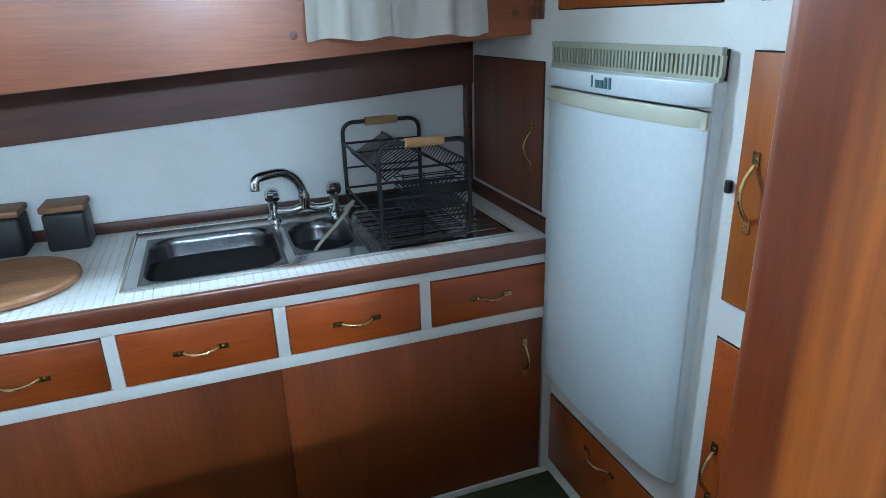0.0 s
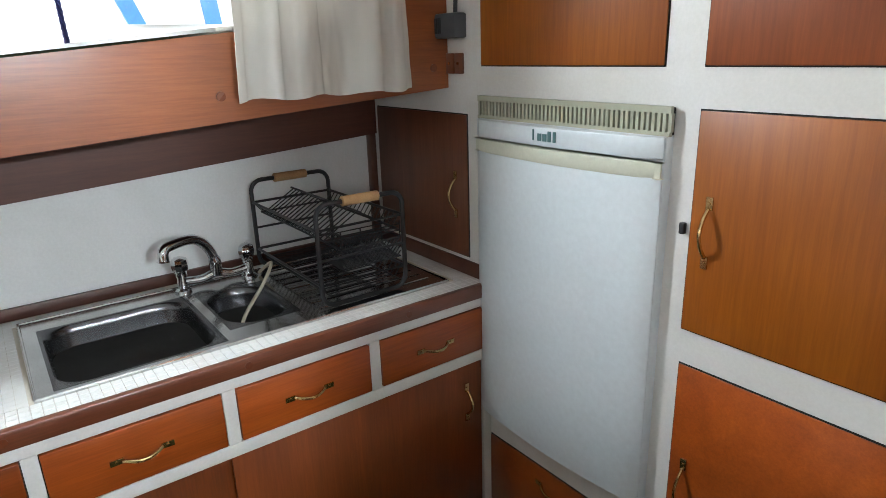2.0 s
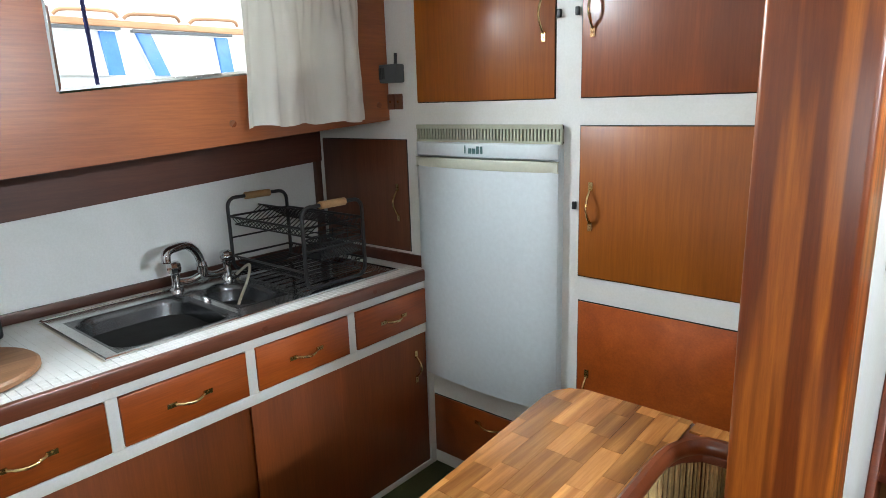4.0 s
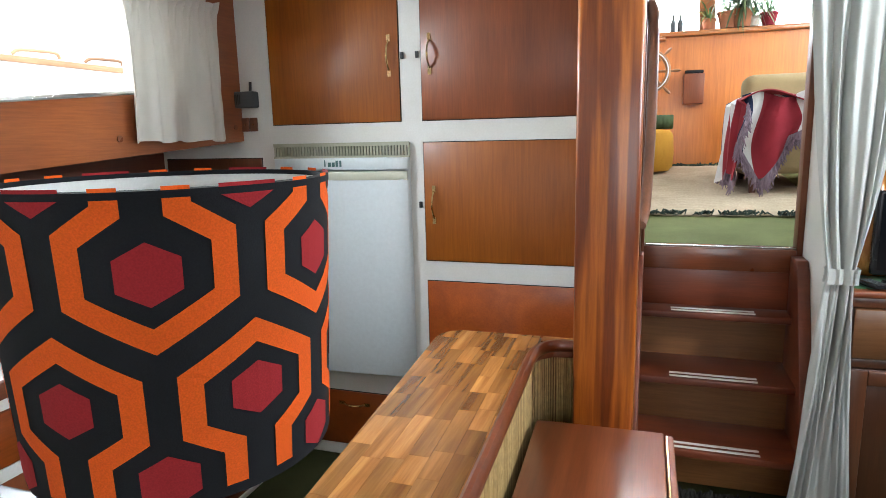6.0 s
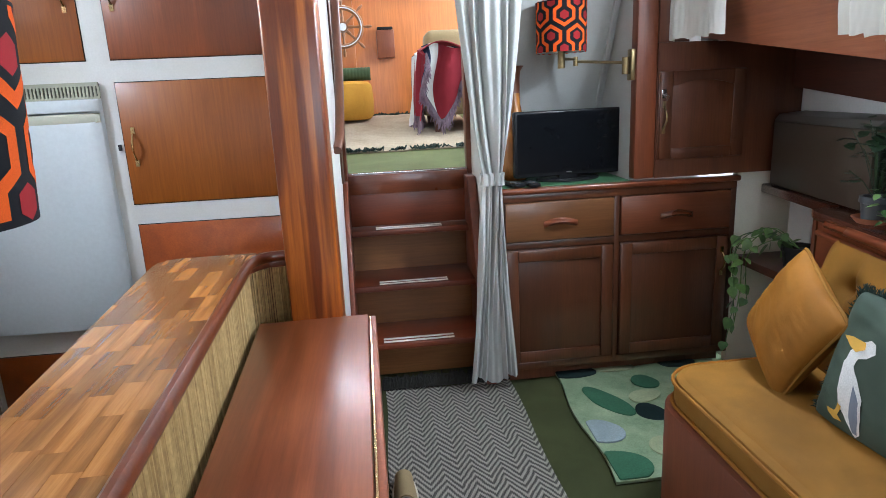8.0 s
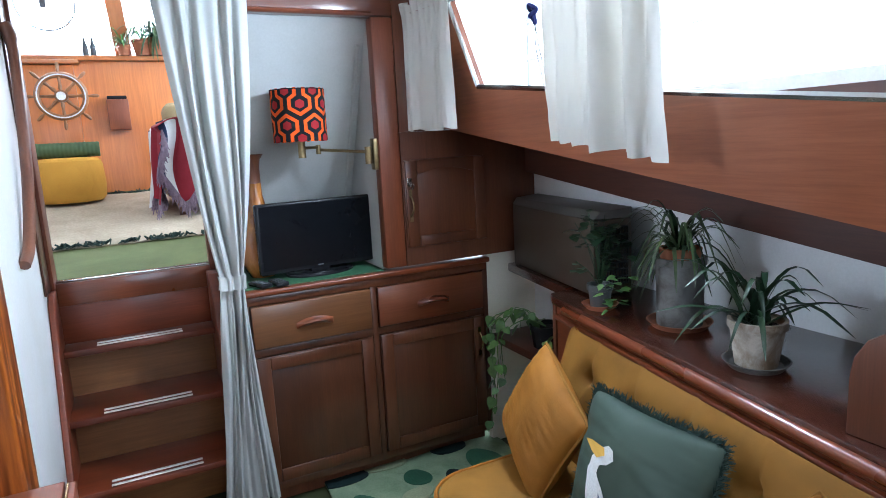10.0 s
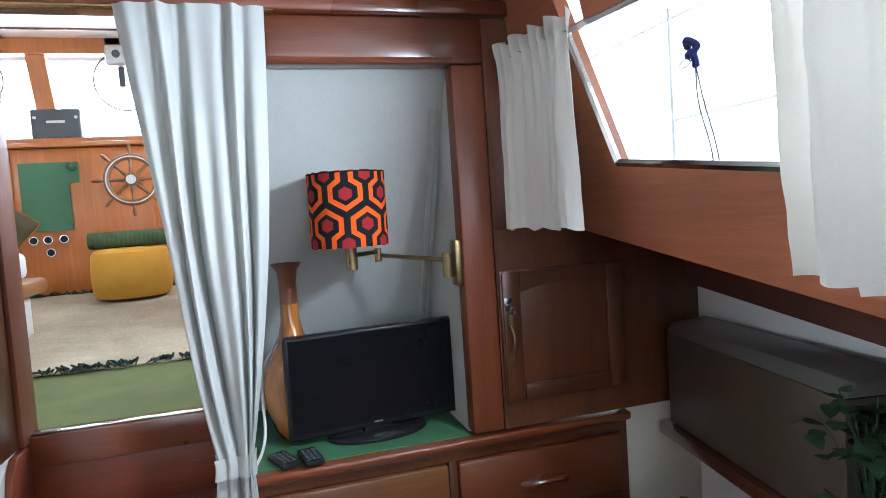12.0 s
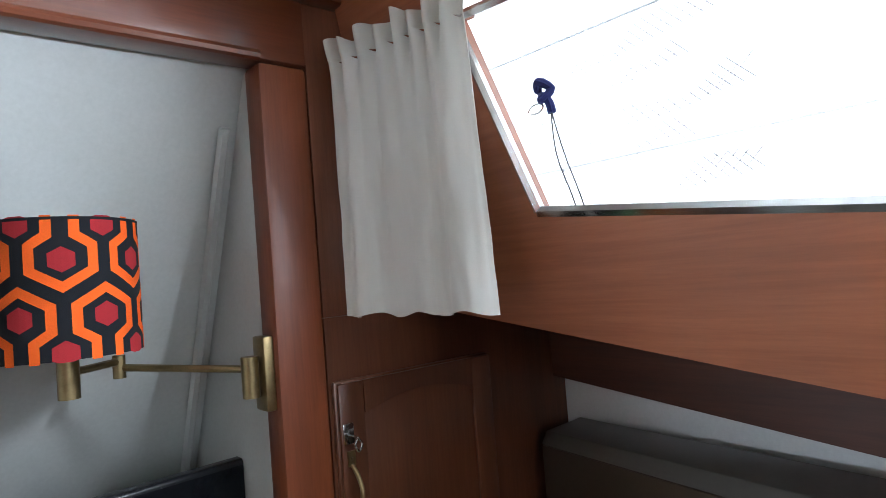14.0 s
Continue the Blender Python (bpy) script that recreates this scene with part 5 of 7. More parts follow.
part("backplate", box((-0.26, -1.189, 1.04), (-0.215, -1.172, 1.15), 0.004), "bronze", lm)
part("arm", tube([(-0.238, -1.172, 1.12), (-0.238, -1.07, 1.12), (-0.202, -0.954, 1.125)], 0.006, 8), "bronze", lm)
part("socket", tube([(-0.202, -0.954, 1.095), (-0.195, -0.961, 1.165)], 0.015, 12), "bronze", lm)

# ---- door curtain ----
dc = thing("door_curtain", (0.68, 0.86, 0.05), "long white curtain tied back beside the steps", "curtain")


def drape(u, v):
    z = 1.945 - 1.89 * v
    tie = 0.545
    if v < tie:
        k_ = (v / tie) ** 1.3
        a, c = 0.53 + (0.665 - 0.53) * k_, 0.845 + (0.735 - 0.845) * k_
    else:
        k_ = ((v - tie) / (1 - tie)) ** 0.8
        a, c = 0.665 + (0.575 - 0.665) * k_, 0.735 + (0.775 - 0.735) * k_
    pinch = 1 - 0.55 * math.exp(-((v - tie) / 0.07) ** 2)
    x = a + (c - a) * u
    w_ = u + 0.06 * math.sin(4.7 * u + 1.3 * v) + 0.025 * math.sin(13 * u + 2)
    fold = math.sin(w_ * 6.2832 * 5.2 + 1.3 * math.sin(v * 2.1 + u * 7)) * 0.5 + 0.38 * math.sin(w_ * 6.2832 * 2.3 + 1 + v * 1.6) + 0.2 * math.sin(w_ * 6.2832 * 9.1 + v * 2) + 0.7 * noise.noise(Vector((u * 8, v * 5, 2))) * (0.4 + v)
    amp = 0.034 * pinch * (0.4 + 0.6 * min(1, v * 4))
    y = 0.835 + (0.07 * v if v < tie else 0.07 * tie - 0.02 * (v - tie)) + amp * fold - 0.02
    return Vector((x + 0.008 * math.sin(v * 9 + u * 5), y, z + 0.012 * math.sin(u * 9) * (v > 0.99)))


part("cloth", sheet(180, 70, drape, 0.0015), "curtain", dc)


def band(u, v):
    front = u < 0.5
    q = drape(2 * u if front else 2 - 2 * u, 0.533 + 0.026 * v)
    return Vector((q.x + (0.006 if abs(u - 0.5) < 0.03 else -0.006 if u < 0.02 or u > 0.98 else 0.0), 0.5 * q.y + 0.5 * (0.853 - 0.02) + (-0.02 if front else 0.02), q.z))


part("tie_band", sheet(60, 3, band), "curtain", dc, "white cloth tie-back")
part("rod", tube([(0.12, 0.835, 1.94), (0.86, 0.835, 1.94)], 0.006, 8), "brass", dc)

# ---- sofa side ----
SX = lambda y: 1.615 + 0.177 * y      # front edge of the shelf behind the sofa
sf = thing("sofa", (1.35, -0.8, 0), "built-in sofa in mustard velvet on a mahogany base", "sofa")


def seat_outline(grow, r):
    x0, y1 = 1.05 - grow, 0.105 + grow
    pts = [(1.60, y1)]
    for i in range(9):
        a = radians(90 + 90 * i / 8)
        pts.append((x0 + r + r * math.cos(a), y1 - r + r * math.sin(a)))
    pts += [(x0, -2.2), (1.30, -2.2), (1.47, -0.6)]
    return pts


part("base", prism(seat_outline(0.02, 0.14), "z", 0.0, 0.325, 0.006), "trim_z", sf, "curved mahogany base")


seat_b = prism(seat_outline(0.0, 0.13), "z", 0.327, 0.415, 0.022)
bmesh.ops.subdivide_edges(seat_b, edges=[e for e in seat_b.edges if e.calc_length() > 0.12], cuts=1)
seat = part("seat", seat_b, "velvet", sf)


def seat_crown(u, v):
    """The stuffed top of the seat, with soft creases."""
    y = 0.085 - 2.2 * v
    x0 = 1.075 + (0.11 - math.sqrt(max(0.0, 0.11 ** 2 - (0.11 - 0.11 * min(1, v / 0.05)) ** 2)) if v < 0.05 else 0.0)
    x = x0 + (1.47 + 0.1 * min(1, max(0, y + 0.6)) - x0) * u
    e = math.sin(math.pi * min(1, max(0, u))) ** 0.5 * min(1, v / 0.04) ** 0.5
    return Vector((x, y, 0.4135 + e * (0.020 + 0.008 * noise.noise(Vector((x * 2, y * 2, 1))) + 0.0035 * noise.noise(Vector((x * 9 + y * 3, y * 11, 4))))))


part("seat_top", sheet(40, 150, seat_crown, 0.004), "velvet", sf, "softly creased seat top")
loop = [Vector((x, y, 0.404)) for x, y in seat_outline(0.004, 0.134)[:-2]]
part("piping", tube(loop, 0.0055, 6), "velvet2", seat, "corded seat piping")
loop = [Vector((x, y, 0.338)) for x, y in seat_outline(0.004, 0.134)[:-2]]
part("piping", tube(loop, 0.0055, 6), "velvet2", seat, "corded seat piping")


def back(u, v):
    y = 0.17 - 2.3 * u
    base = 1.50 + 0.177 * y * 0.9
    top_x = SX(y) - 0.012
    z = 0.40 + 0.345 * v
    x = base + (top_x - base) * v
    puff = 0.032 * math.sin(math.pi * min(max(v, 0.0), 1.0)) ** 0.6
    tuft = 0.0
    for row, vz, sh_ in ((0, 0.35, 0.0), (1, 0.72, 0.5)):
        k_ = (y + 0.14) / 0.21 + sh_
        dy = (k_ - round(k_)) * 0.21
        dz = (v - vz) * 0.395
        tuft += 0.040 * math.exp(-(dy * dy + dz * dz) / 0.0012) + 0.012 * math.exp(-(dy * dy) / 0.00025) * math.exp(-((v - vz) ** 2) / 0.08)
    e = 0.04 * max(0, 1 - u / 0.03)
    return Vector((x - puff + tuft + e, y, z))


part("backrest", sheet(170, 30, back, 0.02), "velvet", sf, "deep-buttoned velvet backrest")
for row, vz, sh_ in ((0, 0.35, 0.0), (1, 0.72, 0.5)):
    for i in range(-9, 1):
        y = -0.14 + (i - sh_) * 0.21 + 0.21 * (1 if sh_ else 0)
        if -1.9 < y < 0.12:
            p_ = back((0.17 - y) / 2.3, vz)
            part("button", box((p_.x - 0.006, y - 0.010, p_.z - 0.010), (p_.x + 0.004, y + 0.010, p_.z + 0.010), 0.004), "velvet2", sf)
sh = thing("sofa_shelf", (1.8, -0.5, 0.80), "dark mahogany shelf behind the sofa", "shelf")
SZ = 0.815
top_pts = [(1.999, 0.36), (1.72, 0.36), (1.69, 0.35), (1.668, 0.31), (SX(0.2), 0.2), (SX(-2.2), -2.2), (1.999, -2.2)]
part("board", prism(top_pts, "z", SZ - 0.03, SZ, 0.006), "shelf", sh)
part("nosing", tube([(SX(0.22) - 0.002, 0.22, SZ - 0.026), (SX(-2.1) - 0.002, -2.1, SZ - 0.026)], 0.015, 10), "trim_y", sh)
part("moulding", tube([(SX(0.28) + 0.002, 0.28, SZ - 0.066), (SX(-2.1) + 0.002, -2.1, SZ - 0.066)], 0.011, 8), "trim_y", sh)
part("front_board", prism([(SX(0.3) + 0.012, 0.3), (SX(-2.2) + 0.012, -2.2), (SX(-2.2) + 0.04, -2.2), (SX(0.3) + 0.04, 0.3)], "z", 0.0, SZ - 0.031), "trim_y", sh)
part("end_board", prism([(1.70, 0.335), (1.998, 0.335), (1.998, 0.352), (1.70, 0.352)], "z", 0.0, SZ - 0.031), "dark_z", sh)
nl = thing("narrow_shelf", (1.85, 0.6, 0.80), "narrow dark shelf with a rounded front edge", "shelf")
part("board", prism([(1.845, 0.872), (1.999, 0.872), (1.999, 0.361), (1.762, 0.361)], "z", SZ - 0.03, SZ + 0.006, 0.006), "shelf", nl)
lw = thing("low_shelf", (1.9, 0.6, 0.55), "narrow dark wooden ledge below the heater", "shelf")
part("board", box((1.75, 0.354, 0.485), (1.999, 0.872, 0.52), 0.004), "dark", lw)

ht = thing("heater", (1.88, 0.5, SZ), "bronze-grey metal cabin heater with a grilled end", "heater")
hc = [(1.862, 0.845), (1.755, 0.195), (1.90, 0.17), (1.985, 0.83)]
part("case", prism(hc, "z", SZ + 0.008, 1.08, 0.006), "heater", ht)
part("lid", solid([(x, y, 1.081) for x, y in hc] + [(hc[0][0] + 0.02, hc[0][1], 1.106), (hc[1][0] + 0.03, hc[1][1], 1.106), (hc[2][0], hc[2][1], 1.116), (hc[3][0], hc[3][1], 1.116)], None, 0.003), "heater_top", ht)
bm = bmesh.new()
a_, b_ = Vector((1.757, 0.1935, 0)), Vector((1.898, 0.1695, 0))
n_ = Vector((-(b_ - a_).y, (b_ - a_).x, 0)).normalized() * -1
for i in range(9):
    z = 0.86 + i * 0.024
    p0, p1 = a_ + (b_ - a_) * 0.12 + n_ * 0.002, a_ + (b_ - a_) * 0.88 + n_ * 0.002
    tube([(p0.x, p0.y, z), (p1.x, p1.y, z)], 0.004, 4, bm)
for i in range(11):
    p0 = a_ + (b_ - a_) * (0.12 + 0.076 * i) + n_ * 0.002
    tube([(p0.x, p0.y, 0.86), (p0.x, p0.y, 1.05)], 0.003, 4, bm)
part("grille", bm, "black", ht, "black grille on the heater end")


# ---- cushions ----
def pillow(name, at, w, h, d, rot, mat, label, seed=0, piping=None, pinch=0.16):
    """A stuffed square cushion; its face looks along -y before it is turned."""
    rnd = random.Random(seed)
    ph = [rnd.uniform(0, 6.28) for _ in range(5)]
    m = Matrix.Translation(at) @ Euler([radians(a) for a in rot]).to_matrix().to_4x4()

    def f(s):
        def g(u, v):
            a, c = 2 * u - 1, 2 * v - 1
            edge = (1 - a * a) * (1 - c * c)
            px = a * (1 - pinch * (1 - c * c) * 0.5 * abs(a) ** 3) * w / 2
            pz = c * (1 - pinch * (1 - a * a) * 0.5 * abs(c) ** 3) * h / 2
            px *= 1 - 0.05 * abs(c) ** 6
            pz *= 1 - 0.06 * abs(a) ** 6
            fold = noise.noise(Vector((a * 1.5 + c * 0.8 + seed * 3.1, c * 2.2 - a * 0.6, seed))) * 0.010 + (0.5 - abs(noise.noise(Vector((a * 1.1 - c * 1.5, c * 6 + a * 2, seed + 5))))) * 0.014 * abs(a) ** 0.7
            wr = fold * edge ** 0.6 + 0.004 * math.sin(3 * a + 2 * c + ph[0]) * edge
            return m @ Vector((px, s * (d / 2 * max(edge, 0) ** 0.42 + wr), pz))
        return g
    t = thing(name, at, label, "cushion")
    bm = sheet(44, 44, f(-1))
    join(bm, sheet(44, 44, f(1)))
    bmesh.ops.remove_doubles(bm, verts=bm.verts, dist=0.0005)
    body = part("cover", bm, mat, t)
    if piping:
        g = f(-1)
        loop = [g(i / 20, 0) for i in range(20)] + [g(1, i / 20) for i in range(20)] + [g(1 - i / 20, 1) for i in range(20)] + [g(0, 1 - i / 20) for i in range(21)]
        part("piping", tube(loop, 0.005, 6), piping, body, "corded edge")
    return t, m, f(-1)


pillow("gold_cushion", (1.345, -0.07, 0.592), 0.34, 0.31, 0.12, (-22, 21, -107), "velvet2", "gold velvet cushion standing on its corner", 1, "velvet")
pc, pm, pf = pillow("pelican_cushion", (1.35, -0.435, 0.578), 0.385, 0.35, 0.13, (-16, 0, -88), "green_velvet", "dark green velvet cushion with an embroidered white pelican", 2)
pillow("gold_cushion", (1.30, -0.84, 0.558), 0.33, 0.32, 0.13, (-34, 20, -122), "velvet2", "gold velvet cushion leaning on the backrest", 3, "velvet")
body = pc.children[0]
bm = bmesh.new()
rnd = random.Random(9)
edge = [(i / 110, 0.0) for i in range(110)] + [(1.0, i / 110) for i in range(110)] + [(1 - i / 110, 1.0) for i in range(110)] + [(0.0, 1 - i / 110) for i in range(110)]
edge = [q for q in edge for _ in range(4)]
for u, v in edge:
    p_ = pf(u, v)
    d_ = (p_ - pf(0.5, 0.5)).normalized() * 0.013 + Vector((rnd.uniform(-1, 1), rnd.uniform(-1, 1), rnd.uniform(-1, 1))) * 0.012
    tube([p_, p_ + d_ * 0.5, p_ + d_], [0.0016, 0.0014, 0.0006], 3, bm)
part("fringe", bm, "fringe", body, "dark green fringe")


def patch(outline, mat, name, parent, surf, lift=0.003):
    """A stitched patch: an outline in the cushion's own square, laid on its face."""
    b = bmesh.new()
    b.faces.new([b.verts.new(((u - 0.30) * 1.15 + 0.32, (v - 0.42) * 1.2 + 0.38, 0)) for u, v in outline])
    bmesh.ops.triangulate(b, faces=b.faces)
    bmesh.ops.subdivide_edges(b, edges=list(b.edges), cuts=2, use_grid_fill=True)
    n = (pm.to_3x3() @ Vector((0, -1, 0))).normalized()
    for q in b.verts:
        q.co = surf(q.co.x, q.co.y) + n * lift
    return part(name, b, mat, parent)


patch([(0.23, 0.60), (0.27, 0.66), (0.34, 0.70), (0.38, 0.69), (0.40, 0.64), (0.36, 0.60), (0.31, 0.58), (0.30, 0.53), (0.35, 0.47), (0.41, 0.38), (0.43, 0.28), (0.43, 0.18), (0.39, 0.14), (0.36, 0.20), (0.32, 0.25), (0.28, 0.28), (0.25, 0.34), (0.23, 0.44), (0.22, 0.53)], "thread", "pelican", body, pf)
patch([(0.12, 0.66), (0.20, 0.675), (0.31, 0.675), (0.33, 0.64), (0.27, 0.605), (0.21, 0.62)], "beak", "beak", body, pf, 0.0045)
patch([(0.34, 0.44), (0.40, 0.36), (0.42, 0.26), (0.415, 0.17), (0.385, 0.17), (0.36, 0.26)], "grey_thread", "wing", body, pf, 0.0045)
patch([(0.27, 0.30), (0.30, 0.29), (0.28, 0.23), (0.31, 0.20), (0.25, 0.19), (0.20, 0.215), (0.19, 0.24), (0.255, 0.245)], "beak", "feet", body, pf, 0.0045)

# ---- rugs ----
rg = thing("green_rug", (1.3, 0.55, 0.0), "green rug with dark and pale rounded stone shapes", "rug")
part("weave", sheet(40, 40, lambda u, v: Vector((0.93 + 0.83 * u + 0.012 * math.sin(v * 9) + 0.035 * v * (1 - u), 0.12 + 0.86 * v, 0.005 + 0.003 * math.sin(u * 24) * math.sin(v * 21))), 0.010), "rug_green", rg)


def stone(cx, cy, rx, ry, a, mat, seed):
    rnd = random.Random(seed)
    k = [rnd.uniform(0.9, 1.1) for _ in range(7)]
    ca, sa = math.cos(radians(a)), math.sin(radians(a))
    pts = []
    for i in range(28):
        t = 6.2832 * i / 28
        r = 1 + 0.08 * math.sin(2 * t + k[0] * 9) + 0.04 * math.sin(3 * t + k[1] * 9)
        x, y = rx * r * math.cos(t), ry * r * math.sin(t)
        pts.append((min(max(cx + x * ca - y * sa, 0.94 + 0.035 * (cy + y)), 1.755), min(max(cy + x * sa + y * ca, 0.125), 0.975)))
    part("stone_shape", prism(pts, "z", 0.012, 0.021, 0.003), mat, rg)


for s in ((1.045, 0.92, 0.10, 0.06, 0, "rug_navy", 1), (1.10, 0.635, 0.055, 0.135, 20, "rug_mid", 2), (0.995, 0.42, 0.075, 0.085, 0, "rug_grey", 3), (0.99, 0.20, 0.085, 0.095, 10, "rug_mid", 4), (1.23, 0.52, 0.055, 0.07, 0, "rug_navy", 5), (1.314, 0.77, 0.055, 0.06, 0, "rug_mid", 6), (1.53, 0.93, 0.08, 0.06, 0, "rug_navy", 7), (1.235, 0.93, 0.09, 0.045, 0, "rug_pale", 8), (1.26, 0.65, 0.07, 0.05, 30, "rug_pale", 9), (1.46, 0.66, 0.05, 0.09, 0, "rug_navy", 10), (1.20, 0.28, 0.08, 0.07, 0, "rug_pale", 11), (1.62, 0.75, 0.07, 0.1, 0, "rug_mid", 12)):
    stone(*s)
hrug = thing("herringbone_rug", (0.47, -0.3, 0.0), "grey and cream herringbone wool runner with a dark fringe", "rug")
part("weave", sheet(30, 60, lambda u, v: Vector((0.215 + 0.55 * u - 0.02 * (1 - v) + 0.004 * math.sin(v * 22), -1.75 + 2.69 * v + 0.008 * math.sin(u * 8), 0.004 + 0.002 * math.sin(u * 9 + v * 20))), 0.008), "herringbone", hrug)
bm = bmesh.new()
rnd = random.Random(12)
for i in range(1000):
    x = 0.205 + 0.56 * rnd.random()
    y = 0.925 + rnd.uniform(0, 0.02)
    e = Vector((rnd.uniform(-0.02, 0.02), rnd.uniform(0.03, 0.115), 0))
    tube([(x, y, 0.012), (x + e.x * 0.5, y + e.y * 0.5, 0.012 + rnd.uniform(0.006, 0.036)), (x + e.x, y + e.y, 0.006)], [0.004, 0.0035, 0.0012], 4, bm)
part("fringe", bm, "rug_dark", hrug, "matted dark fringe", kind="stuff")


# ---- plants ----
def pot(parent, at, r0, r1, h, mat, saucer=None, soil=True, rim=0.006):
    part("pot", lathe([(0, 0.008), (r0, 0.008), (r1 - 0.002, h - 0.02), (r1 + rim * 0.5, h - 0.018), (r1 + rim * 0.5, h), (r1 - 0.006, h), (r1 - 0.01, h - 0.02), (0, h - 0.02)], at, 28), mat, parent)
    if saucer:
        part("saucer", lathe([(0, 0), (r0 + 0.012, 0), (r0 + 0.028, 0.018), (r0 + 0.024, 0.018), (r0 + 0.012, 0.007), (0, 0.007)], at, 28), saucer, parent)
    if soil:
        part("soil", lathe([(0, h - 0.012), (r1 - 0.012, h - 0.016), (r1 - 0.012, h - 0.02)], at, 20), "soil", parent)


def strap_leaf(bm, base, az, length, rise, droop, width, n=8):
    """A long arching leaf with a folded midrib."""
    b = Vector(base)
    d = Vector((math.cos(az), math.sin(az), 0))
    s = Vector((-d.y, d.x, 0))
    rows = []
    for i in range(n + 1):
        t = i / n
        c = b + d * (length * (t * 0.85 + 0.15 * t * t)) * (1 - 0.1 * t) + Vector((0, 0, rise * math.sin(min(1, t * 1.1) * 1.9) - droop * t * t))
        w = width * (0.45 + 1.1 * t) * (1 - t) ** 0.55 if t < 1 else 0.0005
        w = max(w, 0.0006)
        rows.append([bm.verts.new(c + s * w), bm.verts.new(c - Vector((0, 0, w * 0.35))), bm.verts.new(c - s * w)])
    for a, c in zip(rows, rows[1:]):
        bm.faces.new((a[0], a[1], c[1], c[0]))
        bm.faces.new((a[1], a[2], c[2], c[1]))


def heart_leaf(bm, at, size, az, tilt, roll=0.0):
    m = Matrix.Translation(at) @ Euler((tilt, roll, az)).to_matrix().to_4x4()
    half = [(0.0, 0.0), (0.32, -0.10), (0.50, 0.12), (0.46, 0.42), (0.26, 0.76), (0.0, 1.08)]
    mid = [bm.verts.new(m @ Vector((0, y * size, -0.05 * size * math.sin(3 * y)))) for _, y in half]
    for sgn in (1, -1):
        side = [bm.verts.new(m @ Vector((sgn * x * size, y * size, 0.10 * size * x))) for x, y in half[1:-1]]
        ring = [mid[0], *side, mid[-1]]
        for i in range(len(ring) - 1):
            q = list(dict.fromkeys([ring[i], ring[i + 1], mid[i + 1], mid[i]]))
            if len(q) > 2:
                bm.faces.new(q)


rnd = random.Random(21)
p1 = thing("small_plant", (1.70, 0.10, SZ), "small dark leafy plant in a grey pot on a terracotta saucer", "plant")
pot(p1, (1.70, 0.10, SZ), 0.030, 0.038, 0.08, "grey_plastic", "terracotta")
bm, sm = bmesh.new(), bmesh.new()
for i in range(26):
    a, r = rnd.uniform(0, 6.28), rnd.uniform(0.01, 0.10)
    h = rnd.uniform(0.08, 0.24)
    e = Vector((1.70 + r * math.cos(a), 0.10 + r * math.sin(a), SZ + 0.07 + h))
    tube([(1.70, 0.10, SZ + 0.07), ((1.70 + e.x) / 2, (0.10 + e.y) / 2, e.z - h * 0.35), e], 0.0016, 4, sm)
    for j in range(4):
        heart_leaf(bm, e + Vector((rnd.uniform(-.02, .02), rnd.uniform(-.02, .02), rnd.uniform(-.05, .01))), rnd.uniform(0.022, 0.036), rnd.uniform(0, 6.28), rnd.uniform(-0.6, 0.3))
part("foliage", bm, "leaf_dark", p1)
part("stem", sm, "leaf_dark", p1)
bm = bmesh.new()
for i in range(26):
    e = Vector((1.66 + rnd.uniform(-.03, .04), 0.0 + rnd.uniform(-.05, .04), SZ + rnd.uniform(0.02, 0.13)))
    heart_leaf(bm, e, rnd.uniform(0.02, 0.03), rnd.uniform(0, 6.28), rnd.uniform(-0.9, 0.2))
part("trailing_leaves", bm, "leaf", p1, "brighter trailing leaves")

p2 = thing("spider_plant", (1.79, -0.14, SZ), "striped spider plant in a tall weathered grey pot", "plant")
pot(p2, (1.755, -0.17, SZ), 0.062, 0.068, 0.20, "zinc", "terracotta")
part("inner_rim", lathe([(0.052, 0.19), (0.058, 0.225), (0.053, 0.227), (0.046, 0.19)], (1.755, -0.17, SZ), 24), "terracotta", p2)
bm = bmesh.new()
for i in range(60):
    strap_leaf(bm, (1.755 + rnd.uniform(-.02, .02), -0.17 + rnd.uniform(-.02, .02), SZ + 0.21), rnd.uniform(0, 6.28), rnd.uniform(0.08, 0.20), rnd.uniform(0.05, 0.17), rnd.uniform(0.03, 0.20), rnd.uniform(0.005, 0.0085))
part("foliage", bm, "leaf_stripe", p2)
p3 = thing("strap_leaf_plant", (1.635, -0.52, SZ), "dark strap-leaved plant in a stained white pot", "plant")
pot(p3, (1.655, -0.49, SZ), 0.046, 0.061, 0.115, "old_pot", "zinc")
bm = bmesh.new()
for i in range(34):
    strap_leaf(bm, (1.655 + rnd.uniform(-.02, .02), -0.49 + rnd.uniform(-.02, .02), SZ + 0.10), i * 2.4 + rnd.uniform(-.3, .3), rnd.uniform(0.08, 0.27), rnd.uniform(0.06, 0.17), rnd.uniform(0.01, 0.12), rnd.uniform(0.007, 0.013))
part("foliage", bm, "leaf_dark", p3)

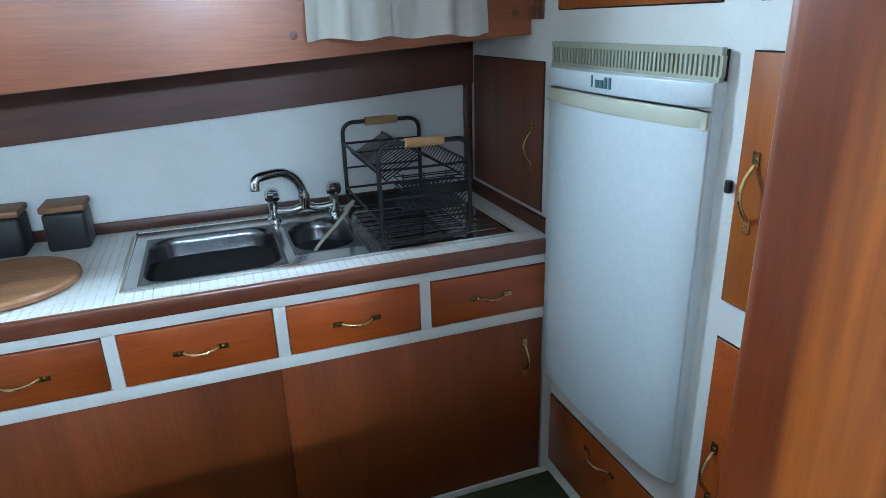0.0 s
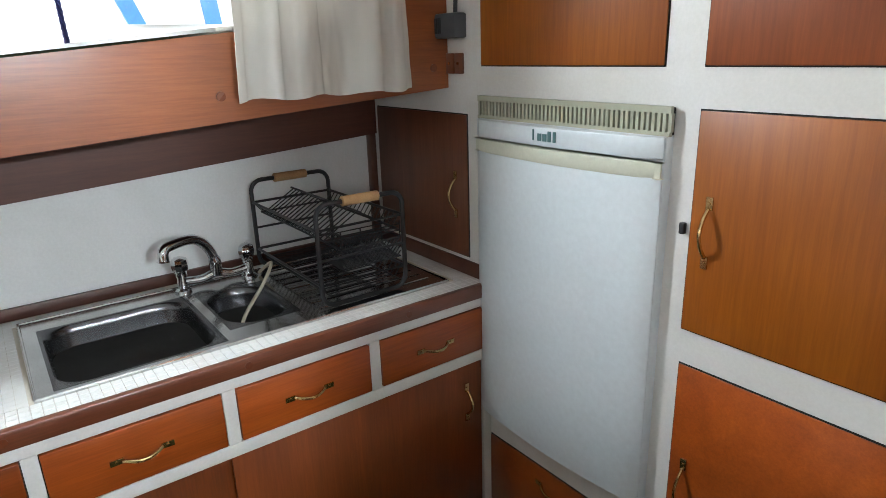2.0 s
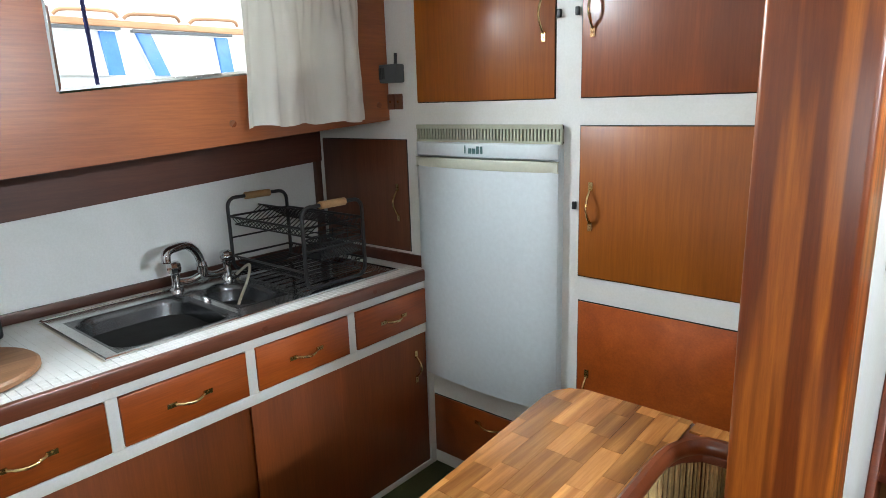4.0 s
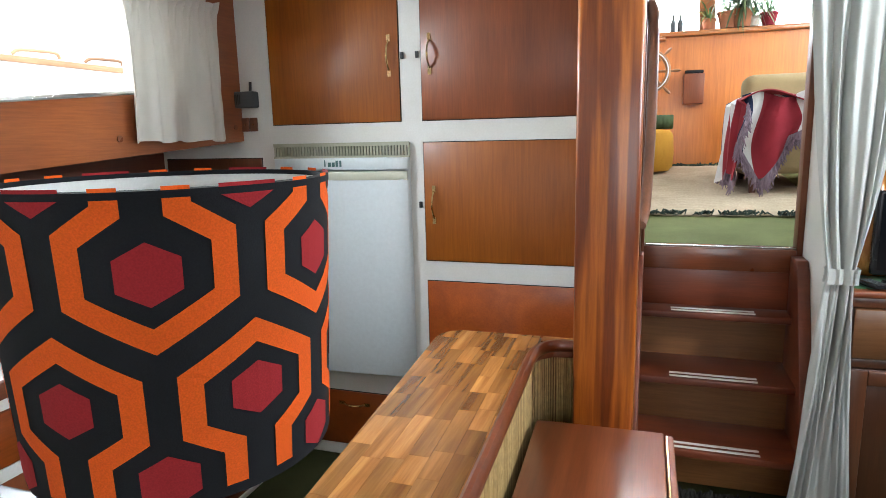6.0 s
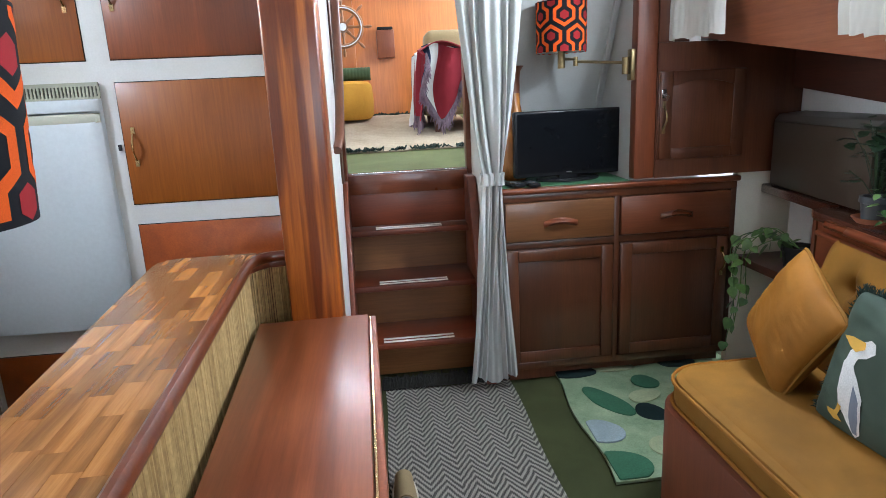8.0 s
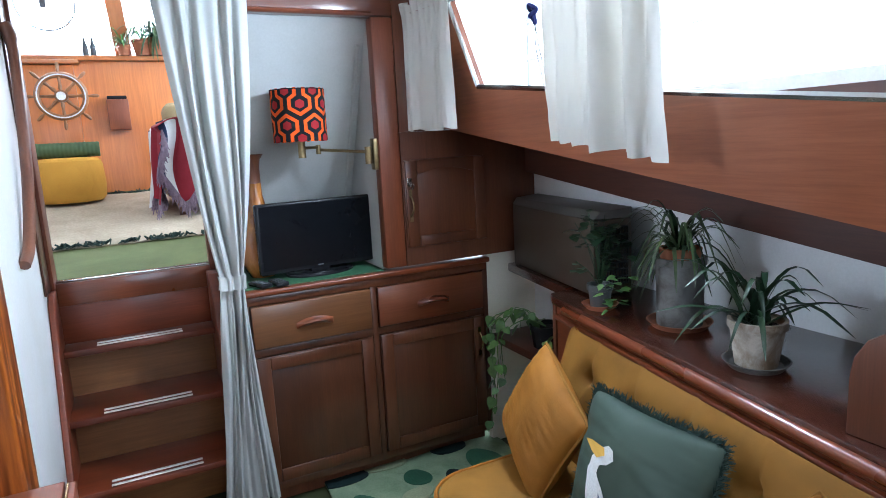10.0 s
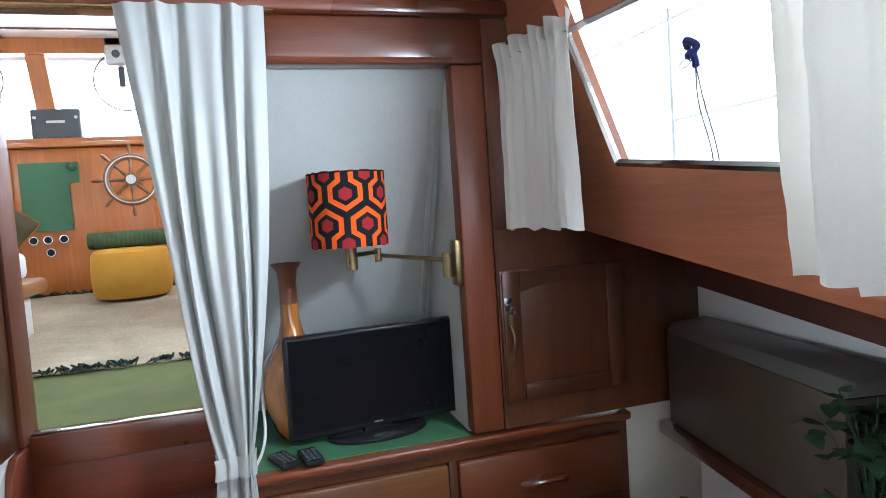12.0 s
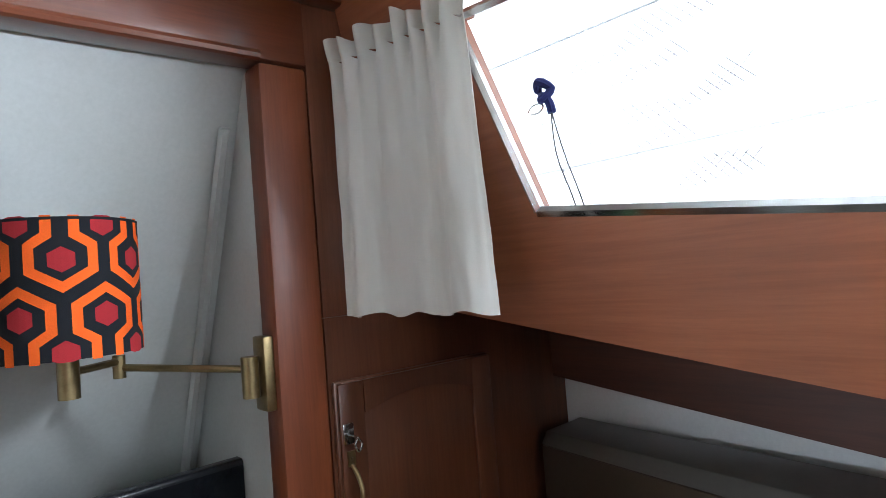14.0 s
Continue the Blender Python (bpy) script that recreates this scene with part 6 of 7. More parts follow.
cp = thing("pothos_plant", (1.83, 0.60, 0.52), "trailing green pothos on the low ledge beside the dresser", "plant")
pot(cp, (1.83, 0.58, 0.52), 0.05, 0.062, 0.10, "blackplastic")
bm, sm = bmesh.new(), bmesh.new()
for i in range(5):
    x1, y1 = 1.735 - rnd.uniform(0, 0.05), 0.60 + rnd.uniform(0.0, 0.24)
    z1 = rnd.uniform(0.06, 0.45)
    line = smooth_line([(1.83, 0.58, 0.61), ((1.83 + x1) / 2, (0.58 + y1) / 2, 0.63 + rnd.uniform(0, .06)), (x1, y1, 0.58), (x1 + rnd.uniform(-.02, .02), y1 + rnd.uniform(-.03, .03), (0.58 + z1) / 2), (x1 + rnd.uniform(-.03, .02), y1, z1)], 7)
    tube(line, 0.002, 4, sm)
    for j, q in enumerate(line):
        if j % 4 == 0 and j > 3:
            heart_leaf(bm, q + Vector((-0.006, rnd.uniform(-.01, .01), 0)), rnd.uniform(0.028, 0.048), rnd.uniform(0.6, 3.4), rnd.uniform(-1.5, -0.5), rnd.uniform(-0.5, 0.5))
for i in range(12):
    a = rnd.uniform(0, 6.28)
    heart_leaf(bm, (1.80 + rnd.uniform(-.1, .08), 0.62 + rnd.uniform(-.16, .2), 0.59 + rnd.uniform(-.04, .10)), rnd.uniform(0.03, 0.05), rnd.uniform(0, 6.28), rnd.uniform(-1.1, 0.2), rnd.uniform(-0.4, 0.4))
part("foliage", bm, "leaf", cp)
part("vine", sm, "leaf", cp)
bx = thing("arched_case", (1.75, -0.95, SZ), "dark wooden case with a rounded top on the shelf", "case")
part("case", prism([(-0.785, SZ), (-0.785, SZ + 0.11)] + [(-0.875 + 0.09 * math.cos(radians(a)), SZ + 0.11 + 0.10 * math.sin(radians(a))) for a in (20, 45, 70, 90)] + [(-1.20, SZ + 0.21), (-1.20, SZ)], "x", 1.50, 1.94, 0.006), "dark_z", bx)

# ---- small things round the bar ----
pt = thing("aluminium_pot", (-0.33, -0.965, BZ), "spun aluminium cooking pot at the bar end", "pot")
part("pot", lathe([(0, 0.0), (0.078, 0.0), (0.088, 0.012), (0.09, 0.125), (0.0935, 0.128), (0.0935, 0.131), (0.087, 0.131), (0.085, 0.015), (0, 0.006)], (-0.318, -0.985, BZ + 0.001), 40), "alu", pt)
part("handle", tube(smooth_line([(-0.235, -0.95, BZ + 0.115), (-0.218, -0.945, BZ + 0.117), (-0.216, -0.965, BZ + 0.117), (-0.23, -0.97, BZ + 0.115)], 4), 0.004, 6), "alu", pt)
lp = thing("worktop_end", (-0.5, -0.98, 0.0), "white painted end cupboard beside the bar", "cupboard")
part("body", box((-0.78, -1.185, 0.0), (-0.385, -0.80, BZ - 0.01), 0.006), "white", lp)
bk = thing("black_case", (-0.55, -0.75, BZ), "tall narrow black appliance edge", "appliance")
part("case", box((-0.70, -1.05, BZ - 0.009), (-0.545, -0.81, 0.955), 0.014, 3), "black", bk)
sl = thing("slipper", (0.255, 0.24, 0.008), "beige felt slipper under the table edge", "slipper")
part("sole", prism([(0.255 + 0.042 * math.cos(6.2832 * i / 20), 0.16 + 0.12 * math.sin(6.2832 * i / 20)) for i in range(20)], "z", 0.012, 0.024, 0.004), "grout", sl)
part("upper", sheet(14, 10, lambda u, v: Vector((0.255 + 0.042 * math.cos(math.pi * v) * (1 - 0.3 * u), 0.08 - 0.02 + 0.20 * u, 0.024 + (0.03 + 0.045 * (1 - u)) * math.sin(math.pi * v))), 0.004), "beige", sl)

# ---- wheelhouse ----
jr = thing("jute_rug", (0.2, 2.9, FLOOR_UP(2.9)), "pale jute rug with a dark green fringe", "rug")
part("weave", sheet(90, 90, lambda u, v: Vector((-1.1 + 2.05 * u, 2.03 + 1.72 * v + 0.02 * math.sin(u * 7), FLOOR_UP(2.03 + 1.72 * v) + 0.008 + 0.004 * math.sin(v * 150 + 3 * math.sin(u * 25)))), 0.008), "jute", jr)
bm = bmesh.new()
for i in range(520):
    far = i % 2
    x = -1.1 + 2.05 * rnd.random()
    y = 3.75 if far else 2.04
    dy = rnd.uniform(0.01, 0.06) * (1 if far else -1)
    z = FLOOR_UP(y) + 0.012
    tube([(x, y, z), (x + rnd.uniform(-.02, .02), y + dy * 0.5, z + rnd.uniform(0.0, 0.02)), (x + rnd.uniform(-.03, .03), y + dy, z - 0.004)], [0.006, 0.005, 0.002], 4, bm)
part("fringe", bm, "fringe", jr, "shaggy dark green fringe", kind="stuff")
PZ = FLOOR_UP(3.45) + 0.02
pfm = thing("pouf", (0.06, 3.45, PZ), "round mustard velvet pouf", "pouf")
part("body", lathe([(0, 0.0), (0.19, 0.0), (0.215, 0.03), (0.222, 0.12), (0.215, 0.24), (0.205, 0.268), (0.198, 0.272), (0.19, 0.282), (0.10, 0.292), (0, 0.293)], (0.055, 3.47, PZ), 48), "yellow", pfm)
bo = thing("bolster", (0.06, 3.45, PZ + 0.29), "ribbed green corduroy bolster on the pouf", "cushion")
prof = []
line, rad = [], []
for i in range(73):
    t = i / 72
    line.append((-0.155 + 0.42 * t, 3.44, PZ + 0.29 + 0.05))
    rad.append(0.05 * (0.94 + 0.06 * abs(math.sin(t * math.pi * 17))))
part("body", tube(line, rad, 20), "corduroy", bo)
cs = thing("helm_console", (-0.2, 3.9, 1.1), "orange veneered helm console with a green panel and gauges", "console")
part("front", box((-0.655, 3.86, FLOOR_UP(3.86)), (0.16, 3.919, 2.02), 0.006), "console", cs)
part("edge_post", box((-0.675, 3.845, FLOOR_UP(3.86)), (-0.642, 3.859, 2.02), 0.004), "console", cs)
part("ledge", box((-0.68, 3.80, 2.022), (0.20, 3.92, 2.05), 0.006), "console", cs)
part("green_panel", prism([(-0.60, 1.50), (-0.325, 1.50), (-0.325, 1.80), (-0.265, 1.80), (-0.265, 1.93), (-0.60, 1.93)], "y", 3.848, 3.8595), "greenpaint", cs, "flat green painted panel")
part("knob", lathe([(0, 0.03), (0.022, 0.02), (0.03, 0.0), (0.02, -0.02), (0, -0.03)], (-0.30, 3.84, 1.90), 14), "greenpaint", cs)
for x, z in ((-0.555, 1.445), (-0.475, 1.445), (-0.385, 1.445), (-0.465, 1.365)):
    g = part("gauge", tube([(x, 3.8595, z), (x, 3.845, z)], 0.027, 20), "chrome", cs, "round chrome-rimmed gauge")
    part("dial", tube([(x, 3.846, z), (x, 3.8435, z)], 0.021, 20), "blackplastic", g)
sw_ = thing("ship_wheel", (0.08, 3.5, 1.78), "varnished wooden ship's wheel with turned spokes", "wheel")
HC = Vector((0.08, 3.60, 1.782))
ring = [HC + 0.142 * Vector((math.cos(6.2832 * i / 40), 0, math.sin(6.2832 * i / 40))) for i in range(41)]
part("rim", tube(ring, 0.019, 10, None, 1.0, False), "riser", sw_)
ring = [HC + Vector((0, -0.013, 0)) + 0.142 * Vector((math.cos(6.2832 * i / 40), 0, math.sin(6.2832 * i / 40))) for i in range(41)]
part("rim_band", tube(ring, 0.007, 6, None, 1.0, False), "alu", sw_)
part("hub", tube([HC + Vector((0, -0.03, 0)), HC + Vector((0, 0.03, 0))], 0.04, 20), "riser", sw_)
part("hub_cap", tube([HC + Vector((0, -0.036, 0)), HC + Vector((0, -0.03, 0))], 0.028, 20), "alu", sw_)
part("axle", tube([HC + Vector((0, 0.03, 0)), HC + Vector((0, 0.262, 0))], 0.018, 10), "bronze", sw_)
for i in range(8):
    a = 6.2832 * i / 8 + 0.39 - 0.39
    d_ = Vector((math.cos(a), 0, math.sin(a)))
    part("spoke", tube([HC + d_ * k for k in (0.035, 0.06, 0.09, 0.13, 0.155, 0.165, 0.19, 0.215, 0.225)], [0.009, 0.013, 0.008, 0.012, 0.010, 0.007, 0.012, 0.010, 0.004], 8), "riser", sw_)
wb = thing("wall_box", (0.41, 3.9, 1.55), "small dark wooden box fixed to the veneered wall", "box")
part("box", box((0.338, 3.83, 1.555), (0.482, 3.919, 1.775), 0.006), "trim_z", wb)
part("top", box((0.345, 3.836, 1.776), (0.475, 3.918, 1.80), 0.006), "blackplastic", wb)
el = thing("instrument", (-0.38, 3.95, 2.086), "grey instrument box on the dashboard", "instrument")
part("case", box((-0.52, 3.90, 2.087), (-0.235, 3.99, 2.275), 0.012, 3), "grey_plastic", el)
part("name_bar", box((-0.43, 3.898, 2.185), (-0.325, 3.8995, 2.20)), "paper", el)
for x in (-0.495, -0.26):
    part("screw", tube([(x, 3.90, 2.22), (x, 3.893, 2.22)], 0.010, 10), "alu", el)
for x, z in ((0.04, 2.45), (-0.84, 2.47)):
    cv = thing("clear_view_screen", (x, 3.95, z), "round clear-view screen with its motor on the window", "window screen")
    part("ring", tube([Vector((x + 0.185 * math.cos(6.2832 * i / 40), 3.94 - 0.02 * math.sin(6.2832 * i / 40), z + 0.185 * math.sin(6.2832 * i / 40))) for i in range(41)], 0.005, 6, None, 1, False), "grey_plastic", cv)
    part("bracket", box((x - 0.10, 3.90, z + 0.225), (x + 0.06, 3.95, z + 0.28), 0.008), "alu", cv)
    mt = part("motor", box((x - 0.095, 3.86, z + 0.09), (x + 0.045, 3.93, z + 0.223), 0.02, 3), "alu", cv)
    part("bolt", tube([(x - 0.025, 3.86, z + 0.16), (x - 0.025, 3.85, z + 0.16)], 0.025, 12), "grey_plastic", mt)
    part("shaft", box((x - 0.03, 3.90, z - 0.04), (x + 0.01, 3.93, z + 0.09), 0.008), "grey_plastic", cv)
for x, r_, m_ in ((0.50, 0.05, "terracotta"), (0.63, 0.075, "terracotta"), (0.80, 0.05, "old_pot"), (0.90, 0.06, "red")):
    fp = thing("sill_plant", (x, 3.93, 2.085), "potted plant on the wheelhouse window sill", "plant", "plants on the sill")
    pot(fp, (x, 3.93, 2.086), r_ * 0.7, r_, r_ * 1.6, m_)
    bm = bmesh.new()
    for i in range(22):
        strap_leaf(bm, (x, 3.93, 2.08 + r_ * 1.6), rnd.uniform(0, 6.28), rnd.uniform(0.1, 0.3), rnd.uniform(0.05, 0.2), rnd.uniform(0.02, 0.2), rnd.uniform(0.006, 0.011))
    part("foliage", bm, "leaf", fp)
bg = thing("aloe_plant", (0.72, 3.9, 2.085), "large spiky blue-green aloe on the window sill", "plant")
pot(bg, (0.72, 3.925, 2.086), 0.06, 0.085, 0.13, "terracotta")
bm = bmesh.new()
for i in range(44):
    strap_leaf(bm, (0.72 + rnd.uniform(-.03, .03), 3.91, 2.20), rnd.uniform(3.2, 6.2), rnd.uniform(0.15, 0.36), rnd.uniform(0.06, 0.2), rnd.uniform(0.05, 0.28), rnd.uniform(0.010, 0.016))
part("foliage", bm, "leaf_stripe", bg)
for x in (0.25, 0.30):
    bt = thing("glass_bottle", (x, 3.95, 2.086), "small bottle on the window sill", "bottle")
    part("bottle", lathe([(0, 0), (0.02, 0), (0.02, 0.07), (0.008, 0.10), (0.008, 0.13), (0, 0.13)], (x, 3.93, 2.086), 14), "grey_plastic", bt)

ac = thing("armchair", (0.85, 2.85, FLOOR_UP(2.6)), "beige upholstered armchair with wooden feet", "armchair")
AZ = FLOOR_UP(2.85)
part("seat", box((0.72, 2.58, AZ + 0.10), (1.30, 3.2, AZ + 0.36), 0.04, 3), "beige", ac)
part("arm", box((0.60, 2.58, AZ + 0.09), (0.74, 3.2, AZ + 0.50), 0.05, 3), "beige", ac)
part("arm", box((1.28, 2.58, AZ + 0.09), (1.42, 3.2, AZ + 0.50), 0.05, 3), "beige", ac)
part("backrest", box((0.66, 3.05, AZ + 0.10), (1.36, 3.28, AZ + 0.68), 0.06, 3), "beige", ac)
for x, y in ((0.68, 2.64), (0.68, 3.14), (1.34, 2.64), (1.34, 3.14)):
    part("foot", tube([(x, y, FLOOR_UP(y) + 0.006), (x, y, AZ + 0.10)], [0.018, 0.028], 10), "dark_z", ac)
bl = thing("flag_blanket", (0.65, 2.8, AZ + 0.5), "red, white and navy woven blanket thrown over the chair arm", "blanket")


def throw(u, v):
    # across the arm in v, along the arm in u
    y = 2.50 + 0.68 * u + 0.02 * math.sin(v * 7)
    if v < 0.55:
        k_ = v / 0.55
        x = 0.575 - 0.04 * math.sin(u * 9 + 1) * (1 - k_) - 0.02 * (1 - k_)
        z = AZ + 0.07 + 0.43 * k_ + (0.06 * math.sin(u * 6)) * (1 - k_)
        if u < 0.1:
            x += 0.03
    else:
        k_ = (v - 0.55) / 0.45
        x = 0.575 + 0.34 * k_
        z = AZ + 0.50 + 0.05 * math.sin(math.pi * k_) + 0.012 * math.sin(u * 14 + k_ * 5)
    return Vector((x + 0.012 * math.sin(u * 16 + v * 6), y, z))


for name, u0, u1, m_ in (("red_field", 0.0, 0.30, "red"), ("navy_band", 0.30, 0.38, "navy"), ("white_band", 0.38, 0.50, "white_wool"), ("red_band", 0.50, 0.60, "red"), ("white_band", 0.60, 0.88, "white_wool"), ("navy_field", 0.88, 1.0, "navy")):
    part(name, sheet(14, 40, lambda u, v: throw(u0 + (u1 - u0) * u, v), 0.006), m_, bl)


def front_fall(u, v):
    x = 0.59 + 0.36 * u
    drop = 0.20 + 0.28 * max(0.0, 1 - abs(u - 0.28) / 0.34)
    return Vector((x + 0.02 * math.sin(v * 5 + u * 6), 2.535 - 0.035 * math.sin(u * 13 + v * 3) - 0.03 * v, AZ + 0.53 - drop * v + 0.02 * math.sin(u * 8)))


for u0, u1, m_ in ((0.0, 0.08, "navy"), (0.08, 0.22, "white_wool"), (0.22, 0.78, "red"), (0.78, 0.90, "white_wool"), (0.90, 1.0, "red")):
    part("fall", sheet(12, 18, lambda u, v: front_fall(u0 + (u1 - u0) * u, v), 0.006), m_, bl)
bm = bmesh.new()
for i in range(520):
    k_ = rnd.random()
    if i < 300:
        q = front_fall(k_, 1.0)
    elif i < 400:
        q = front_fall(0.02, 0.15 + 0.85 * k_) + Vector((0.0, -0.012, 0.0))
    else:
        q = throw(k_, 0.0)
    low = rnd.uniform(0.05, 0.10)
    tube([q, q + Vector((rnd.uniform(-.012, .012), rnd.uniform(-.02, -.004), -low * 0.5)), q + Vector((rnd.uniform(-.025, .025), rnd.uniform(-.025, .0), -low))], [0.005, 0.0055, 0.002], 4, bm)
part("fringe", bm, "fringe_mauve", bl, "knotted mauve-grey fringe", kind="stuff")

se = thing("settee", (-0.6, 2.3, FLOOR_UP(2.3)), "wheelhouse settee with a varnished fiddle edge", "settee")
part("base", box((-1.5, 2.15, FLOOR_UP(2.15)), (-0.27, 2.75, 1.19)), "white", se)
part("fiddle", box((-1.5, 2.08, 1.20), (-0.20, 2.80, 1.275), 0.025, 3), "riser", se)
part("cushion", box((-1.45, 2.16, 1.277), (-0.26, 2.74, 1.40), 0.03, 3), "white_wool", se)
pillow("olive_cushion", (-0.265, 2.26, 1.50), 0.30, 0.30, 0.12, (-8, 38, 10), "olive", "olive velvet cushion with a pointed corner", 6, "velvet2")
fpic = thing("framed_photo", (-0.80, 3.91, 1.65), "small photograph in a thin black frame", "picture")
part("frame", box((-0.765, 3.900, 1.655), (-0.668, 3.918, 1.842), 0.003), "black", fpic)
part("mount", box((-0.757, 3.8985, 1.665), (-0.676, 3.8998, 1.832)), "paper", fpic)
part("photo", box((-0.738, 3.897, 1.70), (-0.695, 3.8983, 1.80)), "grey_plastic", fpic)
kn = thing("wall_lamp_globe", (-0.77, 3.9, 1.96), "small white globe on the wheelhouse front", "lamp")
part("globe", lathe([(0, 0.045), (0.03, 0.034), (0.045, 0.0), (0.03, -0.034), (0, -0.045)], (-0.77, 3.87, 1.967), 20), "white", kn)
part("base", tube([(-0.77, 3.88, 1.967), (-0.77, 3.919, 1.967)], 0.03, 14), "white", kn)
pl = thing("wall_plank", (-0.7, 3.9, 1.9), "pale panel beside the helm console", "panel")
part("panel", box((-1.2, 3.905, 1.12), (-0.68, 3.919, 1.92), 0.003), "wall_white", pl)
part("shelf", box((-1.2, 3.86, 1.921), (-0.68, 3.919, 1.945), 0.004), "console", pl)
gr = thing("sloping_rail", (-0.77, 3.88, 1.5), "dark wooden rail sloping down the pale panel", "rail")
part("rail", tube([(-0.90, 3.885, 1.68), (-0.672, 3.885, 1.505)], 0.016, 10), "trim", gr)
ph = thing("pink_sun_hat", (-0.68, 3.3, 1.82), "crumpled pink sun hat hanging by the window", "hat")
part("crown", sheet(24, 12, lambda u, v: Vector((-0.69 + (0.05 + 0.012 * math.sin(u * 19)) * math.sin(math.pi * v * 0.5) * math.cos(u * 6.2832), 3.3 + 0.05 * math.sin(math.pi * v * 0.5) * math.sin(u * 6.2832), 1.93 - 0.09 * v + 0.012 * math.sin(u * 12))), 0.003), "pink_cloth", ph)
part("brim", sheet(36, 6, lambda u, v: Vector((-0.685 + (0.05 + 0.04 * v) * math.cos(u * 6.2832), 3.3 + (0.05 + 0.04 * v) * math.sin(u * 6.2832), 1.84 - 0.04 * v + 0.016 * v * math.sin(u * 19))), 0.003), "pink_cloth", ph, "floppy brim")
cl = thing("ceiling_light", (0.45, 2.6, 2.70), "round white ceiling light", "lamp")
part("dish", lathe([(0, -0.03), (0.05, -0.026), (0.075, 0.0), (0, 0.0)], (0.35, 2.6, 2.715), 24), "ceiling", cl)

# ---- outside ----
part("water", box((-120, -120, -1.1), (120, 120, -1.0)), "boat_glass", label="harbour water round the boat", category="water", kind="structure")
part("backdrop", lathe([(95, -2), (95, 45), (40, 90), (0, 95)], (0, 0, 0), 48), "haze", label="bright white sky haze", category="backdrop", kind="structure")
nb = thing("motor_cruiser", (-6.2, 1.0, -1), "white motor cruiser moored alongside", "boat")
part("hull", prism([(-8.0, -1.0), (-4.6, -1.0), (-4.35, 1.25), (-8.2, 1.25)], "y", -6.0, 6.0, 0.05), "boat_white", nb)
part("cabin", prism([(-7.6, 1.252), (-4.8, 1.252), (-5.05, 2.85), (-7.4, 2.85)], "y", -4.5, 4.2, 0.08), "boat_white", nb)
def boat_window(y0, y1, z0, z1, lean):
    """A raked blue frame round a pale cabin window."""
    x = -4.80
    post = 0.11
    w = part("window", solid([(x - 0.02, y0, z0), (x - 0.02, y1, z0), (x, y1, z0), (x, y0, z0), (x - 0.02, y0 - lean, z1), (x - 0.02, y1 - lean * 0.3, z1), (x, y1 - lean * 0.3, z1), (x, y0 - lean, z1)]), "boat_white", nb)
    part("window_frame", solid([(x, y0, z0), (x, y0 + post, z0), (x + 0.03, y0 + post, z0), (x + 0.03, y0, z0), (x, y0 - lean, z1), (x, y0 - lean + post, z1), (x + 0.03, y0 - lean + post, z1), (x + 0.03, y0 - lean, z1)]), "boat_blue", w)
    part("window_frame", solid([(x, y1 - post, z0), (x, y1, z0), (x + 0.03, y1, z0), (x + 0.03, y1 - post, z0), (x, y1 - lean * 0.3 - post, z1), (x, y1 - lean * 0.3, z1), (x + 0.03, y1 - lean * 0.3, z1), (x + 0.03, y1 - lean * 0.3 - post, z1)]), "boat_blue", w)
    part("drip_rail", solid([(x, y0 - lean - 0.03, z1 + 0.002), (x, y1, z1 + 0.012), (x + 0.05, y1, z1 + 0.012), (x + 0.05, y0 - lean - 0.03, z1 + 0.002), (x, y0 - lean - 0.03, z1 + 0.022), (x, y1, z1 + 0.032), (x + 0.05, y1, z1 + 0.032), (x + 0.05, y0 - lean - 0.03, z1 + 0.022)]), "grey_plastic", w)


for y0, y1 in ((0.80, 1.42), (1.66, 2.34)):
    boat_window(y0, y1, 1.69, 2.00, 0.12)
for y in (-0.6, 0.2, 1.0, 1.48, 2.0, 2.6, 3.3):
    hr_ = part("grab_rail", tube(smooth_line([(-4.82, y, 2.10), (-4.80, y + 0.05, 2.135), (-4.80, y + 0.22, 2.145), (-4.80, y + 0.39, 2.145), (-4.82, y + 0.44, 2.11)], 4), 0.014, 8), "teak", nb, "teak grab rail")
part("coaming", box((-4.86, -4.4, 2.04), (-4.815, 4.15, 2.09), 0.01), "teak", nb, "teak strip along the cabin top")
bm = tube(smooth_line([(-6.0, 2.4, 2.92), (-6.0, 3.5, 2.95), (-6.0, 4.3, 2.90), (-6.0, 4.9, 2.86)], 5), [0.05, 0.09, 0.11, 0.12, 0.12, 0.12, 0.12, 0.12, 0.11, 0.11, 0.11, 0.10, 0.10, 0.09, 0.08, 0.04], 12)
part("sail_cover", bm, "canvas_blue", nb, "blue canvas cover")
for y, z in ((3.3, 2.1), (3.9, 2.2), (4.4, 2.0), (4.8, 2.25)):
    part("deck_line", tube([(-5.3, y, z - 0.35), (-5.6, y + 0.25, z + 0.5)], 0.012, 5), "grey_plastic", nb)
part("rail", tube([(-5.1, -4.2, 3.15), (-5.1, 4.0, 3.15)], 0.02, 8), "alu", nb)
for i in range(9):
    part("stanchion", tube([(-5.1, -4.2 + i * 1.0, 2.8), (-5.1, -4.2 + i * 1.0, 3.15)], 0.015, 6), "alu", nb)
part("mast", tube([(-6.0, 3.4, 2.4), (-6.0, 3.4, 8.0)], [0.06, 0.04], 10), "alu", nb)
for k_ in range(4):
    part("stay", tube([(-6.0, 3.4, 7.5 - k_), (-5.0, 1.6 + k_ * 0.9, 1.3)], 0.012, 5), "grey_plastic", nb)
hl = thing("hanging_line", (-1.8, 0.04, 1.46), "navy and white braided line hanging outside the window", "rope")
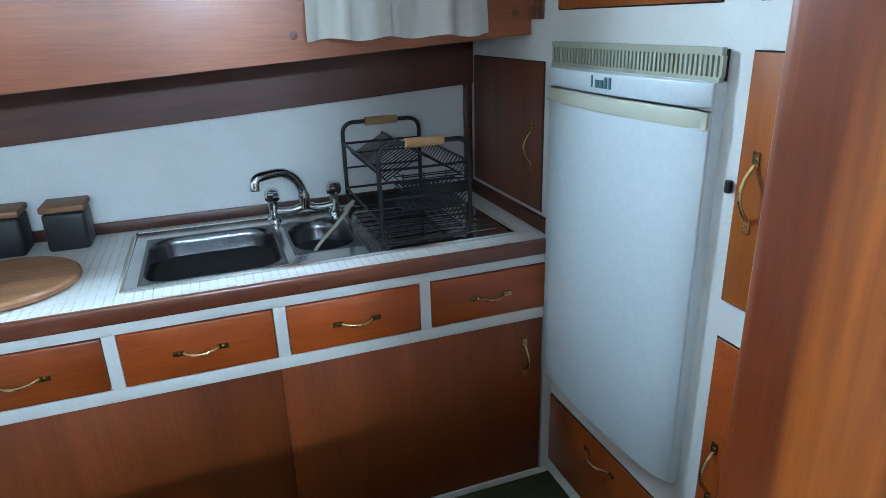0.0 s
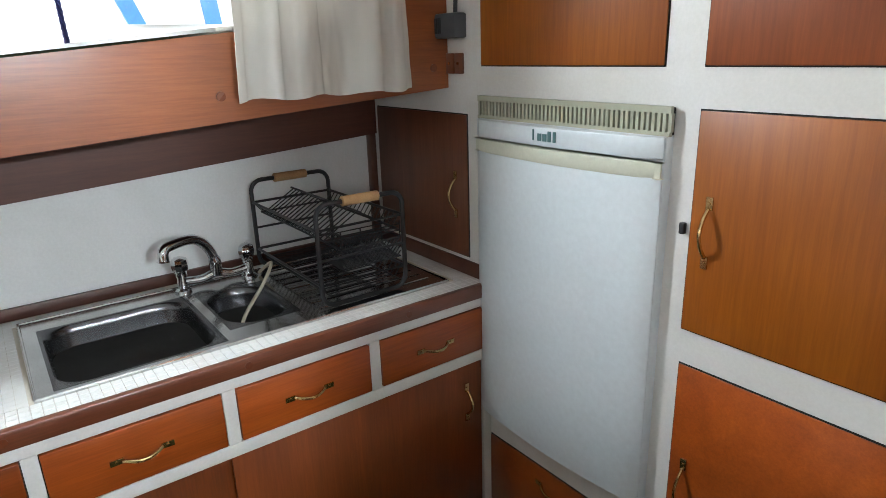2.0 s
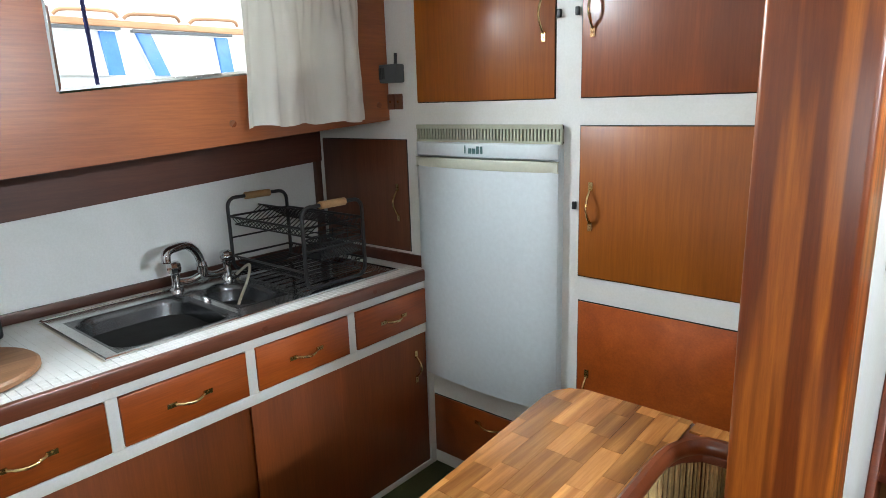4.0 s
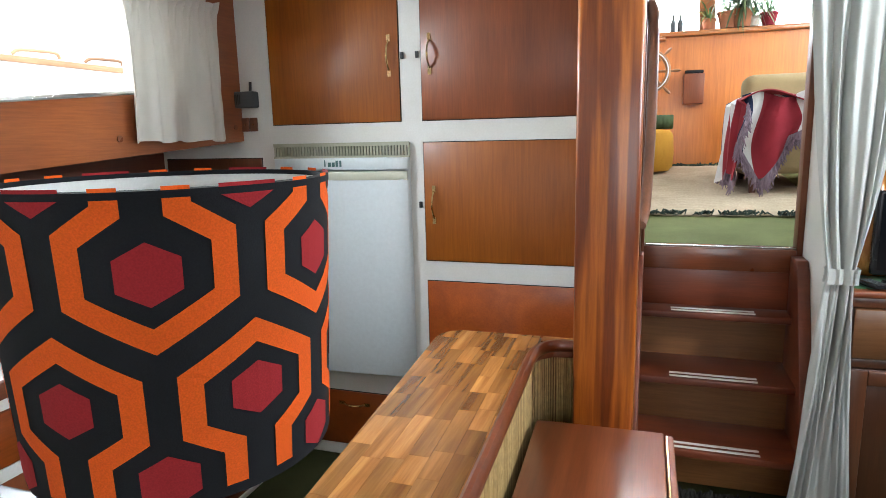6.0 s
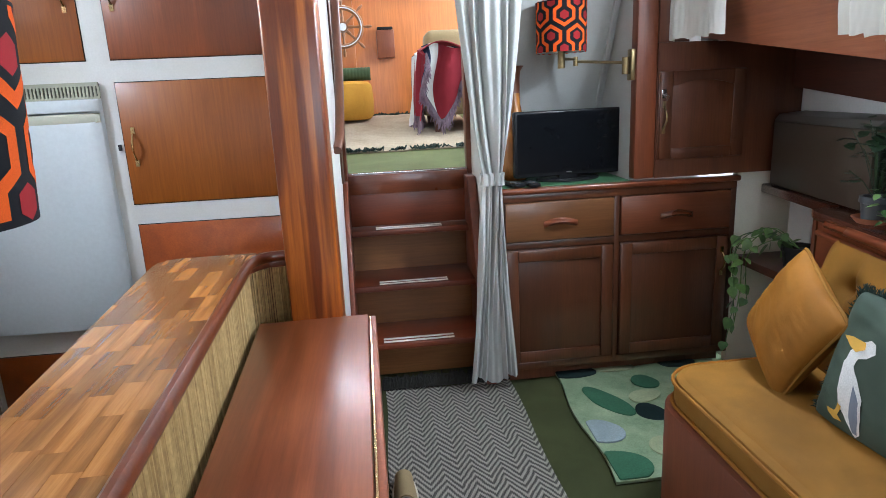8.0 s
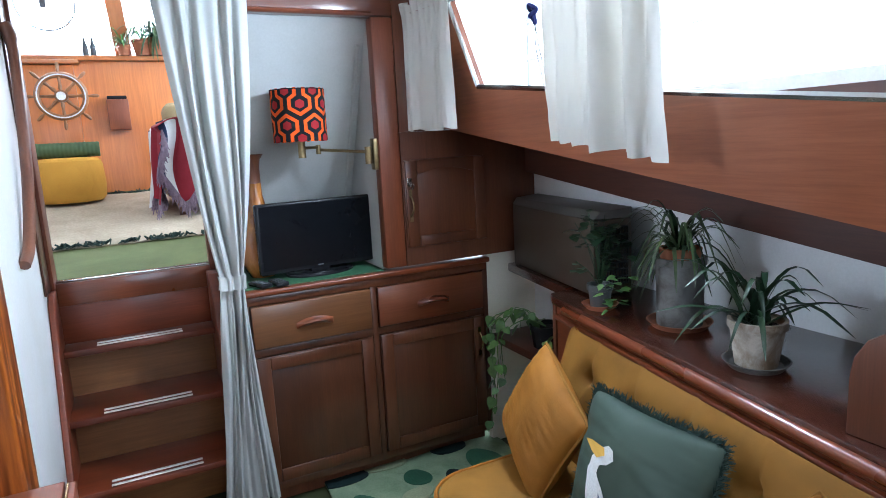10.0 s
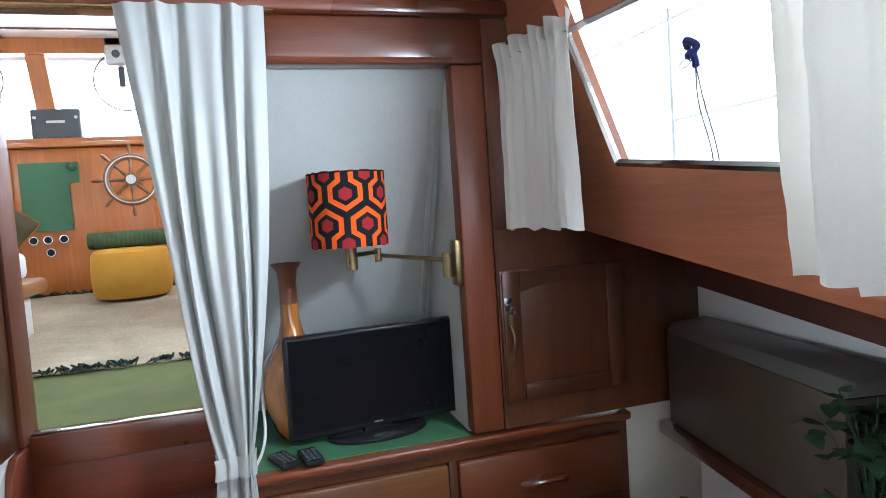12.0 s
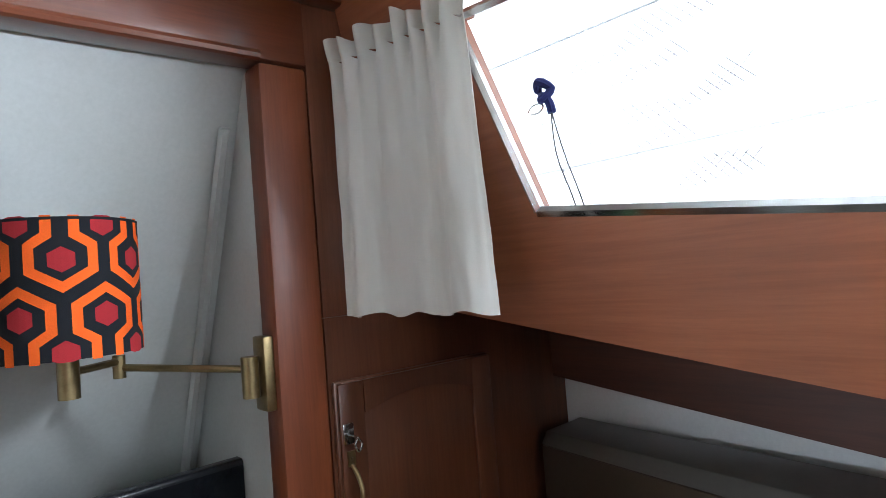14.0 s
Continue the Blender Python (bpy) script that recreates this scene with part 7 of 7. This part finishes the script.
bm = bmesh.new()
for s_ in (0, 1, 2):
    tube([(-1.8 + 0.0035 * math.cos(i * 0.6 + s_ * 2.094), 0.032 + 0.018 * i / 110 + 0.0035 * math.sin(i * 0.6 + s_ * 2.094), 1.95 - 0.49 * i / 110) for i in range(111)], 0.0032, 5, bm)
part("line", bm, "rope", hl)
pn = thing("rail_netting", (2.45, 0.6, 1.6), "white safety netting along the side-deck rail", "netting")
bm = bmesh.new()
rnd = random.Random(77)
for band_ in range(5):
    z_, y_ = 1.66 + band_ * 0.11, 0.55 + 0.16 * (band_ % 2)
    for i in range(34):
        a_ = y_ + i * 0.028
        h_ = 0.05 + 0.02 * math.sin(i * 0.5 + band_)
        up = 0.16 * (a_ - y_)
        tube([(2.42, a_, z_ - up), (2.42, a_ + h_, z_ - up + h_)], 0.0014, 4, bm, 1, False)
        tube([(2.42, a_, z_ - up + h_), (2.42, a_ + h_, z_ - up)], 0.0014, 4, bm, 1, False)
part("net", bm, "grey_plastic", pn, kind="stuff")
for z in (1.76, 2.16):
    part("wire", tube([(2.42, -2.5, z), (2.42, 2.2, z)], 0.005, 6), "alu", pn)
for y in (-1.6, 0.0, 1.5):
    part("stanchion", tube([(2.42, y, 1.45), (2.42, y, 2.2)], 0.012, 8), "alu", pn)
rp = thing("mooring_rope", (2.0, 0.82, 1.46), "navy blue rope tied to the deck rail", "rope")
part("knot", tube(smooth_line([(2.02, 0.90, 1.885), (2.0, 0.88, 1.90), (2.02, 0.86, 1.88), (2.0, 0.875, 1.855), (2.02, 0.885, 1.87), (2.01, 0.86, 1.845), (2.01, 0.855, 1.82)], 5), 0.011, 8), "rope", rp)
for o in (0.0, 0.022):
    part("fall", tube(smooth_line([(2.01, 0.858, 1.83), (2.01, 0.83 + o, 1.72), (2.01, 0.79 + o, 1.60), (2.01, 0.765 + o, 1.48)], 5), 0.0022, 6), "grey_plastic", rp, "thin grey lines")
part("shackle", tube(smooth_line([(2.01, 0.93, 1.835), (2.01, 0.915, 1.85), (2.01, 0.89, 1.85), (2.01, 0.88, 1.84), (2.01, 0.895, 1.83), (2.01, 0.92, 1.83)], 4), 0.003, 6), "steel", rp)
part("coil", tube(smooth_line([(2.01, 0.80, 1.475), (1.99, 0.77, 1.49), (2.01, 0.73, 1.475), (2.04, 0.755, 1.49), (2.01, 0.79, 1.51), (1.99, 0.75, 1.505)], 5), 0.010, 8), "rope", rp)
part("side_deck_starboard", box((1.62, -3.4, 1.40), (2.6, 3.0, 1.46)), "boat_white", label="white side deck outside the window", category="deck", kind="structure")
part("side_deck_port", box((-2.6, -3.4, 1.402), (-1.56, 3.0, 1.44)), "boat_white", label="white side deck outside the galley window", category="deck", kind="structure")

# dowels in the cabin side
for y in (0.296, 0.395, 0.90):
    part("trim_dowel", tube([(-1.4995, y, L_LOW(y) + 0.06), (-1.4965, y, L_LOW(y) + 0.06)], 0.011, 14), "trim", label="round wooden plug in the cabin side", category="trim", kind="structure")


# ---- laid pieces, last: bar blocks and worktop tiles ----
def clip(poly, p, n):
    """Keep the side of a line through p that n points away from."""
    out = []
    for a, b in zip(poly, poly[1:] + poly[:1]):
        da = (a[0] - p[0]) * n[0] + (a[1] - p[1]) * n[1]
        db = (b[0] - p[0]) * n[0] + (b[1] - p[1]) * n[1]
        if da <= 0:
            out.append(a)
        if (da < 0 < db) or (db < 0 < da):
            t = da / (da - db)
            out.append((a[0] + (b[0] - a[0]) * t, a[1] + (b[1] - a[1]) * t))
    return out


EDGES = [((-0.3, 0.472), (0, 1)), ((-0.425, 0.465), (-0.45, 1)), ((-0.456, 0.442), (-1, 0.7)), ((-0.472, 0.40), (-1, 0.12)), ((-0.3645, -1.18), (-1, -0.0693)), ((-0.3, -1.183), (0, -1)), ((-0.165, 0.30), (1, 0.032))]
rnd = random.Random(31)
for c in range(9):
    x0 = -0.49 + c * 0.0425
    y = 0.50 - rnd.uniform(0, 0.14)
    first = 0.50
    while first > -1.2:
        y1 = first
        y0 = max(y, -1.2)
        poly = [(x0 + 0.0003, y0 + 0.0003), (x0 + 0.0422, y0 + 0.0003), (x0 + 0.0422, y1 - 0.0003), (x0 + 0.0003, y1 - 0.0003)]
        poly = [(q[0] + 0.034 * (0.4 - q[1]), q[1]) for q in poly]
        for p_, n_ in EDGES:
            if len(poly) > 2:
                poly = clip(poly, p_, n_)
        if len(poly) > 2:
            area = 0.5 * abs(sum(a[0] * b[1] - b[0] * a[1] for a, b in zip(poly, poly[1:] + poly[:1])))
            if area > 2e-5:
                part("block", prism(poly, "z", BZ - 0.005, BZ), "block", bar)
        first = y
        y -= rnd.uniform(0.09, 0.19)
for x0, x1, y0, y1 in ((-0.163, -0.11, 0.43, 0.472), (-0.11, -0.053, 0.43, 0.472), (-0.14, -0.09, 0.388, 0.4295), (-0.09, -0.053, 0.40, 0.4295)):
    part("block", box((x0 + 0.0003, y0, BZ - 0.005), (x1 - 0.0003, y1, BZ)), "block", bar)

tile_mesh = bpy.data.meshes.new("tile")
bm = box((-0.0103, -0.0103, -0.003), (0.0103, 0.0103, 0.0), 0.0012, 1)
bm.to_mesh(tile_mesh)
bm.free()
tile_mesh.materials.append(M["tile"])
rest = bmesh.new()
count = 0
spots = []
for i in range(28):
    x = -1.353 - i * 0.0212
    for j in range(100):
        y = 0.937 - j * 0.0212
        if x > -1.934 and not (-1.902 < x < -1.396 and -0.198 < y < 0.874):
            spots.append((x, y))
spots.sort(key=lambda s: (abs(s[0] + 1.353) > 0.05, abs(s[1])))
for x, y in spots:
    count += 1
    if count <= 300:
        o = new("tile", tile_mesh)
        o.parent = wt
        o.matrix_parent_inverse = Matrix.Translation(-wt.location)
        o.location = (x, y, CT)
    else:
        z0, z1 = CT - 0.003, CT
        v = [rest.verts.new((x + sx * 0.0103, y + sy * 0.0103, z)) for z in (z0, z1) for sx, sy in ((-1, -1), (1, -1), (1, 1), (-1, 1))]
        rest.faces.new(v[4:])
        for a in range(4):
            rest.faces.new((v[a], v[(a + 1) % 4], v[4 + (a + 1) % 4], v[4 + a]))
part("tiles", rest, "tile", wt, kind="stuff")
